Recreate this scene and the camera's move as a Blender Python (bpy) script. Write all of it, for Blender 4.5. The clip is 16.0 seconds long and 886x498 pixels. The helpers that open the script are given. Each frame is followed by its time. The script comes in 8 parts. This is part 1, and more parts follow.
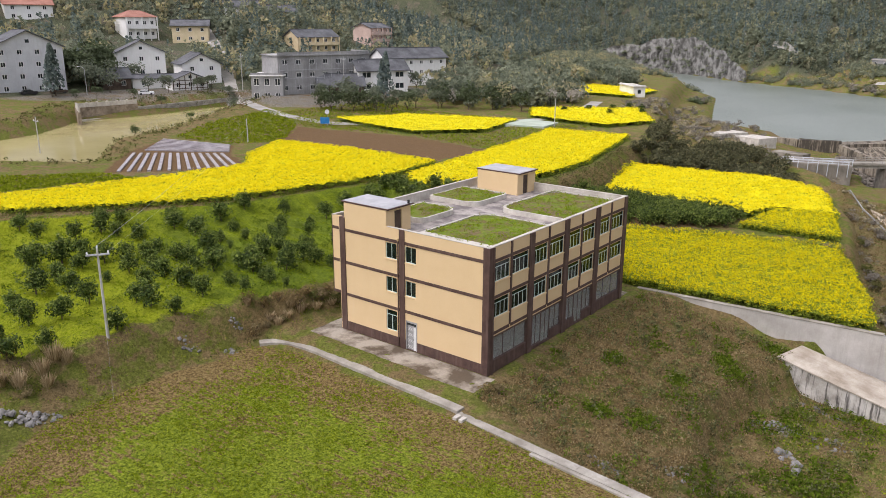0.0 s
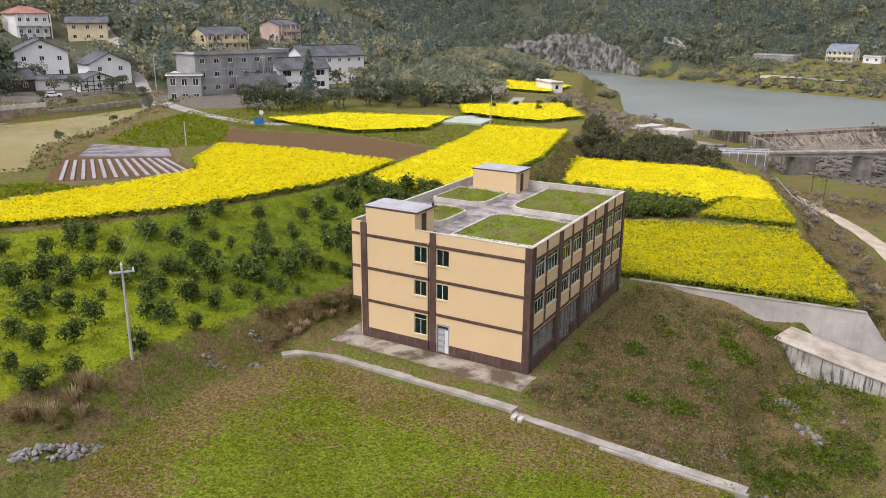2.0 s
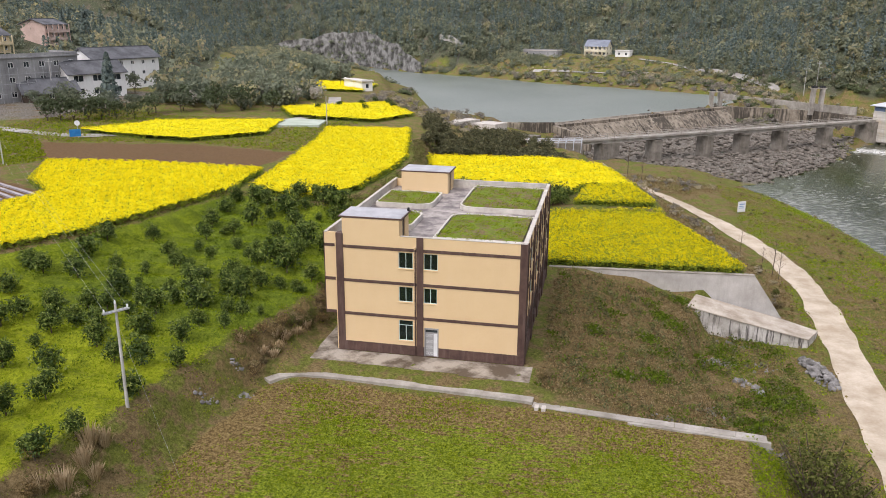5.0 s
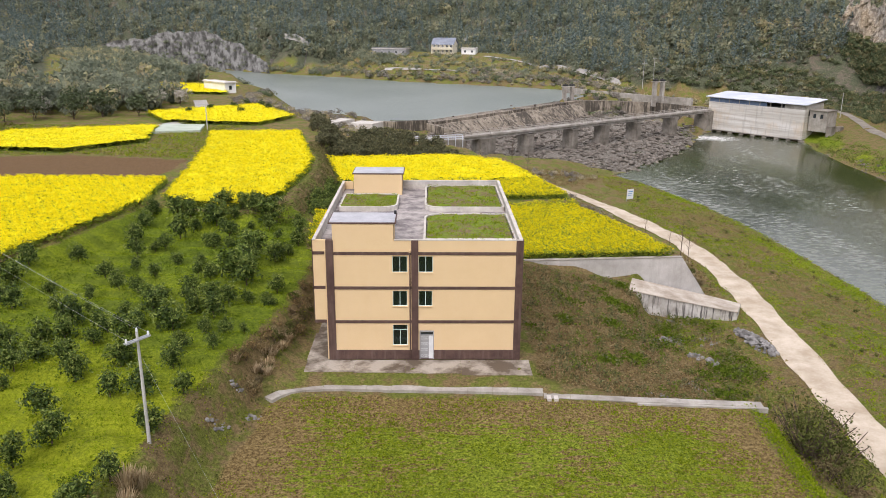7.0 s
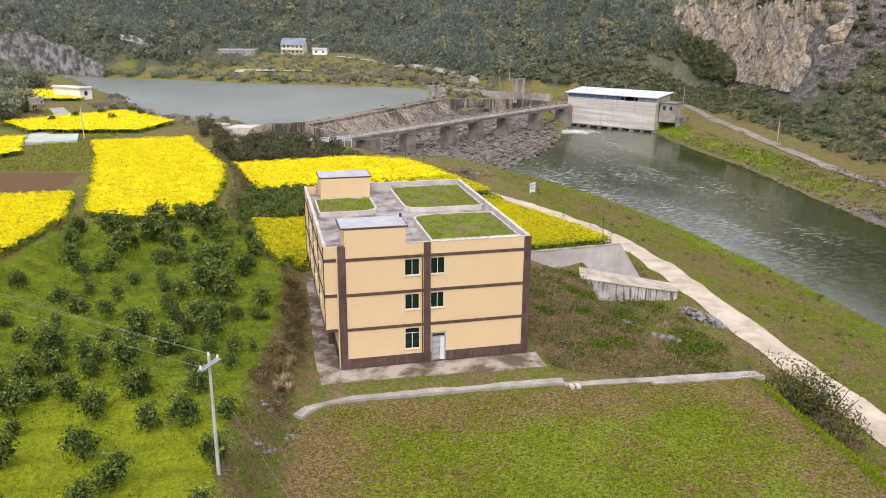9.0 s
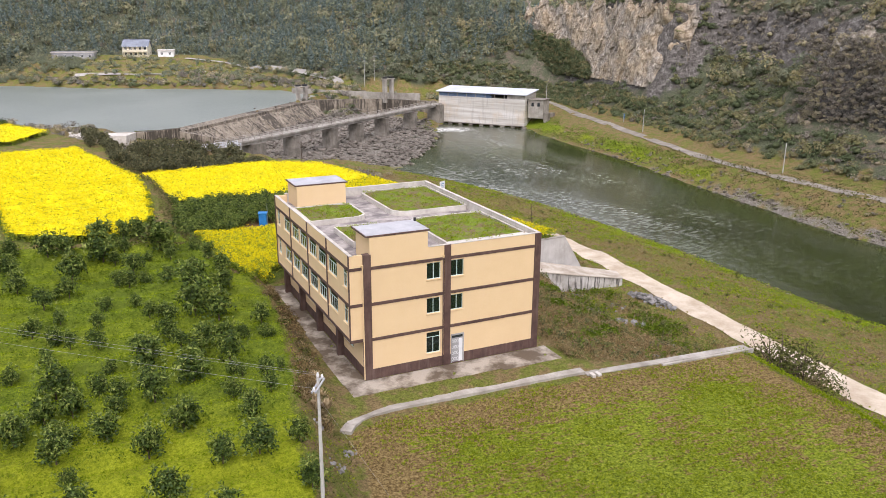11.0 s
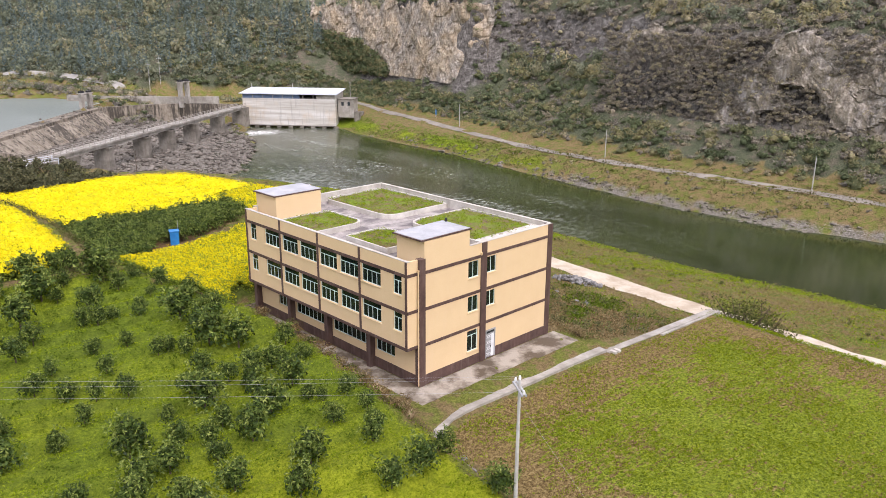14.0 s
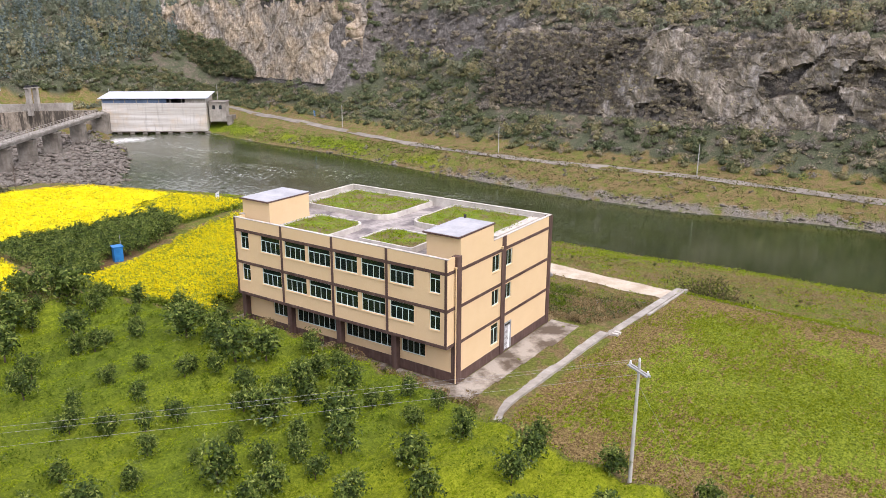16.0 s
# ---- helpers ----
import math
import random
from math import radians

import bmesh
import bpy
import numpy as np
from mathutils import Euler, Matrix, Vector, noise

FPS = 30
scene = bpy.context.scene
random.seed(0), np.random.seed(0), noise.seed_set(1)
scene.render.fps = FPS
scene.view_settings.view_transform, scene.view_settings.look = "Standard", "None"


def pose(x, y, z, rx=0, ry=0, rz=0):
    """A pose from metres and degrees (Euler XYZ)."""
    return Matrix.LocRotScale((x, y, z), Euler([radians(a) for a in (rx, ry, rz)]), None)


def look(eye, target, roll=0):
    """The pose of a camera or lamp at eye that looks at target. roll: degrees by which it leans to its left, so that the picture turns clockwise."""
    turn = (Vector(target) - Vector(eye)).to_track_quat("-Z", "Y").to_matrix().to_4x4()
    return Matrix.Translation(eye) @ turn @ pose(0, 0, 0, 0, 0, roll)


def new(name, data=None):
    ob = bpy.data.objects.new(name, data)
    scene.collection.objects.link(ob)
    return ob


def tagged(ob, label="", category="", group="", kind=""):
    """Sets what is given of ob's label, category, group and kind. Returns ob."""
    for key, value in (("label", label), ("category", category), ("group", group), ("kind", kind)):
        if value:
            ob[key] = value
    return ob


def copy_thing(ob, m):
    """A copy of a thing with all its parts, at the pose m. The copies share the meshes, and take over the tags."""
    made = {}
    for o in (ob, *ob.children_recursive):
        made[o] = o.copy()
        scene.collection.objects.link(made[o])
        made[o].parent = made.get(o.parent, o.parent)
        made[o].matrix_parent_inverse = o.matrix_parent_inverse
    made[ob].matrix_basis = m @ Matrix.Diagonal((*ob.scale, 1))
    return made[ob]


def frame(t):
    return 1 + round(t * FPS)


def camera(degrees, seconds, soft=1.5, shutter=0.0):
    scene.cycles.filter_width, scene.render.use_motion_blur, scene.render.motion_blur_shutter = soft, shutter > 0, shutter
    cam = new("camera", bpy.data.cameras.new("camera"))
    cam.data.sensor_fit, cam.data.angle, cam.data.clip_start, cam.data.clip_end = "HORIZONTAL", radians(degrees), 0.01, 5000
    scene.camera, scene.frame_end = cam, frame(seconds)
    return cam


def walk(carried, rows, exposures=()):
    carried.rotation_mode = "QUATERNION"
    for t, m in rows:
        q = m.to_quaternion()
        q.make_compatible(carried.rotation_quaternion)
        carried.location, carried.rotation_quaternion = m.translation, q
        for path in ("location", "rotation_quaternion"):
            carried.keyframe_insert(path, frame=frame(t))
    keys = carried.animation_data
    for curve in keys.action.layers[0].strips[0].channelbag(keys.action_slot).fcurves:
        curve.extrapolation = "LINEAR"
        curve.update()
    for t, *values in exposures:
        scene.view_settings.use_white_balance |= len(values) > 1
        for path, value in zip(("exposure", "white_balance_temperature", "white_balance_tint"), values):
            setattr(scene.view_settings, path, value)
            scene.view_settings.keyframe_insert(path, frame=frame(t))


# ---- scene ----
cam = camera(59.43, 16.0, soft=0.5)
# seconds, place in metres, tilt, lean and heading in degrees
ROWS = [
    (0.0, 52.967, -51.43, 30.014, 73.538, -0.294, 38.138),
    (0.5, 50.518, -53.24, 30.165, 73.455, -0.33, 36.154),
    (1.0, 47.742, -55.128, 30.318, 73.373, -0.336, 33.958),
    (1.5, 45.103, -56.779, 30.394, 73.339, -0.364, 31.917),
    (2.0, 42.158, -58.477, 30.485, 73.284, -0.355, 29.666),
    (2.5, 39.344, -59.962, 30.588, 73.256, -0.402, 27.449),
    (3.0, 36.246, -61.447, 30.695, 73.247, -0.404, 24.704),
    (3.5, 33.316, -62.69, 30.801, 73.229, -0.395, 21.598),
    (4.0, 30.057, -63.859, 30.87, 73.223, -0.38, 18.181),
    (6.5, 13.257, -66.834, 31.044, 73.183, -0.404, 2.425),
    (7.0, 9.392, -66.861, 31.057, 73.179, -0.387, -0.822),
    (7.5, 5.717, -66.703, 31.05, 73.179, -0.394, -3.831),
    (8.0, 1.673, -66.31, 31.065, 73.199, -0.409, -7.089),
    (8.5, -2.066, -65.769, 31.062, 73.226, -0.406, -10.089),
    (9.0, -6.126, -64.984, 31.027, 73.236, -0.373, -13.329),
    (11.5, -24.956, -57.662, 31.189, 73.287, -0.396, -28.772),
    (12.0, -28.644, -55.51, 31.174, 73.29, -0.4, -31.993),
    (12.5, -31.916, -53.33, 31.18, 73.301, -0.393, -34.961),
    (13.0, -35.346, -50.779, 31.149, 73.308, -0.369, -38.127),
    (13.5, -38.409, -48.297, 31.129, 73.316, -0.369, -41.007),
    (14.0, -41.584, -45.486, 31.068, 73.328, -0.355, -44.142),
    (14.5, -44.386, -42.772, 30.992, 73.338, -0.335, -47.042),
    (15.0, -47.206, -39.648, 30.899, 73.358, -0.31, -50.176),
    (15.5, -49.609, -36.637, 30.81, 73.387, -0.294, -53.061),
    (16.0, -51.955, -33.271, 30.719, 73.41, -0.273, -56.178),
]
walk(cam, [(t, pose(x, y, z, rx, ry, rz)) for t, x, y, z, rx, ry, rz in ROWS], [(0.0, 1.16, 6600, 16), (4.0, 1.16, 6600, 16), (9.0, 1.32, 6550, 17), (16.0, 1.54, 6480, 20)])

# ---- light ----
SUN_EL, SUN_AZ = 55.0, 198.0      # height, and compass heading clockwise from +y
world = bpy.data.worlds.new("overcast")
world.use_nodes = True
scene.world = world
wn, wl = world.node_tree.nodes, world.node_tree.links
wn.clear()
sky = wn.new("ShaderNodeTexSky")
sky.sky_type, sky.sun_disc = "NISHITA", False
sky.sun_elevation, sky.sun_rotation = radians(SUN_EL), radians(SUN_AZ)
sky.air_density, sky.dust_density, sky.ozone_density = 1.0, 1.0, 1.0
hsv = wn.new("ShaderNodeHueSaturation")
hsv.inputs["Saturation"].default_value = 0.25
wbg, wout = wn.new("ShaderNodeBackground"), wn.new("ShaderNodeOutputWorld")
wbg.inputs[1].default_value = 0.15
wl.new(sky.outputs[0], hsv.inputs["Color"])
wl.new(hsv.outputs[0], wbg.inputs[0])
wl.new(wbg.outputs[0], wout.inputs[0])
sun_data = bpy.data.lights.new("sun", "SUN")
sun_data.energy, sun_data.angle, sun_data.color = 0.85, radians(35), (1.0, 0.925, 0.875)
sun = new("sun", sun_data)
az, el = radians(SUN_AZ), radians(SUN_EL)
sun.matrix_world = look((200 * math.sin(az) * math.cos(el), 200 * math.cos(az) * math.cos(el), 200 * math.sin(el)), (0, 0, 0))

# ---- mesh helpers ----
class MB:
    """Collects vertices and faces for one mesh."""
    def __init__(self):
        self.v, self.f = [], []

    def quad(self, a, b, c, d):
        n = len(self.v)
        self.v += [a, b, c, d]
        self.f.append((n, n + 1, n + 2, n + 3))
        return self

    def box(self, x0, x1, y0, y1, z0, z1):
        n = len(self.v)
        self.v += [(x0, y0, z0), (x1, y0, z0), (x1, y1, z0), (x0, y1, z0), (x0, y0, z1), (x1, y0, z1), (x1, y1, z1), (x0, y1, z1)]
        self.f += [tuple(n + i for i in q) for q in ((3, 2, 1, 0), (4, 5, 6, 7), (0, 1, 5, 4), (1, 2, 6, 5), (2, 3, 7, 6), (3, 0, 4, 7))]
        return self

    def beam(self, a, b, w, h):
        """A bar from a to b, w wide and h high."""
        a, b = Vector(a), Vector(b)
        d = (b - a).normalized()
        s = d.cross(Vector((0, 0, 1)))
        s = (s.normalized() if s.length > 1e-4 else Vector((1, 0, 0))) * (w / 2)
        u = s.cross(d).normalized() * (h / 2)
        n = len(self.v)
        for p in (a, b):
            self.v += [tuple(p - s - u), tuple(p + s - u), tuple(p + s + u), tuple(p - s + u)]
        self.f += [tuple(n + i for i in q) for q in ((3, 2, 1, 0), (4, 5, 6, 7), (0, 1, 5, 4), (1, 2, 6, 5), (2, 3, 7, 6), (3, 0, 4, 7))]
        return self

    def tube(self, a, b, r0, r1, k=8):
        a, b = Vector(a), Vector(b)
        d = (b - a).normalized()
        s = d.orthogonal().normalized()
        u = d.cross(s)
        n = len(self.v)
        for p, r in ((a, r0), (b, r1)):
            for i in range(k):
                w = 2 * math.pi * i / k
                self.v.append(tuple(p + s * (r * math.cos(w)) + u * (r * math.sin(w))))
        for i in range(k):
            j = (i + 1) % k
            self.f.append((n + i, n + j, n + k + j, n + k + i))
        self.f += [tuple(n + i for i in reversed(range(k))), tuple(n + k + i for i in range(k))]
        return self

    def prism(self, poly, z0, z1):
        """A counter-clockwise outline pulled up from z0 to z1 (numbers, or one a corner)."""
        k, n = len(poly), len(self.v)
        lo = z0 if hasattr(z0, "__len__") else [z0] * k
        hi = z1 if hasattr(z1, "__len__") else [z1] * k
        self.v += [(p[0], p[1], z) for p, z in zip(poly, lo)] + [(p[0], p[1], z) for p, z in zip(poly, hi)]
        self.f += [tuple(n + i for i in reversed(range(k))), tuple(n + k + i for i in range(k))]
        for i in range(k):
            j = (i + 1) % k
            self.f.append((n + i, n + j, n + k + j, n + k + i))
        return self

    def wall(self, axis, at, thick, u0, u1, z0, z1, holes=()):
        """An upright wall square to an axis ('x' or 'y'), its outer face at `at` and its back `thick` further on, with
        rectangular holes (u0, u1, z0, z1) right through it."""
        us = sorted({u0, u1, *[h[0] for h in holes], *[h[1] for h in holes]})
        zs = sorted({z0, z1, *[h[2] for h in holes], *[h[3] for h in holes]})
        us, zs = [u for u in us if u0 <= u <= u1], [z for z in zs if z0 <= z <= z1]
        full = [[not any(h[0] < (a + b) / 2 < h[1] and h[2] < (c + e) / 2 < h[3] for h in holes) for c, e in zip(zs, zs[1:])] for a, b in zip(us, us[1:])]
        def P(u, z, w):
            return (at + w, u, z) if axis == "x" else (u, at + w, z)
        t = thick
        for i in range(len(us) - 1):
            for j in range(len(zs) - 1):
                if not full[i][j]:
                    continue
                a, b, c, e = us[i], us[i + 1], zs[j], zs[j + 1]
                self.quad(P(a, c, 0), P(b, c, 0), P(b, e, 0), P(a, e, 0))
                self.quad(P(a, c, t), P(b, c, t), P(b, e, t), P(a, e, t))
                if i == 0 or not full[i - 1][j]:
                    self.quad(P(a, c, 0), P(a, c, t), P(a, e, t), P(a, e, 0))
                if i == len(us) - 2 or not full[i + 1][j]:
                    self.quad(P(b, c, 0), P(b, c, t), P(b, e, t), P(b, e, 0))
                if j == 0 or not full[i][j - 1]:
                    self.quad(P(a, c, 0), P(b, c, 0), P(b, c, t), P(a, c, t))
                if j == len(zs) - 2 or not full[i][j + 1]:
                    self.quad(P(a, e, 0), P(b, e, 0), P(b, e, t), P(a, e, t))
        return self

    def mesh(self, name, material):
        me = bpy.data.meshes.new(name)
        me.from_pydata(self.v, [], self.f)
        bm = bmesh.new()
        bm.from_mesh(me)
        bmesh.ops.remove_doubles(bm, verts=bm.verts, dist=0.0004)
        bmesh.ops.recalc_face_normals(bm, faces=bm.faces)
        bm.to_mesh(me)
        bm.free()
        me.materials.append(material)
        return me


def part(name, mb, material, parent=None, label="", at=None):
    """One mesh object, under a thing where a parent is given."""
    ob = new(name, mb.mesh(name, material) if isinstance(mb, MB) else mb)
    if parent is not None:
        ob.parent = parent
    if at is not None:
        ob.matrix_local = at
    return tagged(ob, label) if label else ob


def thing(name, label, category, group="", kind="", at=None):
    """An empty at a thing's base, which parents its parts."""
    ob = new(name)
    if at is not None:
        ob.matrix_world = at
    return tagged(ob, label, category, group, kind)


def raw_mesh(name, verts, faces, material, attrs=()):
    """A mesh of quads straight from arrays; attrs: (name, domain, one float a vertex or face)."""
    me = bpy.data.meshes.new(name)
    k = faces.shape[1]
    me.vertices.add(len(verts))
    me.vertices.foreach_set("co", np.asarray(verts, np.float32).ravel())
    me.loops.add(faces.size)
    me.loops.foreach_set("vertex_index", np.asarray(faces, np.int32).ravel())
    me.polygons.add(len(faces))
    me.polygons.foreach_set("loop_start", np.arange(0, faces.size, k, dtype=np.int32))
    for nm, domain, vals in attrs:
        vals = np.asarray(vals, np.float32)
        if vals.ndim == 2:
            me.attributes.new(nm, "FLOAT_COLOR", domain).data.foreach_set("color", vals.ravel())
        else:
            me.attributes.new(nm, "FLOAT", domain).data.foreach_set("value", vals.ravel())
    me.update(calc_edges=True)
    me.validate()
    me.materials.append(material)
    return me


# ---- materials ----
class Mat:
    """A small builder for node materials."""
    def __init__(self, name):
        self.m = bpy.data.materials.new(name)
        self.m.use_nodes = True
        self.nt = self.m.node_tree
        self.b = self.nt.nodes["Principled BSDF"]
        self.co = self.nt.nodes.new("ShaderNodeTexCoord").outputs["Object"]
        self.world_co = self.nt.nodes.new("ShaderNodeNewGeometry").outputs["Position"]

    def n(self, kind, **kw):
        nd = self.nt.nodes.new("ShaderNode" + kind)
        for key, val in kw.items():
            nd.inputs[key.replace("_", " ")].default_value = val
        return nd

    def link(self, a, b):
        self.nt.links.new(a, b)

    def noise(self, scale, detail=4.0, rough=0.6, stretch=None, w=True):
        nd = self.n("TexNoise", Scale=scale, Detail=detail, Roughness=rough)
        src = self.world_co if w else self.co
        if stretch:
            mp = self.n("Mapping")
            mp.inputs["Scale"].default_value = stretch
            self.link(src, mp.inputs["Vector"])
            src = mp.outputs[0]
        self.link(src, nd.inputs["Vector"])
        return nd.outputs["Fac"]

    def ramp(self, fac, stops):
        nd = self.nt.nodes.new("ShaderNodeValToRGB")
        while len(nd.color_ramp.elements) < len(stops):
            nd.color_ramp.elements.new(0.5)
        for e, (p, c) in zip(nd.color_ramp.elements, stops):
            e.position = p
            e.color = (*c, 1) if hasattr(c, "__len__") else (c, c, c, 1)
        self.link(fac, nd.inputs[0])
        return nd.outputs[0]

    def mix(self, fac, a, b, mode="MIX"):
        nd = self.nt.nodes.new("ShaderNodeMix")
        nd.data_type, nd.blend_type = "RGBA", mode
        for src, sock in ((fac, nd.inputs[0]), (a, nd.inputs[6]), (b, nd.inputs[7])):
            if hasattr(src, "links"):
                self.link(src, sock)
            elif hasattr(src, "__len__"):
                sock.default_value = (*src, 1)
            else:
                sock.default_value = src
        return nd.outputs[2]

    def math(self, op, a, b=0.0, clamp=False):
        nd = self.nt.nodes.new("ShaderNodeMath")
        nd.operation, nd.use_clamp = op, clamp
        for src, sock in ((a, nd.inputs[0]), (b, nd.inputs[1])):
            if hasattr(src, "links"):
                self.link(src, sock)
            else:
                sock.default_value = src
        return nd.outputs[0]

    def attr(self, name, channel=None):
        nd = self.nt.nodes.new("ShaderNodeAttribute")
        nd.attribute_name = name
        if channel is None:
            return nd.outputs["Fac"]
        if channel == 3:
            return nd.outputs["Alpha"]
        sp = self.nt.nodes.new("ShaderNodeSeparateColor")
        self.link(nd.outputs["Color"], sp.inputs[0])
        return sp.outputs[channel]

    def out(self, color, rough=0.9, bump=None, strength=0.3, dist=0.05, spec=0.3, metal=0.0):
        if hasattr(color, "links"):
            self.link(color, self.b.inputs["Base Color"])
        else:
            self.b.inputs["Base Color"].default_value = (*color, 1)
        if hasattr(rough, "links"):
            self.link(rough, self.b.inputs["Roughness"])
        else:
            self.b.inputs["Roughness"].default_value = rough
        self.b.inputs["Specular IOR Level"].default_value = spec
        self.b.inputs["Metallic"].default_value = metal
        if bump is not None:
            bp = self.n("Bump", Strength=strength, Distance=dist)
            self.link(bump, bp.inputs["Height"])
            self.link(bp.outputs[0], self.b.inputs["Normal"])
        return self.m


def mottled(name, dark, light, scale=1.0, fine=20.0, rough=0.9, strength=0.25, dist=0.02, spec=0.3, lo=0.35, hi=0.65, stain=None, w=True):
    """Two tones in large patches, with fine grain and relief; stain: a third tone in streaks down the surface."""
    m = Mat(name)
    big = m.ramp(m.noise(scale, 5.0, 0.65, w=w), [(lo, dark), (hi, light)])
    grain = m.noise(fine, 4.0, 0.7, w=w)
    col = m.mix(m.math("MULTIPLY", grain, 0.45), big, m.mix(1.0, big, dark, "MULTIPLY"))
    if stain is not None:
        st = m.ramp(m.noise(1.0, 5.0, 0.6, stretch=(2.2, 2.2, 0.22), w=w), [(0.5, 0.0), (0.75, 1.0)])
        col = m.mix(m.math("MULTIPLY", st, 0.55), col, stain)
    return m.out(col, rough, grain, strength, dist, spec)


CREAM = mottled("cream_paint", (0.68, 0.52, 0.315), (0.74, 0.58, 0.365), 0.5, 14, 0.85, 0.1, 0.01, lo=0.2, hi=0.8, stain=(0.66, 0.5, 0.31))
BROWN = mottled("brown_paint", (0.085, 0.05, 0.043), (0.14, 0.085, 0.07), 0.9, 16, 0.75, 0.15, 0.01, stain=(0.19, 0.14, 0.12))
CONCRETE = mottled("pale_concrete", (0.26, 0.238, 0.205), (0.48, 0.455, 0.41), 0.35, 9, 0.92, 0.3, 0.02, stain=(0.22, 0.2, 0.17))
WALL_CONCRETE = mottled("cast_wall_concrete", (0.4, 0.38, 0.355), (0.58, 0.565, 0.54), 0.25, 7, 0.92, 0.2, 0.015, stain=(0.33, 0.31, 0.28))
RAMP_TOP = mottled("dusty_cast_top", (0.33, 0.28, 0.22), (0.58, 0.53, 0.46), 0.4, 8, 0.95, 0.3, 0.02)
BED_STONE = mottled("river_bed_rock", (0.08, 0.068, 0.055), (0.28, 0.25, 0.215), 0.4, 5, 0.9, 0.5, 0.05)
OLD_CONCRETE = mottled("stained_concrete", (0.13, 0.115, 0.095), (0.36, 0.33, 0.285), 0.22, 5, 0.95, 0.5, 0.05, stain=(0.09, 0.08, 0.066))
SLAB = mottled("damp_slab", (0.13, 0.1, 0.07), (0.44, 0.395, 0.33), 0.3, 6, 0.85, 0.25, 0.02, lo=0.44, hi=0.6)
ROOF_FLOOR = mottled("roof_floor", (0.17, 0.15, 0.15), (0.46, 0.42, 0.39), 0.55, 5, 0.8, 0.2, 0.01, lo=0.4, hi=0.62)
ROOF_SHEET = mottled("hut_roof_sheet", (0.34, 0.345, 0.37), (0.5, 0.5, 0.52), 0.6, 8, 0.55, 0.1, 0.01, spec=0.4)
CURB = mottled("white_curb", (0.45, 0.42, 0.38), (0.66, 0.63, 0.58), 0.8, 10, 0.9, 0.2, 0.02, stain=(0.35, 0.32, 0.28))
FRAME = mottled("window_frame", (0.55, 0.68, 0.66), (0.66, 0.78, 0.75), 2.0, 20, 0.4, 0.05, 0.002, spec=0.5)
STEEL = mottled("galvanised_steel", (0.32, 0.33, 0.34), (0.5, 0.51, 0.52), 2.0, 20, 0.45, 0.1, 0.002, spec=0.5)
POLE = mottled("pole_concrete", (0.42, 0.41, 0.39), (0.56, 0.55, 0.53), 1.0, 12, 0.9, 0.15, 0.01)
WHITE = mottled("white_wall", (0.72, 0.72, 0.71), (0.84, 0.84, 0.83), 0.12, 3, 0.9, 0.1, 0.01, stain=(0.6, 0.59, 0.57))
GREY_RENDER = mottled("grey_render", (0.26, 0.26, 0.265), (0.42, 0.42, 0.42), 0.15, 3, 0.95, 0.15, 0.02, stain=(0.15, 0.15, 0.15))
TILE_GREY = mottled("grey_roof_tiles", (0.075, 0.078, 0.085), (0.17, 0.175, 0.19), 0.3, 6, 0.8, 0.4, 0.04)
TILE_RED = mottled("red_roof_tiles", (0.3, 0.14, 0.1), (0.45, 0.23, 0.18), 0.3, 6, 0.8, 0.4, 0.04)
YELLOW_WALL = mottled("yellow_wall", (0.6, 0.46, 0.2), (0.75, 0.6, 0.32), 0.2, 4, 0.9, 0.1, 0.01)
PALE_YELLOW = mottled("pale_yellow_wall", (0.6, 0.5, 0.33), (0.76, 0.66, 0.46), 0.2, 4, 0.9, 0.1, 0.01)
PALE_CREAM = mottled("pale_cream_wall", (0.66, 0.61, 0.48), (0.78, 0.74, 0.62), 0.2, 4, 0.9, 0.1, 0.01)
PINK_WALL = mottled("pink_wall", (0.5, 0.38, 0.33), (0.66, 0.52, 0.46), 0.2, 4, 0.9, 0.1, 0.01)
DARK_WOOD = mottled("dark_wood", (0.06, 0.042, 0.032), (0.14, 0.1, 0.075), 0.6, 8, 0.8, 0.2, 0.01)
BLUE = mottled("blue_paint", (0.02, 0.17, 0.42), (0.03, 0.25, 0.55), 1.0, 10, 0.5, 0.05, 0.005)
BLUE_ROOF = mottled("pale_blue_roof", (0.5, 0.54, 0.6), (0.68, 0.7, 0.73), 0.1, 2, 0.5, 0.1, 0.01, spec=0.4)
SIGN_WHITE = mottled("sign_white", (0.66, 0.67, 0.68), (0.78, 0.79, 0.8), 1.0, 10, 0.6, 0.05, 0.005)
BARK = mottled("bark", (0.07, 0.05, 0.035), (0.17, 0.13, 0.095), 2.0, 15, 0.95, 0.5, 0.03)
STONE = mottled("grey_stone", (0.17, 0.16, 0.145), (0.43, 0.41, 0.375), 0.5, 5, 0.95, 0.5, 0.05)
STONE_PALE = mottled("pale_stone", (0.12, 0.115, 0.108), (0.37, 0.36, 0.35), 0.8, 7, 0.95, 0.5, 0.04)
BLACK = mottled("dark_metal", (0.02, 0.02, 0.022), (0.05, 0.05, 0.055), 1.0, 10, 0.5, 0.05, 0.005)
INSIDE = mottled("inner_plaster", (0.4, 0.39, 0.37), (0.52, 0.5, 0.47), 0.4, 6, 0.95, 0.05, 0.01)


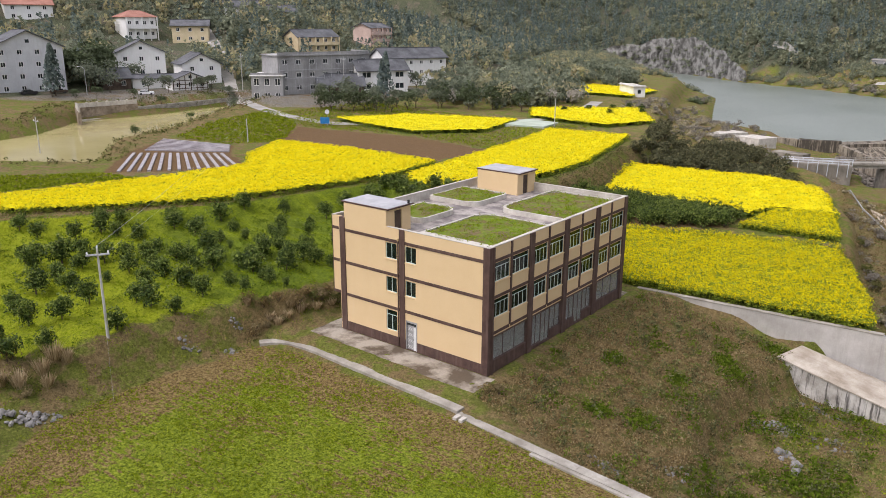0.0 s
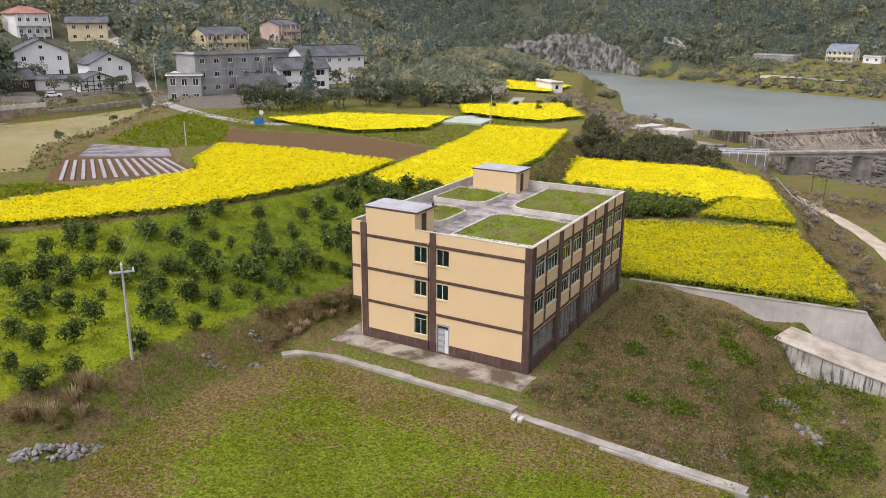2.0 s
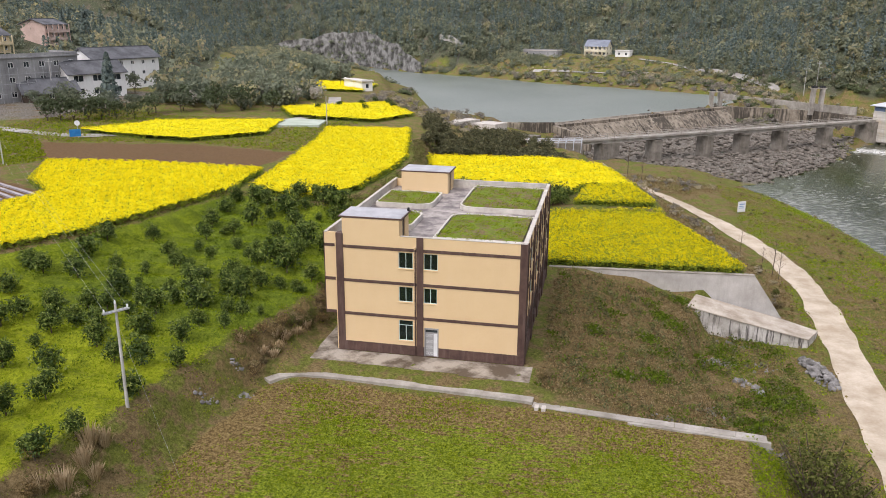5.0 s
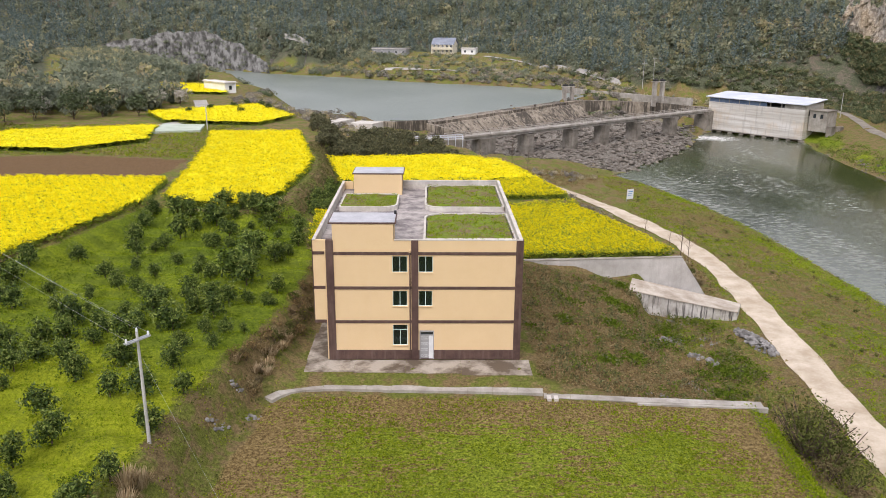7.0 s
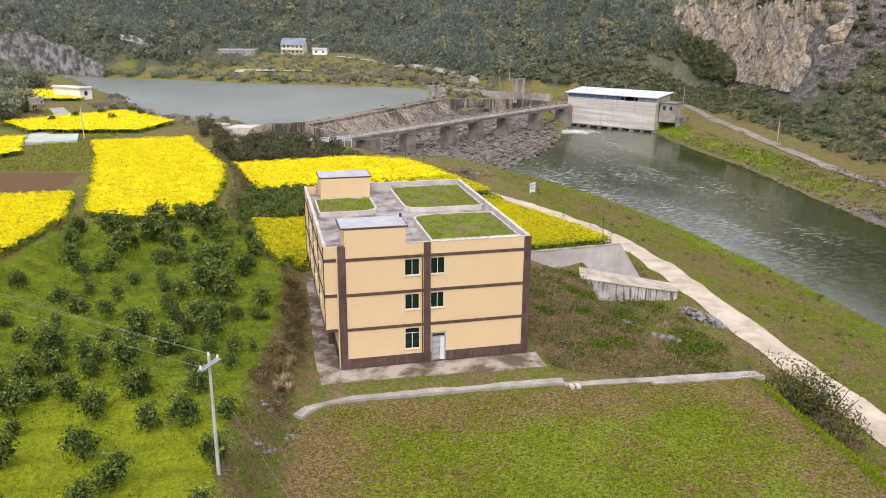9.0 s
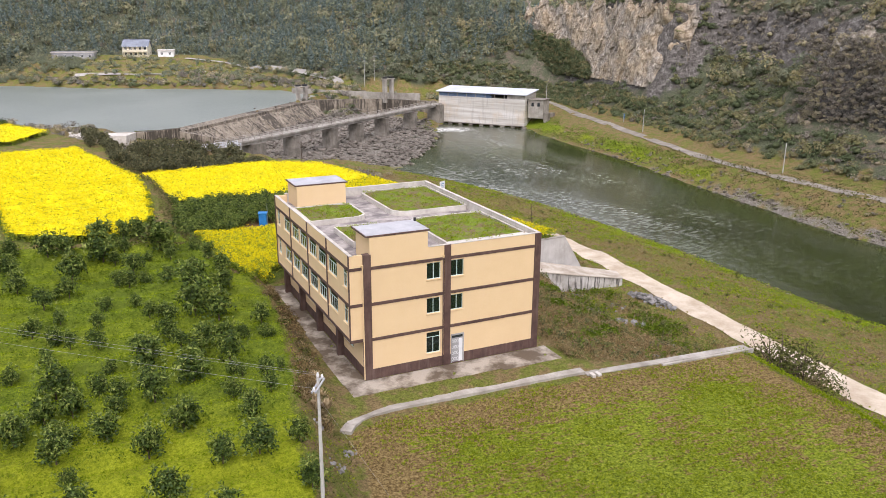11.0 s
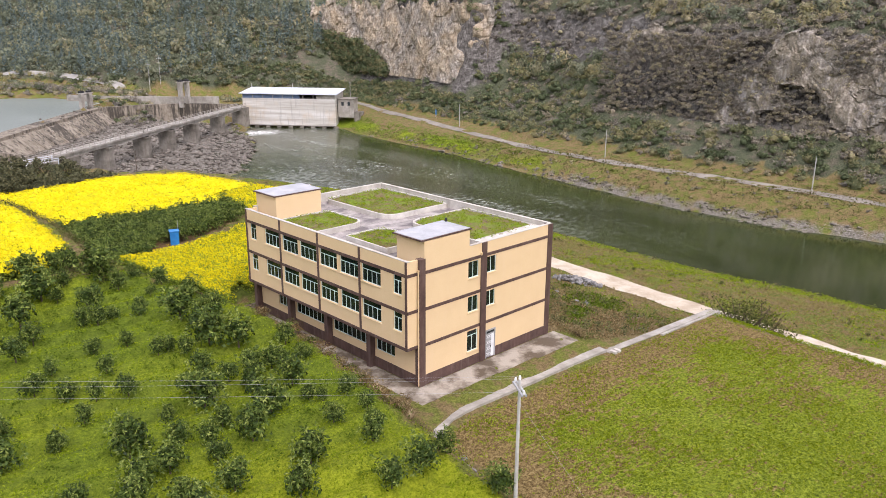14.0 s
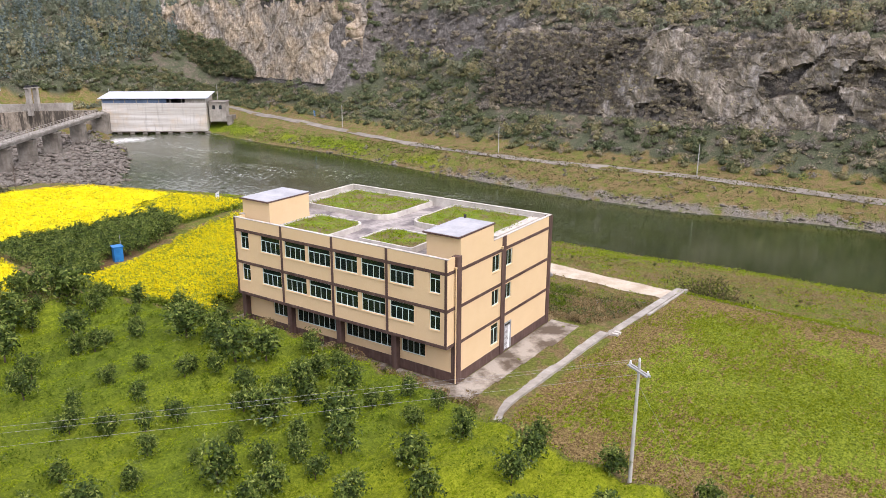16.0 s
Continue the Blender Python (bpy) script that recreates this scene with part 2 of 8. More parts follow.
def weir_material():
    """Old cast concrete, pale where dry, with black water stains that run down the face."""
    m = Mat("weir_concrete")
    shade = m.nt.nodes.new("ShaderNodeObjectInfo").outputs["Random"]
    pale = m.ramp(m.noise(0.5, 5, 0.7), [(0.35, (0.19, 0.16, 0.125)), (0.65, (0.37, 0.325, 0.26))])
    run = m.noise(1.0, 6, 0.75, stretch=(0.9, 0.9, 0.1))
    run = m.math("ADD", run, m.math("MULTIPLY", m.math("SUBTRACT", shade, 0.5), 0.18))
    col = m.mix(m.ramp(run, [(0.46, 0.0), (0.58, 0.9)]), pale, (0.055, 0.048, 0.04))
    grain = m.noise(5, 4, 0.7)
    return m.out(m.mix(m.math("MULTIPLY", grain, 0.4), col, m.mix(1.0, col, (0.4, 0.38, 0.35), "MULTIPLY")), 0.95, grain, 0.5, 0.05, 0.2)


WEIR = weir_material()


def streaked_material():
    """Pale cast concrete with black water runs."""
    m = Mat("streaked_concrete")
    pale = m.ramp(m.noise(0.7, 6, 0.7), [(0.35, (0.3, 0.28, 0.25)), (0.65, (0.55, 0.53, 0.5))])
    runs = m.ramp(m.math("ADD", m.math("MULTIPLY", m.noise(1.6, 5, 0.7, stretch=(1.2, 1.2, 0.12)), 0.7), m.math("MULTIPLY", m.noise(0.16, 3, 0.5), 0.3)), [(0.5, 0.0), (0.58, 0.9)])
    grain = m.noise(7, 4, 0.7)
    return m.out(m.mix(runs, pale, (0.06, 0.055, 0.05)), 0.95, grain, 0.5, 0.04, 0.2)


STREAKED = streaked_material()


def glass_material(name, colour):
    m = Mat(name)
    m.b.inputs["Base Color"].default_value = (*colour, 1)
    m.b.inputs["Roughness"].default_value = 0.04
    m.b.inputs["Transmission Weight"].default_value = 0.9
    m.b.inputs["IOR"].default_value = 1.45
    bp = m.n("Bump", Strength=0.05, Distance=0.02)
    m.link(m.noise(0.7, 2.0), bp.inputs["Height"])
    m.link(bp.outputs[0], m.b.inputs["Normal"])
    return m.m


GLASS = glass_material("tinted_glass", (0.085, 0.15, 0.135))
CLEAR_GLASS = glass_material("dusty_glass", (0.86, 0.89, 0.88))


def far_glass_material():
    m = Mat("dark_window_glass")
    return m.out(m.ramp(m.noise(0.5, 3.0), [(0.3, (0.012, 0.016, 0.02)), (0.7, (0.04, 0.05, 0.055))]), 0.12, spec=0.6)


DARK_GLASS = far_glass_material()


def water_material(name, deep, shallow, scale, strength, rough, foam_and_glint=None):
    m = Mat(name)
    col = m.ramp(m.noise(0.03, 4.0, 0.6), [(0.35, deep), (0.65, shallow)])
    rip = m.noise(scale, 6.0, 0.7, stretch=(1.0, 0.5, 1.0))
    if foam_and_glint is not None:
        rip = m.math("MULTIPLY", rip, m.math("ADD", m.math("MULTIPLY", m.attr("rapids"), 1.6), 0.1))
    mat = m.out(col, rough, rip, strength, 0.4, 0.5)
    m.b.inputs["IOR"].default_value = 1.33
    if foam_and_glint is not None:
        # pale streaks paint sky glints on ripples into the colour; churn is real foam
        ripple = m.ramp(m.math("ADD", m.math("MULTIPLY", m.noise(0.8, 5.0, 0.72, stretch=(0.7, 1.3, 1.0)), 0.65), m.math("MULTIPLY", m.noise(0.07, 3.0, 0.6, stretch=(1.0, 0.3, 1.0)), 0.35)), [(0.5, 0.0), (0.585, 1.0)])
        fast = m.attr("rapids")
        white = m.math("SUBTRACT", fast, 1.0, True)
        churn = m.math("MULTIPLY", m.ramp(m.noise(0.8, 6, 0.75), [(0.36, 0.15), (0.56, 1.0)]), m.math("SUBTRACT", fast, 1.0, True))
        fac = m.math("ADD", m.math("MULTIPLY", ripple, m.math("MINIMUM", m.math("MULTIPLY", fast, 1.8), 0.85)), churn, True)
        m.link(m.mix(m.math("MULTIPLY", white, fac), m.mix(fac, col, foam_and_glint), (0.7, 0.71, 0.69)), m.b.inputs["Base Color"])
        m.link(m.math("ADD", m.math("MULTIPLY", fac, 0.3), rough), m.b.inputs["Roughness"])
    return mat


RIVER = water_material("river_water", (0.017, 0.024, 0.006), (0.034, 0.046, 0.012), 0.85, 0.2, 0.05, foam_and_glint=(0.21, 0.22, 0.19))
# base colour raised to a paler grey, painting in the reflected sky
LAKE = water_material("lake_water", (0.14, 0.165, 0.145), (0.18, 0.205, 0.185), 1.2, 0.4, 0.3)
POND = water_material("pond_water", (0.36, 0.31, 0.145), (0.45, 0.395, 0.2), 0.6, 0.04, 0.05)


def leaf_material(name, dark, mid, light, rough=0.5, spec=0.4, tint=None, tint2=None, trans=0.25, grain=0.0):
    """Leaves that differ one from another; tint, tint2: tones that some whole plants take, by their own stored number."""
    m = Mat(name)
    rnd = m.nt.nodes.new("ShaderNodeNewGeometry").outputs["Random Per Island"]
    dapple = None
    if grain:
        dapple = m.noise(grain, 6, 0.8)
        rnd = m.math("ADD", m.math("MULTIPLY", rnd, 0.4), m.math("MULTIPLY", m.ramp(dapple, [(0.36, 0.0), (0.64, 1.0)]), 0.6))
    col = m.ramp(rnd, [(0.0, dark), (0.55, mid), (1.0, light)])
    if tint is not None:
        t = m.attr("tint")
        col = m.mix(m.ramp(t, [(0.5, 0.0), (0.85, 0.9)]), col, m.mix(rnd, tint, tint2 or tint))
        col = m.mix(m.ramp(t, [(0.0, 0.55), (0.3, 0.0)]), col, m.mix(1.0, col, (0.55, 0.6, 0.62), "MULTIPLY"))
    obj = m.nt.nodes.new("ShaderNodeObjectInfo").outputs["Random"]
    col = m.mix(m.math("MULTIPLY", obj, 0.35), col, m.mix(1.0, col, (0.75, 0.72, 0.5), "MULTIPLY"))
    m.out(col, rough, dapple, 1.0, 0.5, spec)
    if trans:
        tr = m.n("BsdfTranslucent")
        mx = m.n("MixShader", Fac=trans)
        m.link(col, tr.inputs["Color"])
        m.link(m.b.outputs[0], mx.inputs[1])
        m.link(tr.outputs[0], mx.inputs[2])
        m.link(mx.outputs[0], m.nt.nodes["Material Output"].inputs[0])
    return m.m


ORCHARD_LEAF = leaf_material("orchard_leaf", (0.016, 0.032, 0.006), (0.045, 0.08, 0.014), (0.11, 0.16, 0.032), 0.55, 0.2)
TIP_LEAF = leaf_material("orchard_tip_leaf", (0.05, 0.085, 0.014), (0.125, 0.18, 0.034), (0.31, 0.36, 0.095), 0.55, 0.2)
THICKET_LEAF = leaf_material("thicket_leaf", (0.045, 0.05, 0.026), (0.1, 0.105, 0.052), (0.19, 0.175, 0.095), 0.7, 0.2)
# far foliage, lightened and greyed: distance haze is painted into these leaf colours
HAZED_FOREST_LEAF = leaf_material("hazed_forest_leaf", (0.134, 0.158, 0.125), (0.248, 0.276, 0.195), (0.39, 0.41, 0.282), 0.8, 0.1, (0.538, 0.511, 0.203), (0.362, 0.289, 0.259), trans=0.4, grain=1.3)
GREEN_LEAF = leaf_material("hillside_leaf", (0.0671, 0.0878, 0.0512), (0.14, 0.173, 0.0922), (0.244, 0.281, 0.147), 0.8, 0.1, (0.305, 0.317, 0.128), (0.244, 0.195, 0.141), grain=1.6)
HAZED_HILL_LEAF = leaf_material("hazed_hill_leaf", (0.152, 0.138, 0.124), (0.27, 0.246, 0.216), (0.401, 0.374, 0.327), 0.85, 0.08, (0.36, 0.291, 0.267), (0.47, 0.443, 0.228), grain=1.6)
HAZED_CONIFER_LEAF = leaf_material("hazed_conifer_leaf", (0.0952, 0.128, 0.125), (0.159, 0.203, 0.191), (0.235, 0.286, 0.248), 0.8, 0.1, trans=0.4)
SCRUB_LEAF = leaf_material("scrub_leaf", (0.05, 0.062, 0.018), (0.105, 0.12, 0.035), (0.19, 0.2, 0.07), 0.9, 0.0, (0.135, 0.09, 0.055), (0.24, 0.19, 0.12))
RUSSET_LEAF = leaf_material("russet_leaf", (0.11, 0.0726, 0.0352), (0.22, 0.154, 0.0726), (0.363, 0.27, 0.138), 0.9, 0.0, (0.143, 0.132, 0.055), (0.374, 0.297, 0.187))
WEED_LEAF = leaf_material("weed_leaf", (0.07, 0.075, 0.035), (0.15, 0.155, 0.075), (0.27, 0.27, 0.15), 0.9, 0.0, (0.1, 0.15, 0.02), (0.17, 0.23, 0.03))
RAPE_FLOWER = leaf_material("rape_flower", (0.66, 0.54, 0.004), (0.82, 0.7, 0.006), (0.93, 0.84, 0.015), 0.7, 0.1, trans=0.35)
RAPE_LEAF = leaf_material("rape_leaf", (0.14, 0.2, 0.026), (0.26, 0.34, 0.045), (0.42, 0.47, 0.07), 0.7, 0.15, trans=0.5)
GRASS_BLADE = leaf_material("grass_blade", (0.12, 0.18, 0.008), (0.215, 0.29, 0.013), (0.32, 0.385, 0.026), 0.9, 0.0, (0.33, 0.26, 0.13), (0.24, 0.175, 0.085), trans=0.35)
FIELD_BLADE = leaf_material("field_blade", (0.11, 0.15, 0.008), (0.195, 0.25, 0.014), (0.3, 0.345, 0.03), 0.9, 0.0, trans=0.35)
DEEP_GRASS = leaf_material("deep_grass", (0.05, 0.085, 0.01), (0.105, 0.16, 0.016), (0.18, 0.235, 0.03), 0.9, 0.0, trans=0.35)
BLOSSOM = leaf_material("pale_blossom", (0.34, 0.3, 0.27), (0.5, 0.47, 0.44), (0.62, 0.6, 0.57), 0.8, 0.1)


def canopy_material(name, green):
    """The closed top of a flowering field: yellow heads with green showing between them."""
    m = Mat(name)
    n1, n2 = m.noise(6.5, 4, 0.8), m.noise(0.35, 4, 0.6)
    fac = m.math("ADD", n1, m.math("MULTIPLY", m.math("SUBTRACT", n2, 0.5), 0.3))
    fac = m.math("SUBTRACT", fac, green)
    col = m.ramp(fac, [(0.36, (0.1, 0.14, 0.014)), (0.46, (0.34, 0.35, 0.014)), (0.54, (0.7, 0.61, 0.006)), (0.68, (0.87, 0.77, 0.008))])
    return m.out(col, 0.85, n1, 0.9, 0.15, 0.1)


CANOPY = canopy_material("rape_canopy", -0.05)
OPEN_CANOPY = canopy_material("open_rape_canopy", 0.09)

# ---- terrain ----
def smooth(a, b, v):
    t = np.clip((v - a) / (b - a), 0, 1)
    return t * t * (3 - 2 * t)


def inside(poly, x, y):
    """Distance to an outline, positive inside it."""
    x, y = np.asarray(x, float), np.asarray(y, float)
    best, odd = np.full(x.shape, 1e18), np.zeros(x.shape, bool)
    for (ax, ay), (bx, by) in zip(poly, poly[1:] + poly[:1]):
        dx, dy = bx - ax, by - ay
        t = np.clip(((x - ax) * dx + (y - ay) * dy) / (dx * dx + dy * dy + 1e-12), 0, 1)
        best = np.minimum(best, (x - ax - t * dx) ** 2 + (y - ay - t * dy) ** 2)
        if ay != by:
            odd ^= ((ay > y) != (by > y)) & (x < (bx - ax) * (y - ay) / (by - ay) + ax)
    return np.where(odd, 1, -1) * np.sqrt(best)


def waves(x, y, size, seed=0):
    """Cheap smooth unevenness between -1 and 1."""
    a = np.sin(x / size * 1.7 + seed) * np.cos(y / size * 1.3 + 2.1 * seed)
    b = np.sin((x + 0.6 * y) / size * 2.9 + 1.3 * seed) * 0.5 + np.sin((0.8 * x - y) / size * 4.3 + seed * 0.7) * 0.35
    return (a + b) / 1.85


RIVER_OUTLINE = [(88, -320), (82, -80), (78, -27), (78, -5), (76, 14), (76.5, 45), (74, 81), (70, 102), (64, 120), (58, 137), (66, 160), (92, 190), (106, 211), (114.5, 222),
                 (137.5, 194), (133, 180), (130, 154), (128, 125), (121, 88), (117, 60), (114, 40), (115, 16), (120, -10), (125, -60), (140, -320)]
BED_OUTLINE = [(9, 174), (24, 152), (44, 150), (62, 142), (84, 170), (97, 198), (104, 222), (98, 242), (70, 250), (37, 212), (14, 187)]
LAKE_OUTLINE = [(-188, 452), (-150, 400), (-108, 340), (-66, 292), (-47, 235), (-33, 194), (-8, 188), (9, 191), (32, 217), (61, 251), (78, 264), (70, 300), (40, 318), (-8, 342), (-41, 368), (-91, 396), (-143, 446), (-165, 456)]
POND_OUTLINE = [(-104, 6), (-128, 20), (-132, 32), (-148.5, 50.5), (-146.5, 67), (-148, 83), (-149.5, 101), (-140, 101.5), (-111.5, 54), (-104, 35), (-86.5, 20), (-97.5, 9)]
PLATEAU = [(-400, -120), (-75, -60), (-56, -20), (-51, -10), (-44, 1), (-37, 14), (-33.5, 27), (-30.5, 41), (-23, 37), (-15.5, 36), (-11.5, 45), (-10, 62), (-10.5, 75),
           (-15, 95), (-15, 116), (-22, 130), (-38, 165), (-55, 215), (-80, 290), (-175, 400), (-400, 400)]
ORCHARD = [(-75, -60), (-56, -20), (-51, -10), (-44, 1), (-37, 14), (-33.5, 27), (-30.5, 41), (-23, 37), (-15.5, 36), (-11, 43), (-9.0, 43.5), (-8.4, 40), (-7.8, 34), (-6.8, 28.5), (-5.4, 24.5), (-4.6, 21), (-4.9, 13), (-5.6, 6), (-6.9, 0),
           (-7.8, -5), (-8.6, -9), (-10.0, -14), (-10.2, -22), (-12.5, -28), (-16, -40), (-20, -60)]
PLATFORM = [(-3.0, -3.3), (19.6, -3.6), (19.2, 2), (19.0, 27), (20, 29), (-2, 29.5), (-2.6, 10)]
FRONT_FIELD = [(-4.6, -7.5), (0, -6), (19, -7), (36.2, -8.2), (35.6, -16), (35, -30), (34, -70), (-4, -70), (-1, -34), (-5.2, -27), (-5.8, -19), (-4.8, -12)]
LOW_RAPE = [(18.0, 31.0), (30, 31.95), (42.6, 32.95), (41.5, 38), (36, 54), (33.5, 60), (20, 58), (8, 52), (1, 49), (-4.5, 46.8), (-8.3, 45), (-7.2, 42), (-7.0, 35), (-6.0, 28.5), (-4.6, 25.2), (-2.6, 28.4), (0, 30.2)]
MID_RAPE_STRIP = [(19.5, 60.8), (33, 61.5), (29.5, 75), (21, 73)]
UPPER_RAPE = [(-13, 94), (14, 97.5), (24, 92), (30, 75), (21, 73), (19, 67), (-1, 69.5), (-6.5, 68)]
SHRUB_PATCH = [(-8.5, 66), (-1, 68), (18.5, 66), (18.5, 59.6), (8, 53.8), (1, 50.8), (-5, 48.4), (-9.5, 47), (-9.5, 54)]
LONG_RAPE = [(-29.5, 43.5), (-24, 39), (-16.5, 38.2), (-12.6, 46), (-11.4, 64), (-12, 74), (-16, 92), (-20, 109), (-40, 107), (-36, 88), (-33, 68)]
LEFT_RAPE = [(-54, -9), (-46, 1), (-38, 14), (-34, 27), (-31, 42), (-33, 57), (-57, 57.5), (-74, 55), (-66, 40), (-57, 33), (-58, 20), (-62, 3), (-65, -8)]
FAR_RAPES = [
    [(-92, 88), (-62, 83), (-50, 96), (-54, 117), (-84, 108)],
    [(-56, 124), (-32, 120), (-25, 134), (-40, 158), (-66, 140)],
    [(-86, 190), (-56, 186), (-58, 212), (-88, 222)],
]
PLOUGHED = [(-80, 59), (-58, 59.5), (-36, 58.5), (-35.5, 76), (-60, 81), (-90, 75)]
MULCHED = [(-72, 14.5), (-56, 33), (-72, 41), (-80, 48), (-96, 42), (-87, 28)]
VEG_PATCH = [(-96, 45), (-81, 48.5), (-76, 57), (-92, 76), (-104, 82), (-115, 86), (-107, 62)]
NET_PATCH = [(-54, 107), (-42.5, 109), (-44, 120), (-55, 121)]
DROP = [(-18, 137), (-4, 134), (9, 130), (20, 122), (32, 116), (46, 122), (58, 137), (44, 150), (24, 152), (9, 174), (4, 183), (-8, 186), (-16, 176), (-18, 152)]
SCARP = [(31.6, 13), (33.2, 15), (34.6, 18), (35.8, 22.5), (34.4, 22.5), (33.0, 18)]
STRIP = [(43, 33.5), (48.5, 31), (50.5, 40), (50.3, 50), (47, 64), (43, 77), (38, 90), (34, 101), (46, 108), (52, 118), (44, 124), (24, 128), (14, 130), (16, 122), (24, 108), (27, 94), (31.5, 77), (34.5, 62), (37.5, 54), (42, 40)]
SHELF = [(64, 318), (64, 398), (10, 424), (-30, 402), (-34, 384), (0, 356), (42, 326)]
LOWER = [(36, 33), (35, 18), (35.5, 9), (38, 2), (43, -4), (45, -30), (47, -70), (58, -70), (56, 0), (54, 30), (47, 33)]
MOUND = [(19.5, -4), (30, -4.5), (33.5, 1), (31.5, 10), (32.5, 18), (35.5, 26), (37, 32), (19.0, 32)]
HILL_FOOT = [(137, -600), (136, -20), (134, 10), (133, 40), (133.5, 65), (138, 96), (149, 139), (158, 184), (169, 228), (160, 252), (120, 270), (92, 290), (78, 312), (66, 345), (60, 400),
             (10, 428), (-30, 402), (-58, 386), (-97, 408), (-147, 456), (-200, 462), (-205, 400), (-165, 300), (-140, 250), (-132, 200), (-135, 150), (-140, 120), (-168, 80), (-172, 0), (-180, -120), (-200, -600)]


def terrace_phase(x, y):
    """Phase of the low terraces that cross the orchard."""
    return (x * 0.1 + y) * 1.65 + waves(x, y, 8, 2) * 0.8


def ground_z(x, y):
    x, y = np.asarray(x, float), np.asarray(y, float)
    d = -inside(RIVER_OUTLINE, x, y)                       # metres from the water's edge
    west = np.interp(d, [-12, 0, 1.5, 10, 20, 28, 34, 44, 58, 70], [-12, -9.9, -9.0, -7.4, -6.2, -6.0, -4.9, -2.6, 0.0, 0.6])
    east = np.interp(d, [-12, 0, 2, 6, 11, 16, 20, 30], [-12, -9.9, -9.0, -7.0, -5.6, -5.3, -4.5, -4.0])
    h = np.where(x > 97, east, west)
    h = h + waves(x, y, 3.0, 1) * 0.25 * smooth(1, 6, d)
    bed = inside(BED_OUTLINE, x, y) + waves(x, y, 6, 3) * 3.0 + waves(x, y, 2.2, 5) * 1.2
    fall = (x - 8) * 0.75 - (y - 182) * 0.66           # metres below the weir's crest line
    rocky = np.interp(fall, [0, 8, 24, 34], [-7.0, -7.5, -9.3, -9.6]) + waves(x, y, 4, 2) * 0.5 + waves(x, y, 1.5, 5) * 0.35
    h = h + (rocky - h) * smooth(-7, 1, bed)
    north = smooth(105, 118, y) * (1 - smooth(128, 138, y)) * (1 - smooth(16, 34, x))
    h = np.where((bed < 0) & (x < 97), h + (np.maximum(h, 1.2) - h) * north, h)
    drop = np.interp(x, [-16, -4, 8, 20], [-1.0, -3.0, -5.0, -6.2])
    h = h + (np.minimum(h, drop) - h) * smooth(-7, 0, inside(DROP, x, y))
    def level(poly, z, w, lift=0.0):
        nonlocal h
        s = smooth(-w, 0.0, inside(poly, x, y))
        h = h + (z + lift - h) * s
    level(SHELF, np.interp(y, [330, 405], [1.0, 9.3]) + waves(x, y, 12, 3) * 0.5, 14.0)
    level(LOWER, np.interp(x, [34, 42, 52], [-5.9, -6.35, -6.3]) + waves(x, y, 2.5, 2) * 0.15, 3.0)
    level(MOUND, -0.1 - np.interp(y, [5, 24], [0.2, 0.23]) * np.clip(x - np.interp(y, [5, 24], [19, 22]), 0, 20) + waves(x, y, 3, 5) * np.interp(y, [22, 30], [0.2, 0.05]), 2.0)
    level(FRONT_FIELD, -0.6 + waves(x, y, 9, 3) * 0.08, 4.0)
    level(LOW_RAPE, np.interp(x, [-8, 0, 8, 18], [2.4, 1.2, 0.3, -0.2]), 0.4)
    level([(-13, 48), (-4.5, 48), (8, 53.4), (20, 59.5), (34, 60.8), (31, 76), (24, 93), (14, 99), (-13, 97)], 1.1 + 0.015 * (y - 60), 3.0)
    level(PLATFORM, -0.05, 1.6)
    level(ORCHARD, np.interp(x, [-60, -34, -27, -20, -14, -9, -4], [4.2, 3.3, 2.8, 2.85, 3.05, 3.0, 2.8]) + waves(x, y, 7, 4) * 0.18 + (np.sin(terrace_phase(x, y)) + 0.4 * np.sin(2 * terrace_phase(x, y) + 0.8)) * 0.27, np.interp(y, [-13, -5], [3.9, 2.2]))
    level(PLATEAU, 4.9 + 0.05 * np.clip(-x - 85, 0, 90) + 0.012 * np.clip(y - 100, 0, 80), 3.0)
    slope = inside(HILL_FOOT, x, y)
    s = -slope
    bumps = waves(x, y, 26, 6) * 5 + waves(x, y, 9, 7) * 1.6
    prof_a = np.interp(s, [0, 5, 12, 19, 25, 31, 60, 130, 500], [-5.0, -4.2, -1.0, 3.0, 5.5, 26, 44, 85, 190])
    prof_b = np.interp(s, [0, 5, 14, 24, 38, 46, 60, 130, 500], [-5.0, -4.2, -0.5, 5.0, 17, 32, 44, 85, 190])
    cut = np.maximum(1 - smooth(78, 100, y), smooth(150, 172, y) * (1 - smooth(225, 250, y)))
    prof_l = np.interp(s, [0, 5, 12, 16, 19, 24, 60, 130, 500], [-5.0, -4.2, 1.0, 5.5, 8, 37, 52, 90, 190])
    prof_a = prof_a + (prof_l - prof_a) * smooth(120, 150, y)
    hill_e = prof_b + (prof_a - prof_b) * cut + bumps * smooth(8, 60, s) * 0.5 + waves(x, y, 5, 8) * 1.3 * smooth(16, 30, s)
    hill_n = np.interp(s, [0, 12, 40, 100, 500], [2.5, 9, 22, 55, 170]) + bumps * smooth(5, 60, s)
    bluff = smooth(-210, -190, x) * (1 - smooth(-70, -45, x)) * smooth(370, 390, y)
    hill_n = hill_n + (np.interp(s, [0, 4, 14, 60, 500], [0, 6, 19, 36, 160]) + waves(x, y, 6, 3) * 1.5 - hill_n) * bluff
    hill_w = np.interp(s, [0, 40, 80, 150, 500], [8.5, 15.5, 24, 46, 150]) + bumps * smooth(30, 120, s)
    we = smooth(100, 135, x) * (1 - smooth(238, 275, y))
    ww = 1 - smooth(-165, -125, x) * 1.0
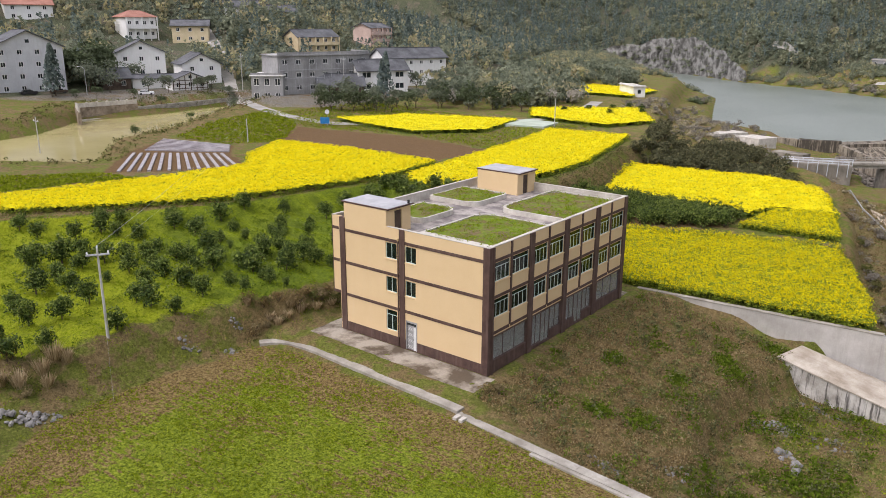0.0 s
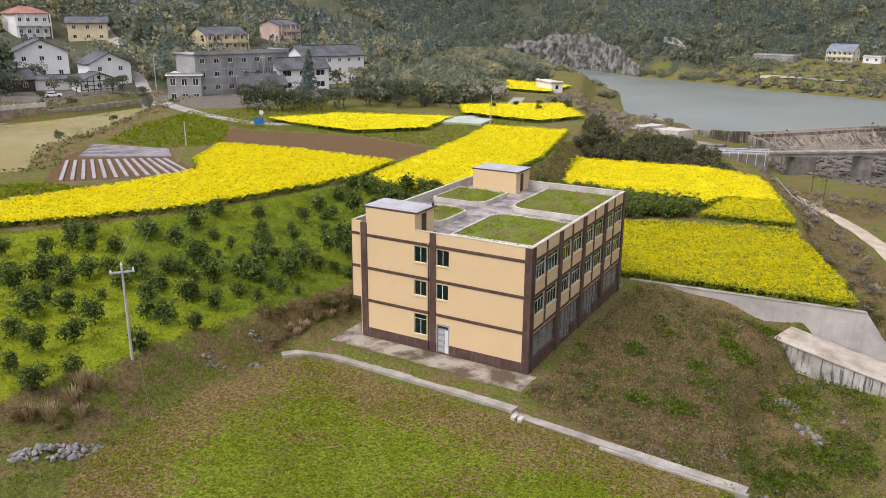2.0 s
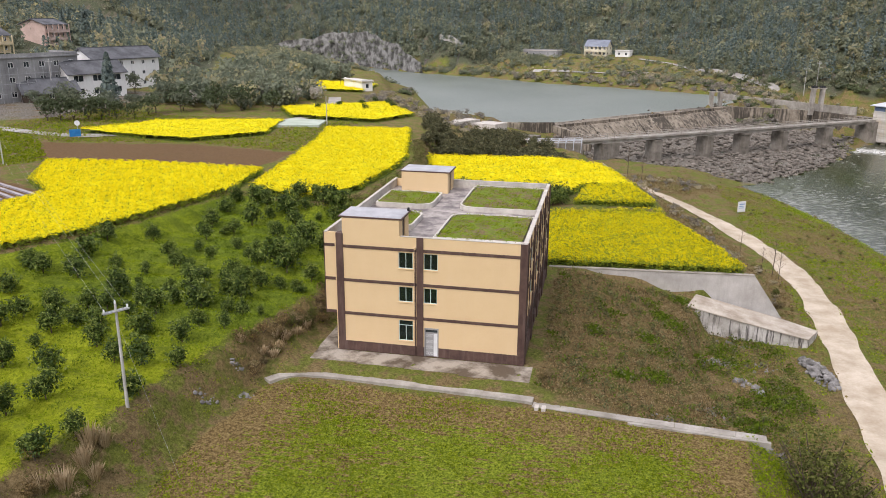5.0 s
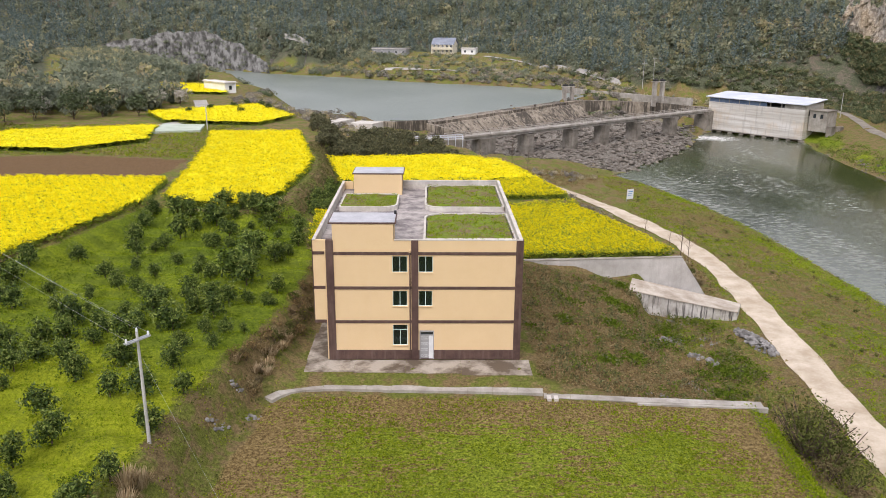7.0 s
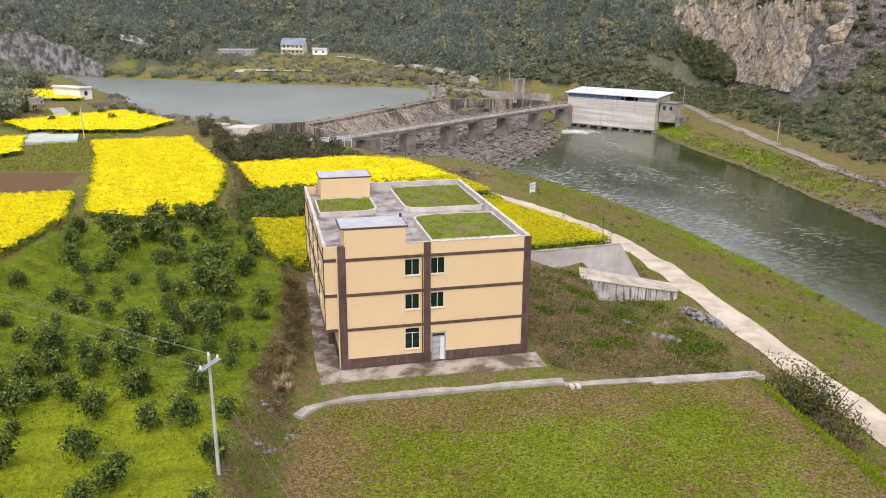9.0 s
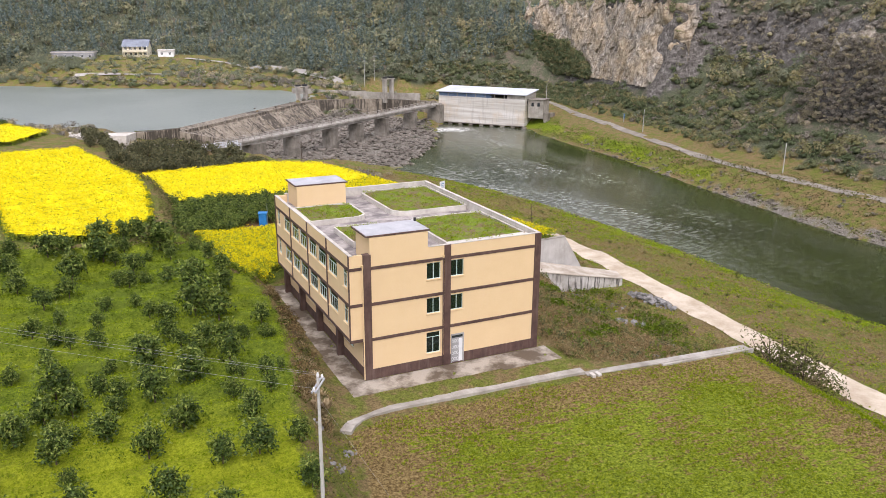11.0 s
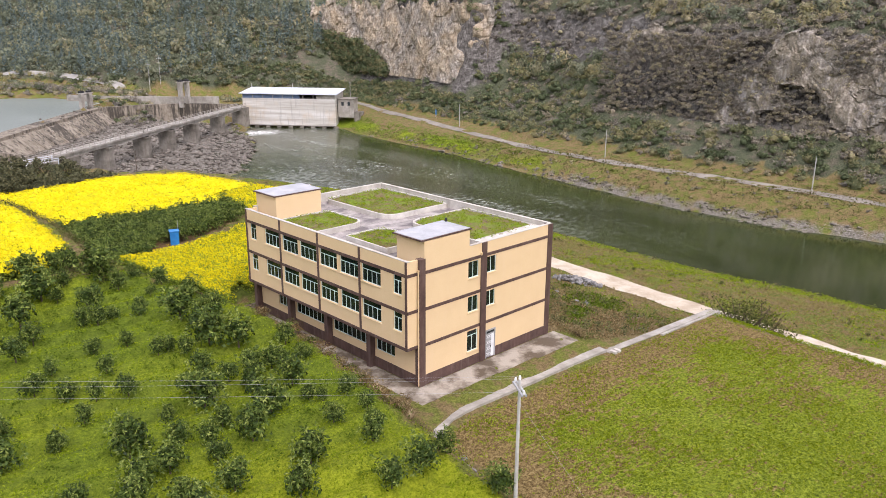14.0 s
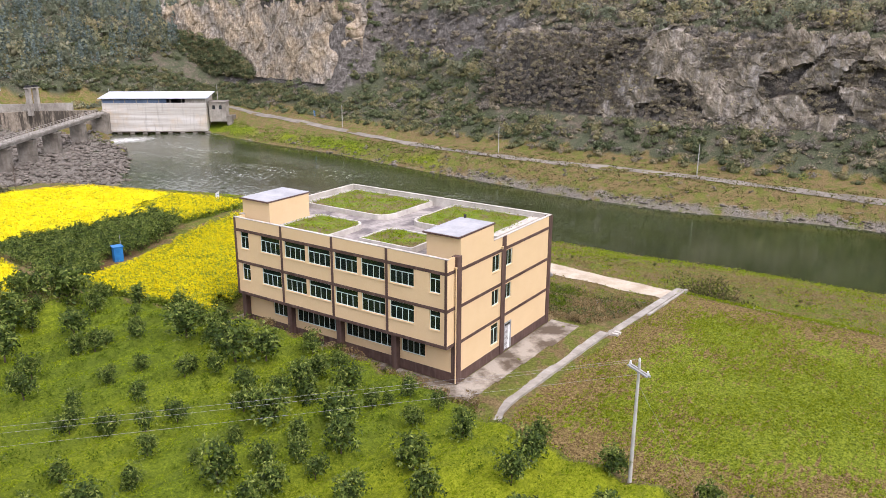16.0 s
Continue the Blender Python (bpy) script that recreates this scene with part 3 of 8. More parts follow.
    ww = np.where(y > 330, 0, ww)
    hill = hill_n + (hill_e - hill_n) * we
    hill = hill + (hill_w - hill) * ww
    h = h + (np.maximum(hill, h) - h) * smooth(-2.0, 1.0, s)
    h = np.where(s > 0, np.maximum(h, hill), h)
    h = h + (np.interp(-y, [80, 150, 320, 700], [0, 0, 55, 160]) * smooth(60, 120, np.abs(x - 105)))
    lake = inside(LAKE_OUTLINE, x, y)
    h = h + (np.minimum(h, -4.5) - h) * smooth(-1.5, 1.0, inside([(6, 183.5), (66, 252), (62, 262), (40, 236), (0, 196), (-6, 189)], x, y))
    h = h + (-5.0 - h) * smooth(-2.0, 4.0, lake) * np.where(s > 2, 0, 1)
    h = h + (np.minimum(h, -1.6 + 0.3 * np.clip(-lake, 0, 20)) - h) * smooth(-16, -10, lake) * (bed < -4) * (s < 4)
    pond = inside(POND_OUTLINE, x, y)
    h = h + (3.0 - h) * smooth(-3.0, 2.0, pond)
    return h


def ground_at(x, y):
    return float(ground_z(np.array([x]), np.array([y]))[0])


def axis_points(lo, a, b, hi, fine):
    """Fine steps between a and b, growing ones out to lo and hi."""
    mid = list(np.arange(a, b + 1e-6, fine))
    step, v = fine, b
    while v < hi:
        step = min(step * 1.035, 22)
        v += step
        mid.append(v)
    step, v = fine, a
    while v > lo:
        step = min(step * 1.035, 22)
        v -= step
        mid.insert(0, v)
    return np.array(mid)


GX, GY = axis_points(-950, -62, 60, 950, 0.75), axis_points(-950, -62, 80, 1100, 0.75)
gx, gy = np.meshgrid(GX, GY)
gz = ground_z(gx, gy)
gz = gz + waves(gx, gy, 0.9, 9) * 0.05
soft_noise = waves(gx, gy, 2.2, 11) * 0.9 + waves(gx, gy, 0.8, 12) * 0.4


def mask(poly, w=1.6):
    return smooth(-w, w, inside(poly, gx, gy) + soft_noise * w * 0.45)


river_d = -inside(RIVER_OUTLINE, gx, gy)
hill_s = -inside(HILL_FOOT, gx, gy)
dzx, dzy = np.gradient(gz, GX, axis=1), np.gradient(gz, GY, axis=0)
steep = np.sqrt(dzx ** 2 + dzy ** 2)
m_orchard = mask(ORCHARD, 1.5)
m_field = mask(FRONT_FIELD, 1.0)
patchy = waves(gx, gy, 11, 3) + waves(gx, gy, 3.5, 6) * 0.6
near_water = smooth(0.3, 1.5, river_d) * (1 - smooth(4.5, 9, river_d)) * (gx < 97) * (gy < 112) * (gy > -40)
verge = smooth(0, 14, river_d) * (1 - smooth(22, 34, river_d)) * (gx < 97) * (gx > 47) * (gy < 108)
green_belt = smooth(97, 99, gx) * smooth(0.4, 1.5, river_d) * (1 - smooth(5, 11, river_d)) * smooth(62, 100, gy) * (gy < 206)
riverside = np.clip(near_water * (0.55 + 0.4 * patchy) + verge * (0.1 + 0.55 * patchy) + green_belt * (0.6 + 0.4 * patchy), 0, 0.9)
m_orchard = np.maximum(m_orchard, riverside)
m_crop = np.maximum.reduce([mask(p, 1.2) for p in (LOW_RAPE, MID_RAPE_STRIP, UPPER_RAPE, LONG_RAPE, LEFT_RAPE, *FAR_RAPES)])
m_soil = np.maximum.reduce([mask(PLOUGHED, 1.2), mask(MULCHED, 1.2), mask(SHRUB_PATCH, 1.5) * 0.6])
slope_zone = mask([(18, 31), (19, 29), (19.5, 2), (19, -4.5), (36.5, -6.5), (39.5, 2), (39, 14), (37, 25), (30, 32)], 2.5)
bank_zone = mask([(-13, -32), (-9, -20), (-9, -12), (-7.6, -6), (-6.4, 0), (-5, 7), (-4.4, 14), (-4, 30), (-1.5, 30), (-1.8, 6), (-3.5, -3), (-6, -20), (-3, -34)], 1.0)
terrace = mask([(-82, -70), (-57, -20), (-52, -10.5), (-45, 0.5), (-38, 13.5), (-34.6, 27), (-31, 43), (-33, 43), (-36, 28), (-39.5, 16), (-48, 2), (-55, -9), (-84, -62)][::-1], 1.8)
rock_edge = mask([(-13, 96), (-9.5, 62), (-11, 46), (-7, 47), (-6, 64), (-9, 96)][::-1], 1.5)
far_bank = smooth(97, 99, gx) * smooth(-2.0, 0.5, river_d) * (hill_s < 16) * (0.52 + 0.4 * soft_noise) * (1 - 0.8 * green_belt)
shore_land = mask([(-36, 196), (-60, 250), (-64, 180), (-40, 128), (-16, 97), (25, 97), (30, 106), (22, 130), (16, 152), (6, 172), (-8, 184)][::-1], 4.0) * (0.5 + 0.5 * soft_noise)
north_land = smooth(230, 260, gy) * (hill_s < 14) * (0.15 + 0.5 * soft_noise)
pond_bank = mask([(-84, 14), (-90, 33), (-104, 57), (-122, 92), (-136, 100), (-116, 58), (-102, 36), (-95, 14)], 2.0)
m_dry = np.clip(np.maximum.reduce([slope_zone, bank_zone * np.interp(gy, [-12, -5], [0.3, 0.95]), terrace, rock_edge, mask(STRIP, 2.0), far_bank, shore_land, pond_bank, north_land]), 0, 1)
m_stone = np.maximum(smooth(-5, 2, inside(BED_OUTLINE, gx, gy)), smooth(2.5, 0.3, river_d) * (river_d > -30) * (0.35 + 0.4 * soft_noise))
m_stone = np.maximum(m_stone, smooth(97, 99, gx) * smooth(6.0, 2.0, river_d) * (river_d > -30) * (1 - smooth(70, 100, gy)) * (0.6 + 0.4 * soft_noise))
village = mask([(-190, 36), (-165, 40), (-148, 62), (-150, 98), (-118, 88), (-104, 106), (-110, 160), (-140, 158), (-165, 120), (-195, 112)], 6.0)
m_soil = np.maximum(m_soil, mask(SCARP, 0.8) * 0.9)
m_soil = np.maximum(m_soil, village * (0.45 + 0.35 * soft_noise))
m_stone = np.maximum(m_stone, village * (0.65 - 0.4 * soft_noise))
m_cliff = smooth(1.0, 1.7, steep) * (hill_s > 3)
m_forest = smooth(-1, 5, hill_s - np.where((gx > 97) & (gy < 230), 6.0 + 3.0 * soft_noise, 0))
fresh = (smooth(0, -14, gy + 0.35 * (gx + 12) + waves(gx, gy, 6, 3) * 4)).ravel()          # yellow young grass at the orchard's southern end
riser_shade = (smooth(0.25, 0.9, np.cos(terrace_phase(gx, gy))) * (0.75 + 0.5 * waves(gx, gy, 5, 4)) * mask(ORCHARD, 1.5)).clip(0, 1).ravel()      # shade of the low terrace steps, painted as a darker green
lushness = (smooth(1, 9, inside(FRONT_FIELD, gx, gy)) * (0.95 + 0.4 * waves(gx, gy, 7, 5))).ravel()     # bare towards the field's edges
zone_a = np.stack([m_orchard, m_field, m_crop, m_soil], -1).reshape(-1, 4)
zone_b = np.stack([m_dry, m_stone, m_cliff, m_forest], -1).reshape(-1, 4)


def ground_material():
    m = Mat("ground_cover")
    n_big, n_mid, n_fine = m.noise(0.09, 5, 0.6), m.noise(0.55, 5, 0.65), m.noise(3.2, 5, 0.75)
    n_tiny = m.noise(9.0, 4, 0.75)
    def soft(mask_value, spread=0.7):
        shifted = m.math("ADD", mask_value, m.math("MULTIPLY", m.math("SUBTRACT", n_fine, 0.5), spread))
        return m.ramp(shifted, [(0.38, 0.0), (0.62, 1.0)])
    n_cut = m.math("ADD", m.math("MULTIPLY", n_fine, 0.5), m.math("MULTIPLY", n_tiny, 0.5))
    green = m.ramp(n_cut, [(0.38, (0.055, 0.068, 0.014)), (0.5, (0.125, 0.142, 0.028)), (0.62, (0.22, 0.235, 0.055))])
    brown = m.ramp(n_cut, [(0.38, (0.085, 0.06, 0.028)), (0.5, (0.175, 0.13, 0.062)), (0.64, (0.28, 0.21, 0.115))])
    base = m.mix(m.ramp(m.math("ADD", m.math("MULTIPLY", n_mid, 0.6), m.math("MULTIPLY", m.noise(0.17, 4, 0.6), 0.4)), [(0.46, 1.0), (0.53, 0.0)]), green, brown)
    sunny = m.ramp(m.noise(0.06, 3, 0.5), [(0.45, 0.0), (0.62, 1.0)])
    lush = m.mix(m.math("MAXIMUM", m.math("MULTIPLY", sunny, 0.5), m.attr("fresh")), m.ramp(n_cut, [(0.41, (0.055, 0.088, 0.008)), (0.5, (0.125, 0.178, 0.012)), (0.59, (0.225, 0.285, 0.024))]), m.ramp(n_cut, [(0.41, (0.13, 0.165, 0.007)), (0.5, (0.225, 0.27, 0.011)), (0.59, (0.33, 0.36, 0.025))]))
    lush = m.mix(m.ramp(n_mid, [(0.54, 0.0), (0.7, 0.55)]), lush, (0.1, 0.13, 0.016))
    # terrace shading painted into the grass colour as darker bands
    ridges = m.ramp(m.noise(0.9, 5, 0.65, stretch=(0.28, 1.3, 1.0)), [(0.48, 0.0), (0.6, 0.6)])
    ridges = m.math("MAXIMUM", m.math("MULTIPLY", ridges, 0.7), m.math("MULTIPLY", m.attr("riser_shade"), 0.62))
    lush = m.mix(m.math("MULTIPLY", ridges, m.math("SUBTRACT", 1.0, m.math("MULTIPLY", m.attr("fresh"), 0.8))), lush, (0.075, 0.105, 0.018))
    col = m.mix(soft(m.attr("zone_a", 0)), base, lush)
    rows = m.noise(2.2, 4, 0.65, stretch=(0.35, 2.0, 1.0))
    field_soil = m.ramp(n_cut, [(0.42, (0.07, 0.045, 0.016)), (0.5, (0.18, 0.126, 0.05)), (0.59, (0.32, 0.245, 0.115))])
    field_green = m.ramp(n_cut, [(0.42, (0.05, 0.075, 0.006)), (0.5, (0.145, 0.195, 0.012)), (0.59, (0.27, 0.325, 0.03))])
    cover = m.math("ADD", m.math("MULTIPLY", m.math("ADD", n_big, m.math("ADD", n_mid, m.noise(1.4, 4, 0.65))), 0.333), m.math("MULTIPLY", m.math("SUBTRACT", rows, 0.5), 0.5))
    cover = m.math("ADD", cover, m.math("MULTIPLY", m.math("SUBTRACT", n_tiny, 0.5), 0.25))
    inner = m.math("MULTIPLY", m.math("SUBTRACT", m.attr("lushness"), 0.66), 0.17)
    field = m.mix(m.ramp(m.math("ADD", cover, inner), [(0.472, 0.0), (0.52, 0.95)]), field_soil, field_green)
    col = m.mix(soft(m.attr("zone_a", 1), 0.4), col, field)
    col = m.mix(soft(m.attr("zone_a", 2), 0.4), col, m.ramp(n_fine, [(0.3, (0.05, 0.075, 0.016)), (0.7, (0.12, 0.15, 0.03))]))
    col = m.mix(soft(m.attr("zone_a", 3), 0.4), col, m.ramp(n_fine, [(0.3, (0.1, 0.062, 0.03)), (0.7, (0.19, 0.12, 0.062))]))
    dry = m.ramp(n_cut, [(0.36, (0.07, 0.051, 0.023)), (0.5, (0.18, 0.133, 0.062)), (0.64, (0.31, 0.235, 0.12))])
    dry = m.mix(m.ramp(n_mid, [(0.48, 0.0), (0.6, 0.85)]), dry, m.mix(0.45, green, (0.07, 0.085, 0.02)))
    col = m.mix(soft(m.attr("zone_b", 0)), col, dry)
    stone = m.ramp(n_fine, [(0.34, (0.06, 0.052, 0.042)), (0.5, (0.16, 0.145, 0.122)), (0.66, (0.34, 0.32, 0.28))])
    col = m.mix(soft(m.attr("zone_b", 1)), col, stone)
    # forest floor tones, also lightened to carry painted distance haze
    thick = m.ramp(n_fine, [(0.36, (0.03, 0.038, 0.023)), (0.5, (0.075, 0.086, 0.052)), (0.64, (0.145, 0.152, 0.09))])
    twigs = m.ramp(n_fine, [(0.36, (0.065, 0.055, 0.043)), (0.5, (0.14, 0.118, 0.09)), (0.64, (0.22, 0.187, 0.145))])
    col = m.mix(soft(m.attr("zone_b", 3)), col, m.mix(m.ramp(m.math("ADD", m.math("MULTIPLY", m.noise(0.13, 5, 0.7), 0.6), m.math("MULTIPLY", n_mid, 0.4)), [(0.5, 0.0), (0.6, 1.0)]), thick, twigs))
    face = m.noise(0.4, 7, 0.75, stretch=(0.8, 0.8, 1.8))
    tone = m.ramp(face, [(0.33, (0.06, 0.055, 0.05)), (0.5, (0.14, 0.13, 0.118)), (0.62, (0.27, 0.255, 0.235)), (0.76, (0.45, 0.44, 0.41))])
    cracks = m.ramp(m.noise(1.1, 6, 0.75, stretch=(1.6, 1.6, 0.45)), [(0.4, (0.3, 0.28, 0.26)), (0.55, (1, 1, 1))])
    col = m.mix(soft(m.attr("zone_b", 2)), col, m.mix(0.85, tone, cracks, "MULTIPLY"))
    height = m.math("ADD", n_fine, m.math("MULTIPLY", n_tiny, 0.5))
    return m.out(col, 0.97, height, 0.9, 0.25, 0.1)


ny, nx = gx.shape
idx = np.arange(nx * ny).reshape(ny, nx)
quads = np.stack([idx[:-1, :-1], idx[:-1, 1:], idx[1:, 1:], idx[1:, :-1]], -1).reshape(-1, 4)
ground = new("ground", raw_mesh("ground", np.stack([gx, gy, gz], -1).reshape(-1, 3), quads, ground_material(), [("zone_a", "POINT", zone_a), ("zone_b", "POINT", zone_b), ("lushness", "POINT", lushness), ("fresh", "POINT", fresh), ("riser_shade", "POINT", riser_shade)]))
ground.data.polygons.foreach_set("use_smooth", np.ones(len(quads), bool))
tagged(ground, "valley floor of grass, tilled fields, scrub slopes and wooded hills", "ground", kind="structure")


def water(name, poly, z, material, label, step, rapids=None, margin=11.0):
    xs, ys = [p[0] for p in poly], [p[1] for p in poly]
    X, Y = np.meshgrid(np.arange(min(xs) - 12, max(xs) + 12, step), np.arange(min(ys) - 12, max(ys) + 12, step))
    keep = inside(poly, X, Y) > -margin
    cell = keep[:-1, :-1] & keep[:-1, 1:] & keep[1:, 1:] & keep[1:, :-1]
    I = np.arange(X.size).reshape(X.shape)
    q = np.stack([I[:-1, :-1], I[:-1, 1:], I[1:, 1:], I[1:, :-1]], -1)[cell]
    used = np.unique(q)
    back = np.zeros(X.size, np.int64)
    back[used] = np.arange(len(used))
    v = np.stack([X.ravel(), Y.ravel(), np.full(X.size, z)], -1)[used]
    attrs = [("rapids", "POINT", rapids(v[:, 0], v[:, 1]))] if rapids else []
    return tagged(new(name, raw_mesh(name, v, back[q], material, attrs)), label, "water", kind="structure")


def rapids(x, y):
    fast = smooth(-5, 110, y) * smooth(118, 98, x - 0.12 * np.clip(y - 90, 0, 200)) * 0.72 * smooth(-4, 3, inside(RIVER_OUTLINE, x, y))
    fast = fast * (0.65 + 0.35 * waves(x, y, 16, 2))
    fast = np.maximum(fast, smooth(150, 190, y) * 0.7)
    spill = smooth(15, 1, np.hypot((x - 106.5) * 0.6, (y - 204) * 0.95 + (x - 106.5) * 0.2))
    return np.clip(np.maximum(fast * 0.8, spill * 1.9) + 0.03, 0, 2.4)


RIVER_AND_BED = RIVER_OUTLINE[:9] + [(44, 152), (30, 165), (40, 190), (66, 224), (84, 238), (100, 236)] + RIVER_OUTLINE[13:]
water("river", RIVER_AND_BED, -9.85, RIVER, "green river with rippled fast water", 2.0, rapids)
water("reservoir", LAKE_OUTLINE, -2.2, LAKE, "grey-green reservoir held back by the weir", 2.0, None, 3.0)
water("pond", POND_OUTLINE, 4.1, POND, "still muddy yellow pond beside the village road", 6.0)

# ---- the three-storey building ----
W, D, TOP, OUT = 17.7, 26.2, 11.63, 1.26          # width, depth, parapet, how far the upper floors jut out on the west
F1, F2, F3 = 3.81, 7.12, 10.41                    # middles of the trim bands
house = thing("public_building", "cream three-storey block with brown trim and grassed roof", "building")

front_holes = [(5.9, 7.27, 8.6, 10.15), (8.28, 9.6, 8.6, 10.15), (5.9, 7.25, 5.34, 6.83), (8.28, 9.55, 5.34, 6.83), (5.88, 7.26, 1.45, 3.5), (8.36, 9.71, 0.06, 2.93)]
big_w = [(3.58, 6.2), (6.72, 9.4), (9.84, 12.55), (13.05, 15.8), (16.15, 18.85), (19.45, 22.1)]
small_w = [(0.85, 1.95), (23.75, 24.9)]
west_holes = [(a, b, z, z + 1.66) for z in (8.62, 5.3) for a, b in big_w] + [(a, b, z, z + 1.72) for z in (8.55, 5.22) for a, b in small_w]
BAYS = [(0.65, 6.28), (7.07, 12.65), (13.45, 19.05), (19.9, 25.6)]
MULL = [3.35, 9.75, 16.15, 22.55]
east_holes = []
for (a, b), c in zip(BAYS, MULL):
    for z in (8.45, 5.15):
        east_holes += [(a, c - 0.14, z, z + 1.72), (c + 0.14, b, z, z + 1.72)]
shop_holes = [(0.65, 6.25, 1.15, 3.35), (7.1, 9.0, 0.3, 3.35), (9.0, 10.6, 0.12, 3.35), (10.6, 12.6, 1.0, 3.35), (13.5, 15.4, 0.9, 3.35), (15.4, 17.2, 0.12, 3.35), (17.2, 19.0, 1.0, 3.35), (19.95, 25.55, 1.15, 3.35)]
ground_w = [(3.3, 5.9), (6.9, 12.45), (13.25, 18.8), (19.6, 22.1)]
ground_holes = [(a, b, 1.72, 2.98) for a, b in ground_w]
body = MB()
body.wall("y", 0.0, 0.24, 0, W, 0.97, TOP, front_holes)
body.wall("y", D - 0.24, 0.24, 0, W, 0, TOP, [(4, 6.6, 5.3, 6.9), (11, 13.6, 5.3, 6.9), (4, 6.6, 8.6, 10.2), (11, 13.6, 8.6, 10.2)])
body.wall("x", W, -0.24, 0.24, D - 0.24, 3.5, TOP, east_holes)
body.wall("x", 0.0, 0.24, 0.24, D - 0.24, 0.97, 3.7, ground_holes)
body.wall("x", -OUT, 0.22, 0.16, D - 0.55, 3.7, TOP, west_holes)
body.wall("y", 0.16, 0.2, -OUT + 0.22, 0.0, 3.7, TOP)
body.wall("y", D - 0.75, 0.2, -OUT + 0.22, 0.0, 3.7, TOP)
part("wall", body, CREAM, house, "cream painted walls")
base = MB()
base.wall("y", -0.03, 0.26, 0, W, 0, 0.97, [(8.36, 9.71, 0.06, 2.93)])
base.wall("x", -0.03, 0.26, 0.24, D - 0.24, 0, 0.97)
base.wall("x", W + 0.03, -0.27, 0.24, D - 0.24, 0, 3.5, shop_holes)
part("plinth", base, BROWN, house, "brown painted plinth, scuffed near the ground")
for z0 in (0.02, 3.55, 6.86, 10.2):
    part("floor_slab", MB().box(0.26 if z0 < 1 else -OUT + 0.24, W - 0.26, 0.38, D - 0.26 if z0 < 1 else D - 0.8, z0, z0 + 0.16), INSIDE, house)
part("soffit", MB().box(-OUT + 0.02, -0.04, 0.2, D - 0.6, 3.62, 3.7), BROWN, house)
for x in (5.6, 12.0):
    part("inner_wall", MB().wall("x", x, 0.2, 0.4, D - 0.4, 0.18, 10.2, [(4, 5, 0.18, 2.3), (17, 18, 0.18, 2.3), (4, 5, 3.71, 5.9), (17, 18, 3.71, 5.9), (9, 10, 7.02, 9.2)]), INSIDE, house)
for y in (6.6, 13.0, 19.4):
    part("inner_wall", MB().box(12.22, W - 0.3, y, y + 0.2, 0.18, 10.2), INSIDE, house)
    part("inner_wall", MB().box(0.3, 5.58, y, y + 0.2, 0.18, 10.2), INSIDE, house)

# pillars and bands, set a little proud of the wall
for x0, x1 in ((0, 0.62), (7.63, 8.26), (W - 0.6, W)):
    part("pillar", MB().box(x0 - (0.06 if x0 == 0 else 0), x1 + (0.06 if x1 == W else 0), -0.09, 0.0 if 0 < x0 < 17 else 0.5, 0.0, TOP + 0.02), BROWN, house)
for a, b in ((6.28, 7.07), (12.65, 13.45), (19.05, 19.9), (25.6, D + 0.04)):
    part("pillar", MB().box(W - 0.05, W + 0.14, a, b, -0.1, TOP + 0.02), BROWN, house)
part("pillar", MB().box(W - 0.02, W + 0.14, 0.502, 0.66, -0.1, TOP), BROWN, house)
for c in MULL:
    part("mullion_strip", MB().box(W + 0.003, W + 0.08, c - 0.13, c + 0.13, 3.9, TOP + 0.01), BROWN, house)
for z in (F1, F2, F3):
    part("trim_band", MB().box(0.62, 7.63, -0.05, -0.003, z - 0.14, z + 0.14), BROWN, house)
    part("trim_band", MB().box(8.26, W - 0.6, -0.05, -0.003, z - 0.14, z + 0.14), BROWN, house)
    part("trim_band", MB().box(-OUT - 0.05, -OUT - 0.003, 0.14, D - 0.55, z - 0.14 + (0.02 if z == F1 else 0), z + 0.14), BROWN, house)
    part("trim_band", MB().box(-OUT - 0.003, -0.08, 0.11, 0.157, z - 0.14, z + 0.14), BROWN, house)
    for (a, b), c in zip(BAYS, MULL):
        part("trim_band", MB().box(W + 0.003, W + 0.06, a, c - 0.13, z - 0.15, z + 0.12), BROWN, house)
        part("trim_band", MB().box(W + 0.003, W + 0.06, c + 0.13, b, z - 0.15, z + 0.12), BROWN, house)
for y in (0.14, 6.38, 12.68, 19.1, D - 0.77):
    part("pilaster", MB().box(-OUT - 0.07, -OUT - 0.003, y, y + 0.24, 3.66, TOP + 0.01), BROWN, house)
for y in (6.05, 12.6, 19.0, 25.4):
    part("column", MB().box(-0.62, -0.03, y, y + 0.55, -0.05, 3.64), BROWN, house)


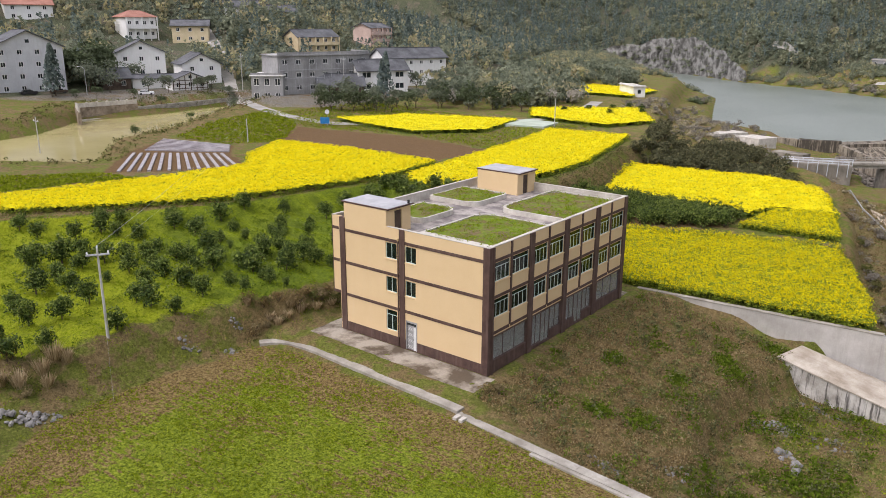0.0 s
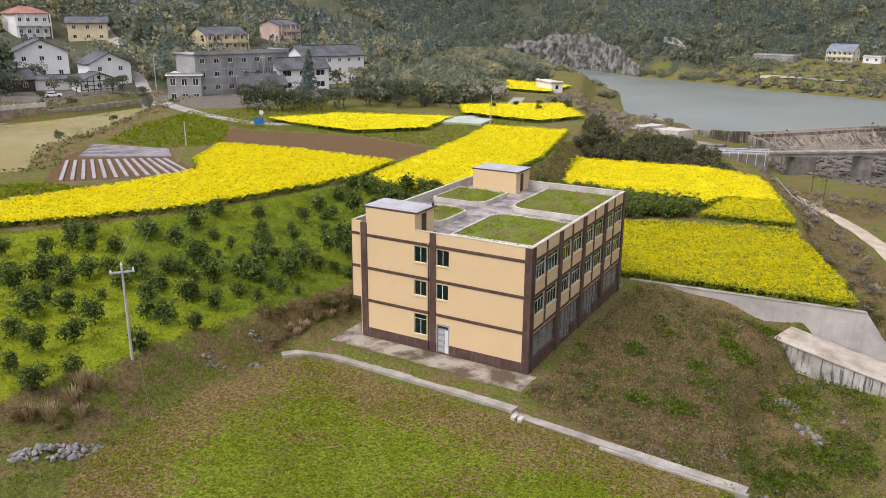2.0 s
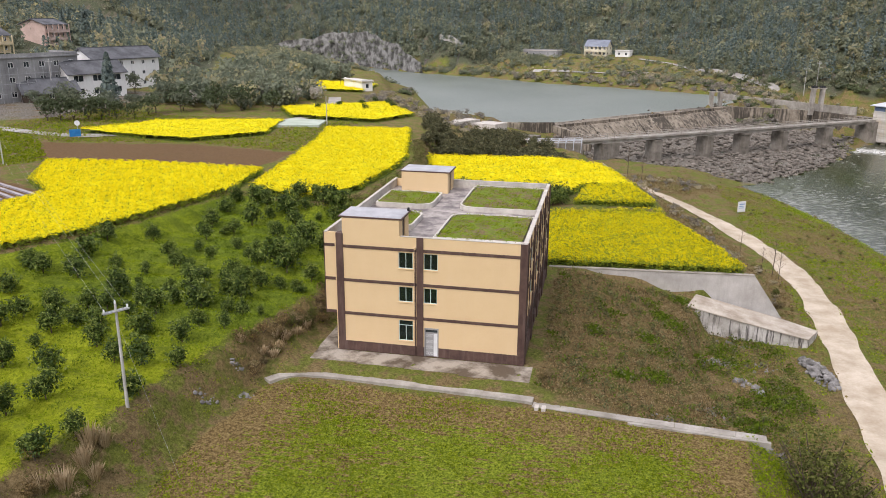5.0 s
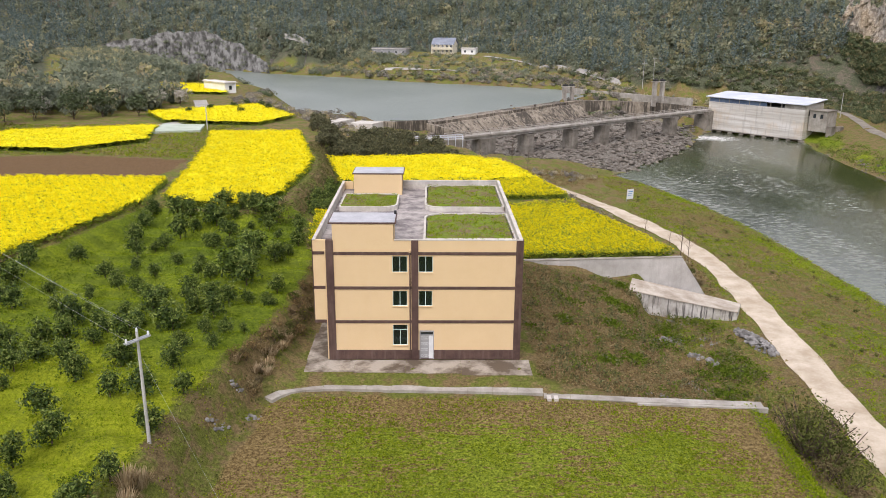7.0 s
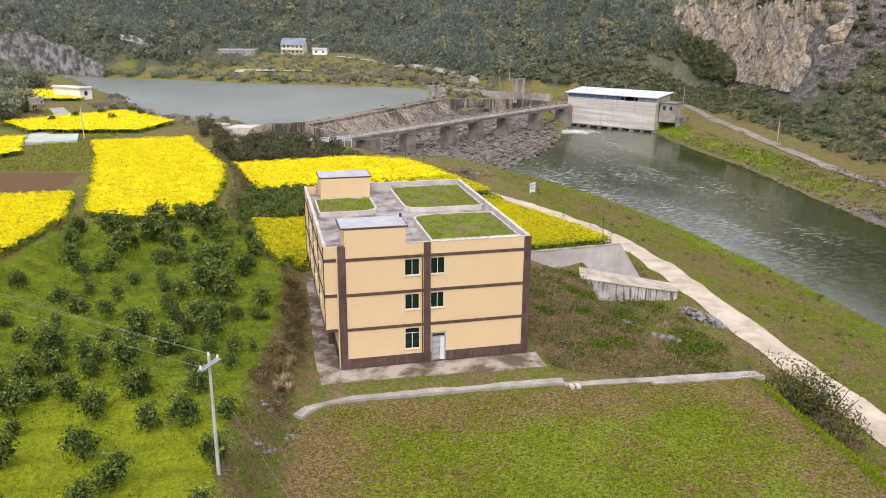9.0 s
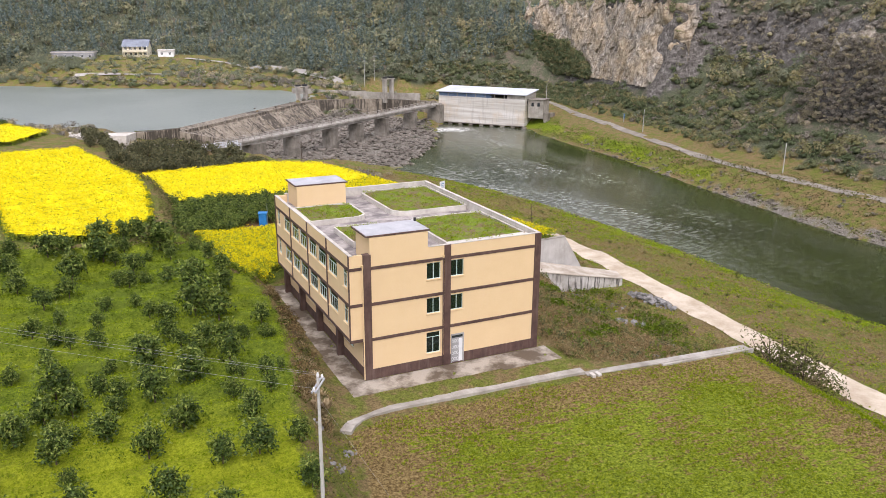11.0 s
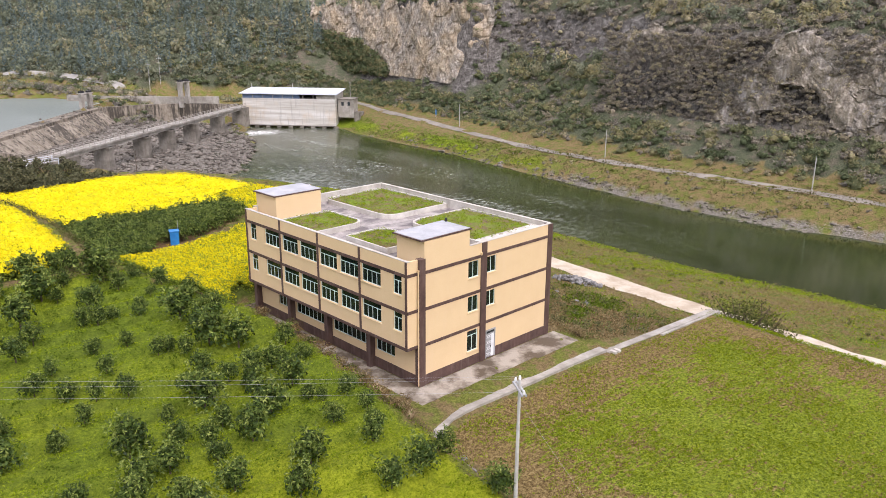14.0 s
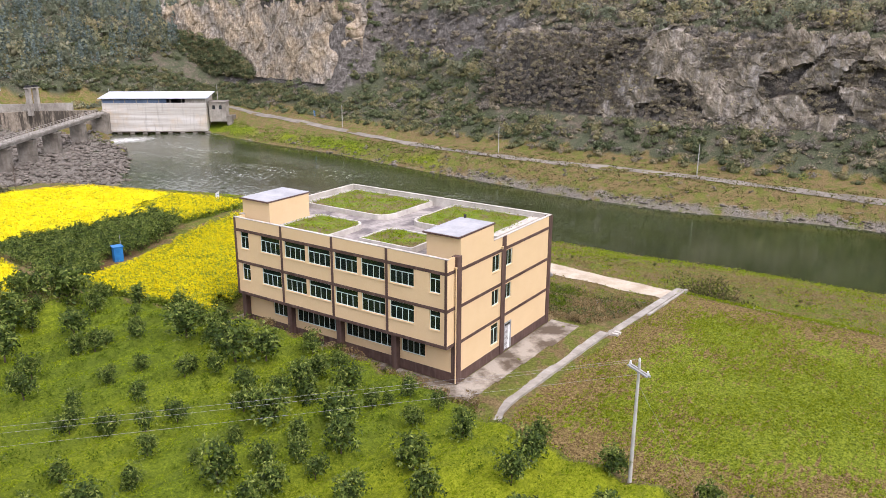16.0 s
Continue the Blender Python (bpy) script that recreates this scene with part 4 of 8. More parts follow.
def window(axis, at, u0, u1, z0, z1, panes, transom, inward, name="window", frame_mat=None):
    """A framed window in a hole: outer frame, bars, one pane of glass a light."""
    frame_mat = frame_mat or FRAME
    glass = CLEAR_GLASS if z1 < 3.6 and at > 10 else GLASS
    win = new(name)
    win.parent = house
    w0, w1 = (at + inward * 0.1, at + inward * 0.16)
    lo, hi = min(w0, w1), max(w0, w1)
    mid = (lo + hi) / 2
    t = 0.055
    fr = MB()
    def B(m, a, b, c, e, shrink=0.0):
        if axis == "x":
            m.box(lo + shrink, hi - shrink, a, b, c, e)
        else:
            m.box(a, b, lo + shrink, hi - shrink, c, e)
    B(fr, u0, u0 + t, z0, z1), B(fr, u1 - t, u1, z0, z1), B(fr, u0 + t, u1 - t, z0, z0 + t), B(fr, u0 + t, u1 - t, z1 - t, z1)
    zt = z1 - transom if transom else z1 - t
    if transom:
        B(fr, u0 + t, u1 - t, zt - t / 2, zt + t / 2)
    step = (u1 - u0) / panes
    for i in range(1, panes):
        B(fr, u0 + i * step - t / 2, u0 + i * step + t / 2, z0 + t, zt - t / 2 if transom else z1 - t)
    part("window_frame", fr, frame_mat, win)
    for i in range(panes):
        g = MB()
        B(g, u0 + i * step + t / 2, u0 + (i + 1) * step - t / 2, z0 + t, zt - t / 2, 0.025)
        part("pane", g, glass, win).visible_shadow = glass is not CLEAR_GLASS
    if transom:
        g = MB()
        B(g, u0 + t, u1 - t, zt + t / 2, z1 - t, 0.025)
        part("pane", g, glass, win).visible_shadow = glass is not CLEAR_GLASS
    sill = MB()
    o0, o1 = at - inward * 0.07, at - inward * 0.003
    if axis == "x":
        sill.box(min(o0, o1), max(o0, o1), u0 - 0.06, u1 + 0.06, z0 - 0.09, z0 - 0.01)
    else:
        sill.box(u0 - 0.06, u1 + 0.06, min(o0, o1), max(o0, o1), z0 - 0.09, z0 - 0.01)
    if name == "window":
        part("window_sill", sill, CREAM, win)
    return win


for u0, u1, z0, z1 in front_holes[:4]:
    window("y", 0, u0, u1, z0, z1, 2, 0, 1)
window("y", 0, *front_holes[4], 2, 0.5, 1)
for u0, u1, z0, z1 in west_holes:
    window("x", -OUT, u0, u1, z0, z1, 4 if u1 - u0 > 2 else 2, 0.5, 1)
for u0, u1, z0, z1 in east_holes:
    window("x", W, u0, u1, z0, z1, 4 if u1 - u0 > 2 else 3, 0.42, -1)
for u0, u1, z0, z1 in ground_holes:
    window("x", 0.0, u0, u1, z0, z1, 4 if u1 - u0 < 3 else 8, 0, 1)
for u0, u1, z0, z1 in shop_holes:
    window("x", W, u0, u1, z0, z1, 2 if u1 - u0 < 3 else 3, 0.0, -1, "shop_window", BROWN)

# entrance door: pale metal leaf with scrolled grille and a grey surround
door = new("door")
door.parent = house
part("door_frame", MB().box(8.36, 8.46, -0.04, 0.16, 0.06, 2.93).box(9.61, 9.71, -0.04, 0.16, 0.06, 2.93).box(8.46, 9.61, -0.04, 0.16, 2.78, 2.93).box(8.46, 9.61, 0.02, 0.14, 2.4, 2.5), GREY_RENDER, door)
part("door_leaf", MB().box(8.46, 9.22, 0.07, 0.12, 0.08, 2.4), GREY_RENDER, door, "grey metal door leaf")
part("side_leaf", MB().box(9.23, 9.61, 0.05, 0.1, 0.08, 2.4), SIGN_WHITE, door, "narrow white door leaf")
part("transom_pane", MB().box(8.46, 9.61, 0.06, 0.08, 2.5, 2.78), DARK_GLASS, door)
grille = MB()
for z in (0.25, 0.85, 1.45, 2.05):
    for x in (8.6, 8.84, 9.08):
        prev = None
        for k in range(9):
            w = math.pi * 2 * k / 8
            p = (x + 0.1 * math.cos(w), 0.05, z + 0.12 + 0.15 * math.sin(w))
            if prev:
                grille.beam(prev, p, 0.025, 0.025)
            prev = p
part("grille", grille, SIGN_WHITE, door, "white scrolled grille")
part("handle", MB().box(9.14, 9.18, 0.02, 0.07, 1.0, 1.2), BLACK, door)

# rain pipes
for x, y in ((-0.13, -0.0), (7.5, -0.1)):
    pipe = MB().tube((x, y, 0.1), (x, y, F3 + 0.1), 0.06, 0.06)
    part("rain_pipe", pipe, CREAM if x < 0 else BROWN, house)
    part("rain_hopper", MB().tube((x, y, F3 + 0.1), (x, y, F3 + 0.34), 0.07, 0.12), CREAM, house)

# roof: floor, parapet cap, grassed beds behind rounded curbs, stair huts
RZ = 10.72
part("roof_floor", MB().box(-OUT + 0.22, W - 0.24, 0.36, D - 0.76, RZ - 0.3, RZ), ROOF_FLOOR, house, "stained grey roof floor")
part("roof_floor", MB().box(0.1, W - 0.24, D - 0.76, D - 0.24, RZ - 0.3, RZ - 0.003), ROOF_FLOOR, house)
part("parapet_lining", MB().box(W - 0.30, W - 0.243, 0.3, D - 0.3, RZ, TOP), CURB, house)
part("parapet_lining", MB().box(0.2, W - 0.3, D - 0.30, D - 0.243, RZ, TOP), CURB, house)
part("parapet_lining", MB().box(-OUT + 0.223, -OUT + 0.27, 0.4, D - 0.8, RZ, TOP), CURB, house)
cap = MB()
cap.box(-0.02, W + 0.02, D - 0.32, D + 0.02, TOP + 0.0, TOP + 0.07)
cap.box(W - 0.32, W + 0.02, 0.25, D - 0.32, TOP, TOP + 0.07)
cap.box(-OUT - 0.02, -OUT + 0.28, 0.1, D - 0.5, TOP, TOP + 0.06)
cap.box(6.1, W - 0.02, -0.03, 0.25, TOP, TOP + 0.05)
part("parapet_cap", cap, CURB, house, "pale weathered parapet capping")


def rounded(x0, x1, y0, y1, radii):
    """Outline of a rectangle whose corners (sw, se, ne, nw) are rounded."""
    pts = []
    for cx, cy, sx, sy, r, a0 in ((x0, y0, 1, 1, radii[0], 180), (x1, y0, -1, 1, radii[1], 270), (x1, y1, -1, -1, radii[2], 0), (x0, y1, 1, -1, radii[3], 90)):
        if r <= 0:
            pts.append((cx, cy))
            continue
        for k in range(6):
            w = radians(a0 + 18 * k)
            pts.append((cx + sx * r + r * math.cos(w), cy + sy * r + r * math.sin(w)))
    return pts


def inset(pts, d):
    cx, cy = sum(p[0] for p in pts) / len(pts), sum(p[1] for p in pts) / len(pts)
    hx, hy = max(p[0] for p in pts) - cx, max(p[1] for p in pts) - cy
    return [(cx + (x - cx) * (1 - d / hx), cy + (y - cy) * (1 - d / hy)) for x, y in pts]


def bed_material():
    m = Mat("roof_turf")
    n1, n2 = m.noise(0.45, 5, 0.7), m.noise(4.0, 5, 0.75)
    green = m.ramp(n2, [(0.3, (0.07, 0.11, 0.012)), (0.7, (0.2, 0.27, 0.03))])
    soil = m.ramp(n2, [(0.3, (0.1, 0.075, 0.04)), (0.7, (0.22, 0.165, 0.09))])
    return m.out(m.mix(m.ramp(n1, [(0.42, 1.0), (0.56, 0.0)]), green, soil), 0.97, n2, 0.7, 0.12, 0.1)


TURF = bed_material()
BEDS = [(8.7, W - 0.36, 1.2, 11.5, (0, 0, 0.3, 1.6)), (8.7, W - 0.36, 14.3, D - 0.6, (1.6, 0.3, 0.3, 1.2)),
        (-OUT + 0.75, 5.8, 14.3, 20.8, (0.2, 1.5, 0.6, 0.2)), (1.0, 5.8, 5.4, 11.5, (0.2, 0.8, 1.5, 0.2))]
for x0, x1, y0, y1, radii in BEDS:
    bed = new("roof_bed")
    bed.parent = house
    outer = rounded(x0, x1, y0, y1, radii)
    inner = inset(outer, 0.2)
    curb = MB()
    k = len(outer)
    for i in range(k):
        j = (i + 1) % k
        a, b, c, e = outer[i], outer[j], inner[j], inner[i]
        curb.quad((*a, RZ), (*b, RZ), (*b, RZ + 0.52), (*a, RZ + 0.52))
        curb.quad((*a, RZ + 0.52), (*b, RZ + 0.52), (*c, RZ + 0.52), (*e, RZ + 0.52))
        curb.quad((*c, RZ + 0.3), (*e, RZ + 0.3), (*e, RZ + 0.52), (*c, RZ + 0.52))
    part("curb", curb, CURB, bed, "whitewashed rounded curb")
    xs, ys = np.linspace(x0 + 0.15, x1 - 0.15, 40), np.linspace(y0 + 0.15, y1 - 0.15, 40)
    X, Y = np.meshgrid(xs, ys)
    Z = RZ + 0.46 + waves(X, Y, 0.9, x0) * 0.06 + waves(X, Y, 3, y0) * 0.06
    ok = inside(inner, X, Y) > -0.05
    I = np.arange(X.size).reshape(X.shape)
    cell = ok[:-1, :-1] & ok[:-1, 1:] & ok[1:, 1:] & ok[1:, :-1]
    q = np.stack([I[:-1, :-1], I[:-1, 1:], I[1:, 1:], I[1:, :-1]], -1)[cell]
    part("turf", raw_mesh("turf", np.stack([X, Y, Z], -1).reshape(-1, 3), q, TURF), None, bed, "patchy grass and bare soil")

for y0, y1, door_y in ((0.0, 3.5, False), (22.3, D - 0.1, True)):
    hut = new("stair_hut")
    hut.parent = house
    hw = MB()
    z0 = TOP if y0 == 0 else RZ
    x0 = 0.55 if y0 == 0 else 0.4
    if y0 == 0:
        hw.wall("y", 0.0, 0.2, x0, 6.0, TOP, 13.1)
    else:
        hw.wall("y", y0, 0.2, x0, 6.0, RZ, 13.15)
    hw.wall("y", y1 - 0.2, 0.2, x0, 6.0, RZ, 13.15)
    hw.wall("x", x0, 0.2, y0 + 0.2, y1 - 0.2, RZ, 13.15)
    hw.wall("x", 6.0, -0.2, y0 + 0.2, y1 - 0.2, RZ, 13.15, [(y0 + 1.2, y0 + 2.2, RZ, 12.9)])
    part("hut_wall", hw, CREAM, hut)
    part("hut_roof", MB().box(0.2, 6.25, y0 - 0.02, y1 + 0.2, 13.15, 13.27), BROWN, hut, "brown-edged slab")
    part("roof_sheet", MB().box(0.3, 6.15, y0 + 0.08, y1 + 0.1, 13.274, 13.3), ROOF_SHEET, hut, "pale grey sheet roof")
    part("hut_door", MB().box(5.86, 5.9, y0 + 1.22, y0 + 2.18, RZ, 12.88), DARK_WOOD, hut)
part("vent_pipe", MB().tube((6.1, 3.1, 13.3), (6.1, 3.1, 13.62), 0.12, 0.12), BLACK, house)

# apron of cast slabs round the foot
apron = thing("apron", "damp stained concrete apron round the building", "apron", kind="structure")
slabs = [(-2.1, 2.4, -2.6, -0.1), (2.42, 7.1, -2.75, -0.1), (7.12, 12.2, -2.9, -0.1), (12.22, 18.6, -3.3, -0.1), (-2.2, -0.1, -0.08, 6.2), (-2.0, -0.1, 6.22, 13), (-1.8, -0.1, 13.02, 20), (-1.6, -0.1, 20.02, 28.2), (-0.08, W, 26.3, 28.2)]
for a, b, c, e in slabs:
    part("slab", MB().box(a, b, c, e, -0.25, -0.02 + random.uniform(0, 0.012)), SLAB, apron)

# ---- paths and roads ----
def ribbon(points, width, lift, thick, material, name, label, category, kind="structure", wobble=0.0, step=1.2):
    """A road or path that lies on the ground along a line of points."""
    pts = [Vector((p[0], p[1])) for p in points]
    line = []
    for a, b in zip(pts, pts[1:]):
        k = max(1, int((b - a).length / step))
        line += [a + (b - a) * (i / k) for i in range(k)]
    line.append(pts[-1])
    for _ in range(6):
        line = [line[0]] + [(line[i - 1] + line[i] * 2 + line[i + 1]) / 4 for i in range(1, len(line) - 1)] + [line[-1]]
    mb = MB()
    rows = []
    n_across = 5
    for i, p in enumerate(line):
        d = (line[min(i + 1, len(line) - 1)] - line[max(i - 1, 0)]).normalized()
        s = Vector((-d.y, d.x))
        row = []
        for j in range(n_across):
            u = j / (n_across - 1) - 0.5
            w = width * (1 + wobble * math.sin(i * 0.9 + (7 if u > 0 else 0)) * 0.5 + wobble * 0.5 * math.sin(i * 0.37))
            q = p + s * (u * w)
            row.append(q)
        zs = ground_z(np.array([q.x for q in row]), np.array([q.y for q in row]))
        z = float(np.max(zs)) if thick else None
        rows.append([(q.x, q.y, (z if thick else float(zz)) + lift) for q, zz in zip(row, zs)])
    for r, s in zip(rows, rows[1:]):
        for j in range(n_across - 1):
            mb.quad(r[j], r[j + 1], s[j + 1], s[j])
        if thick:
            for j in (0, n_across - 1):
                lo = [(p[0], p[1], p[2] - thick) for p in (r[j], s[j])]
                mb.quad(r[j], s[j], lo[1], lo[0])
    return tagged(new(name, mb.mesh(name, material)), label, category, kind=kind)


ROAD_DIRT = mottled("dirt_road", (0.42, 0.35, 0.26), (0.62, 0.55, 0.45), 0.3, 4, 0.95, 0.4, 0.04)
ROAD_PALE = mottled("pale_road", (0.3, 0.29, 0.265), (0.46, 0.44, 0.41), 0.2, 4, 0.95, 0.2, 0.02)
ROAD_GREY = mottled("grey_road", (0.2, 0.18, 0.15), (0.34, 0.31, 0.27), 0.2, 4, 0.95, 0.2, 0.02)
ribbon([(47.4, -75), (48.6, -30), (50.0, -9), (51, 6), (52.3, 20), (53.2, 32), (53.6, 44), (53, 55), (51.2, 66), (48.3, 74), (44, 86), (38.5, 97), (33, 104), (29, 116)], 4.1, 0.1, 0.0, ROAD_DIRT, "road", "pale dirt road beside the river", "road", wobble=0.12)
ribbon([(140, -300), (133, -60), (131, -20), (131.5, 8), (130.6, 40), (130.4, 62), (134, 96), (144, 138), (154, 184), (167, 229), (168, 242)], 3.0, 0.12, 0.0, ROAD_GREY, "road", "narrow road along the far river bank", "road", wobble=0.1, step=4)
ribbon([(-230, 150), (-186, 126), (-160, 108), (-136, 92), (-112, 84), (-90, 82), (-76, 94), (-62, 112), (-52, 122), (-50, 140), (-60, 170)], 4.0, 0.15, 0.0, ROAD_PALE, "road", "pale village road", "road", wobble=0.08, step=3)

# ---- scattering of leaves ----
rng = np.random.default_rng(7)


def cards(centres, normals, sizes, slim=1.0, k=4):
    """One small leaf or leaf clump of k corners a centre, facing its normal."""
    n = len(centres)
    normals = normals / (np.linalg.norm(normals, axis=1, keepdims=True) + 1e-9)
    ref = rng.normal(size=(n, 3))
    t = np.cross(normals, ref)
    t /= np.linalg.norm(t, axis=1, keepdims=True) + 1e-9
    b = np.cross(normals, t)
    s = sizes[:, None] / 2
    if k == 3:
        v = np.stack([centres - t * s - b * s * slim * 0.6, centres + t * s - b * s * slim * 0.6, centres + b * s * slim * 1.4], 1)
        return v.reshape(-1, 3)
    bend = normals * s * 0.35
    v = np.stack([centres - t * s, centres - b * s * slim + bend, centres + t * s, centres + b * s * slim + bend], 1)
    return v.reshape(-1, 3)


def card_mesh(name, verts, material, tint=None, k=4):
    faces = np.arange(len(verts)).reshape(-1, k)
    return raw_mesh(name, verts, faces, material, [("tint", "FACE", tint)] if tint is not None else [])


def crown_points(n, r, h, lumps, shell=0.45):
    """Places and facings of leaf clumps over a lumpy crown that stands on the origin."""
    cen = rng.normal(size=(lumps, 3)) * (r * 0.33, r * 0.33, h * 0.17) + (0, 0, h * 0.5)
    rad = rng.uniform(0.46, 0.74, lumps) * r
    who = rng.integers(0, lumps, n)
    d = rng.normal(size=(n, 3))
    d /= np.linalg.norm(d, axis=1, keepdims=True)
    d[:, 2] = np.where(d[:, 2] < -0.35, -d[:, 2], d[:, 2])
    k = rng.uniform(shell, 1.0, n) ** 0.5
    p = cen[who] + d * (rad[who] * k)[:, None] * (1, 1, h / (2.1 * r))
    return p, d + rng.normal(size=(n, 3)) * 0.55 + (0, 0, 0.25)


def rosettes(n, r, h, each, length, width):
    """Whorls of long leaves at the ends of a crown's twigs: n whorls, `each` leaves to a whorl."""
    p, d = crown_points(n, r, h, 16, 0.8)
    d = d / np.linalg.norm(d, axis=1, keepdims=True)
    i = np.repeat(np.arange(n), each)
    way = d[i] * 0.55 + rng.normal(size=(len(i), 3)) * 0.62
    way /= np.linalg.norm(way, axis=1, keepdims=True)
    side = np.cross(way, d[i] + rng.normal(size=(len(i), 3)) * 0.2)
    side /= np.linalg.norm(side, axis=1, keepdims=True) + 1e-9
    ln = (length * rng.uniform(0.7, 1.3, len(i)))[:, None]
    a = p[i] + rng.normal(size=(len(i), 3)) * 0.02
    droop = np.array((0, 0, -0.12)) * ln
    v = np.stack([a, a + way * ln * 0.55 + side * width * 0.5, a + way * ln + droop, a + way * ln * 0.55 - side * width * 0.5], 1)
    return v.reshape(-1, 3)


def leafy_crown(owner, n_inner, n_whorl, r, h):
    """A dark inner crown with whorls of paler leaves at its twig ends."""
    p, nrm = crown_points(n_inner, r * 0.92, h * 0.97, 18, 0.35)
    p[:, 2] = np.maximum(p[:, 2], 0.25 + rng.uniform(0, 0.3, len(p)))
    old = cards(p, nrm, rng.uniform(0.16, 0.31, len(p)), 0.6)
    # twig-end leaves, set paler than the inner crown
    young = rosettes(n_whorl, r, h, 8, 0.27, 0.1)
    young[:, 2] = np.maximum(young[:, 2], 0.2)
    me = card_mesh("crown", np.concatenate([old, young]), ORCHARD_LEAF)
    me.materials.append(TIP_LEAF)
    me.polygons.foreach_set("material_index", np.repeat([0, 1], [len(old) // 4, len(young) // 4]).astype(np.int32))
    part("crown", me, None, owner)


def orchard_tree(i):
    r, h = 1.0 + 0.06 * (i % 3), 2.1 + 0.16 * (i % 4)
    tree = thing("fruit_tree", "young evergreen fruit tree with dense dark glossy leaves", "tree", "orchard trees")
    trunk = MB().tube((0, 0, -0.3), (0.03, 0, 0.55), 0.07, 0.055, 6)
    for k in range(5):
        w = k * 1.256 + i
        trunk.tube((0.03, 0, 0.5), (0.55 * math.cos(w), 0.55 * math.sin(w), 1.15 + 0.1 * (k % 2)), 0.04, 0.015, 5)
    part("trunk", trunk, BARK, tree)
    leafy_crown(tree, 580, 84, r, h)
    return tree


def shrub(i):
    sh = thing("shrub", "dark evergreen shrub in a plot between rapeseed fields", "shrub", "shrub plot")
    st = MB()
    for k in range(6):
        w = k * 1.05 + i
        st.tube((0, 0, -0.2), (0.6 * math.cos(w), 0.6 * math.sin(w), 1.1), 0.05, 0.015, 5)
    part("stem", st, BARK, sh)
    if i < 4:
        leafy_crown(sh, 340, 80, 1.1, 2.2)
    else:
        p, nrm = crown_points(420, 1.15, 2.1, 8, 0.4)
        p[:, 2] = np.maximum(p[:, 2], 0.1)
        part("crown", card_mesh("crown", cards(p, nrm, rng.uniform(0.2, 0.42, len(p)), 0.58), THICKET_LEAF), None, sh)
    return sh


models = [orchard_tree(i) for i in range(7)]
shrubs = [shrub(i) for i in range(8)]


planted = []


def plant(spots):
    """Sets fruit trees at (x, y, half-width); the first ones use the models themselves."""
    for x, y, r in spots:
        n = len(planted)
        k = r / 0.92
        at = pose(x, y, ground_at(x, y) - 0.05, 0, 0, rng.uniform(0, 360)) @ Matrix.Diagonal((k, k, k ** 0.85 * rng.uniform(0.92, 1.08), 1))
        (models[n] if n < 7 else copy_thing(models[n % 7], Matrix.Identity(4))).matrix_world = at
        planted.append((x, y))


# rows of the orchard, from the building outwards
plant([(-9.5, -12.9, 0.75), (-9.5, -4.6, 0.57), (-9.1, -1.7, 0.61), (-7.7, -0.7, 0.39), (-7.1, 7.2, 0.65), (-9.1, 7.4, 0.59), (-6.8, 10.4, 0.83), (-8.8, 20.0, 1.14), (-7.9, 23.5, 0.61), (-7.3, 27.2, 0.86), (-8.0, 32.8, 0.83), (-9.0, 37.4, 0.73)])
plant([(-11.5, -27.3, 0.96), (-10.6, -24.4, 0.77), (-10.2, -18.3, 0.89), (-14.8, -13.6, 0.80), (-12.4, -13.5, 0.98), (-11.8, -8.1, 0.87), (-12.3, -4.3, 0.70), (-11.0, -1.2, 0.40), (-11.5, -0.0, 0.62), (-14.6, 0.4, 1.30), (-11.3, 2.5, 1.01), (-13.6, 4.5, 0.85), (-12.6, 6.2, 0.94), (-10.8, 6.3, 0.96), (-14.7, 6.3, 0.69), (-10.4, 12.3, 1.30), (-14.6, 13.6, 0.71), (-12.3, 13.9, 1.44), (-11.2, 17.7, 0.98), (-11.4, 21.2, 1.48), (-13.6, 25.3, 0.81), (-10.4, 30.0, 0.49), (-12.2, 33.7, 0.88), (-14.6, 33.8, 0.49), (-12.9, 36.9, 1.63)])
plant([(-16.2, -26.1, 0.67), (-17.4, -22.8, 0.86), (-16.0, -20.4, 0.94), (-18.4, -16.5, 0.97), (-19.0, -10.0, 0.99), (-16.4, -7.3, 1.15), (-17.8, -2.4, 1.05), (-18.1, 1.2, 0.67), (-17.8, 4.4, 1.25), (-17.7, 7.0, 0.81), (-15.3, 9.3, 0.86), (-16.4, 15.2, 0.67), (-15.2, 16.0, 0.67), (-17.3, 19.5, 0.58), (-17.4, 25.8, 0.78), (-18.4, 26.8, 0.73), (-15.7, 26.8, 0.63), (-16.6, 30.1, 1.07), (-18.3, 34.0, 0.66), (-19.5, 34.8, 1.59), (-17.1, 35.2, 0.68), (-15.4, 38.0, 0.97), (-16.9, 38.8, 0.89), (-19.5, 39.2, 1.27), (-15.1, 40.6, 0.85)])
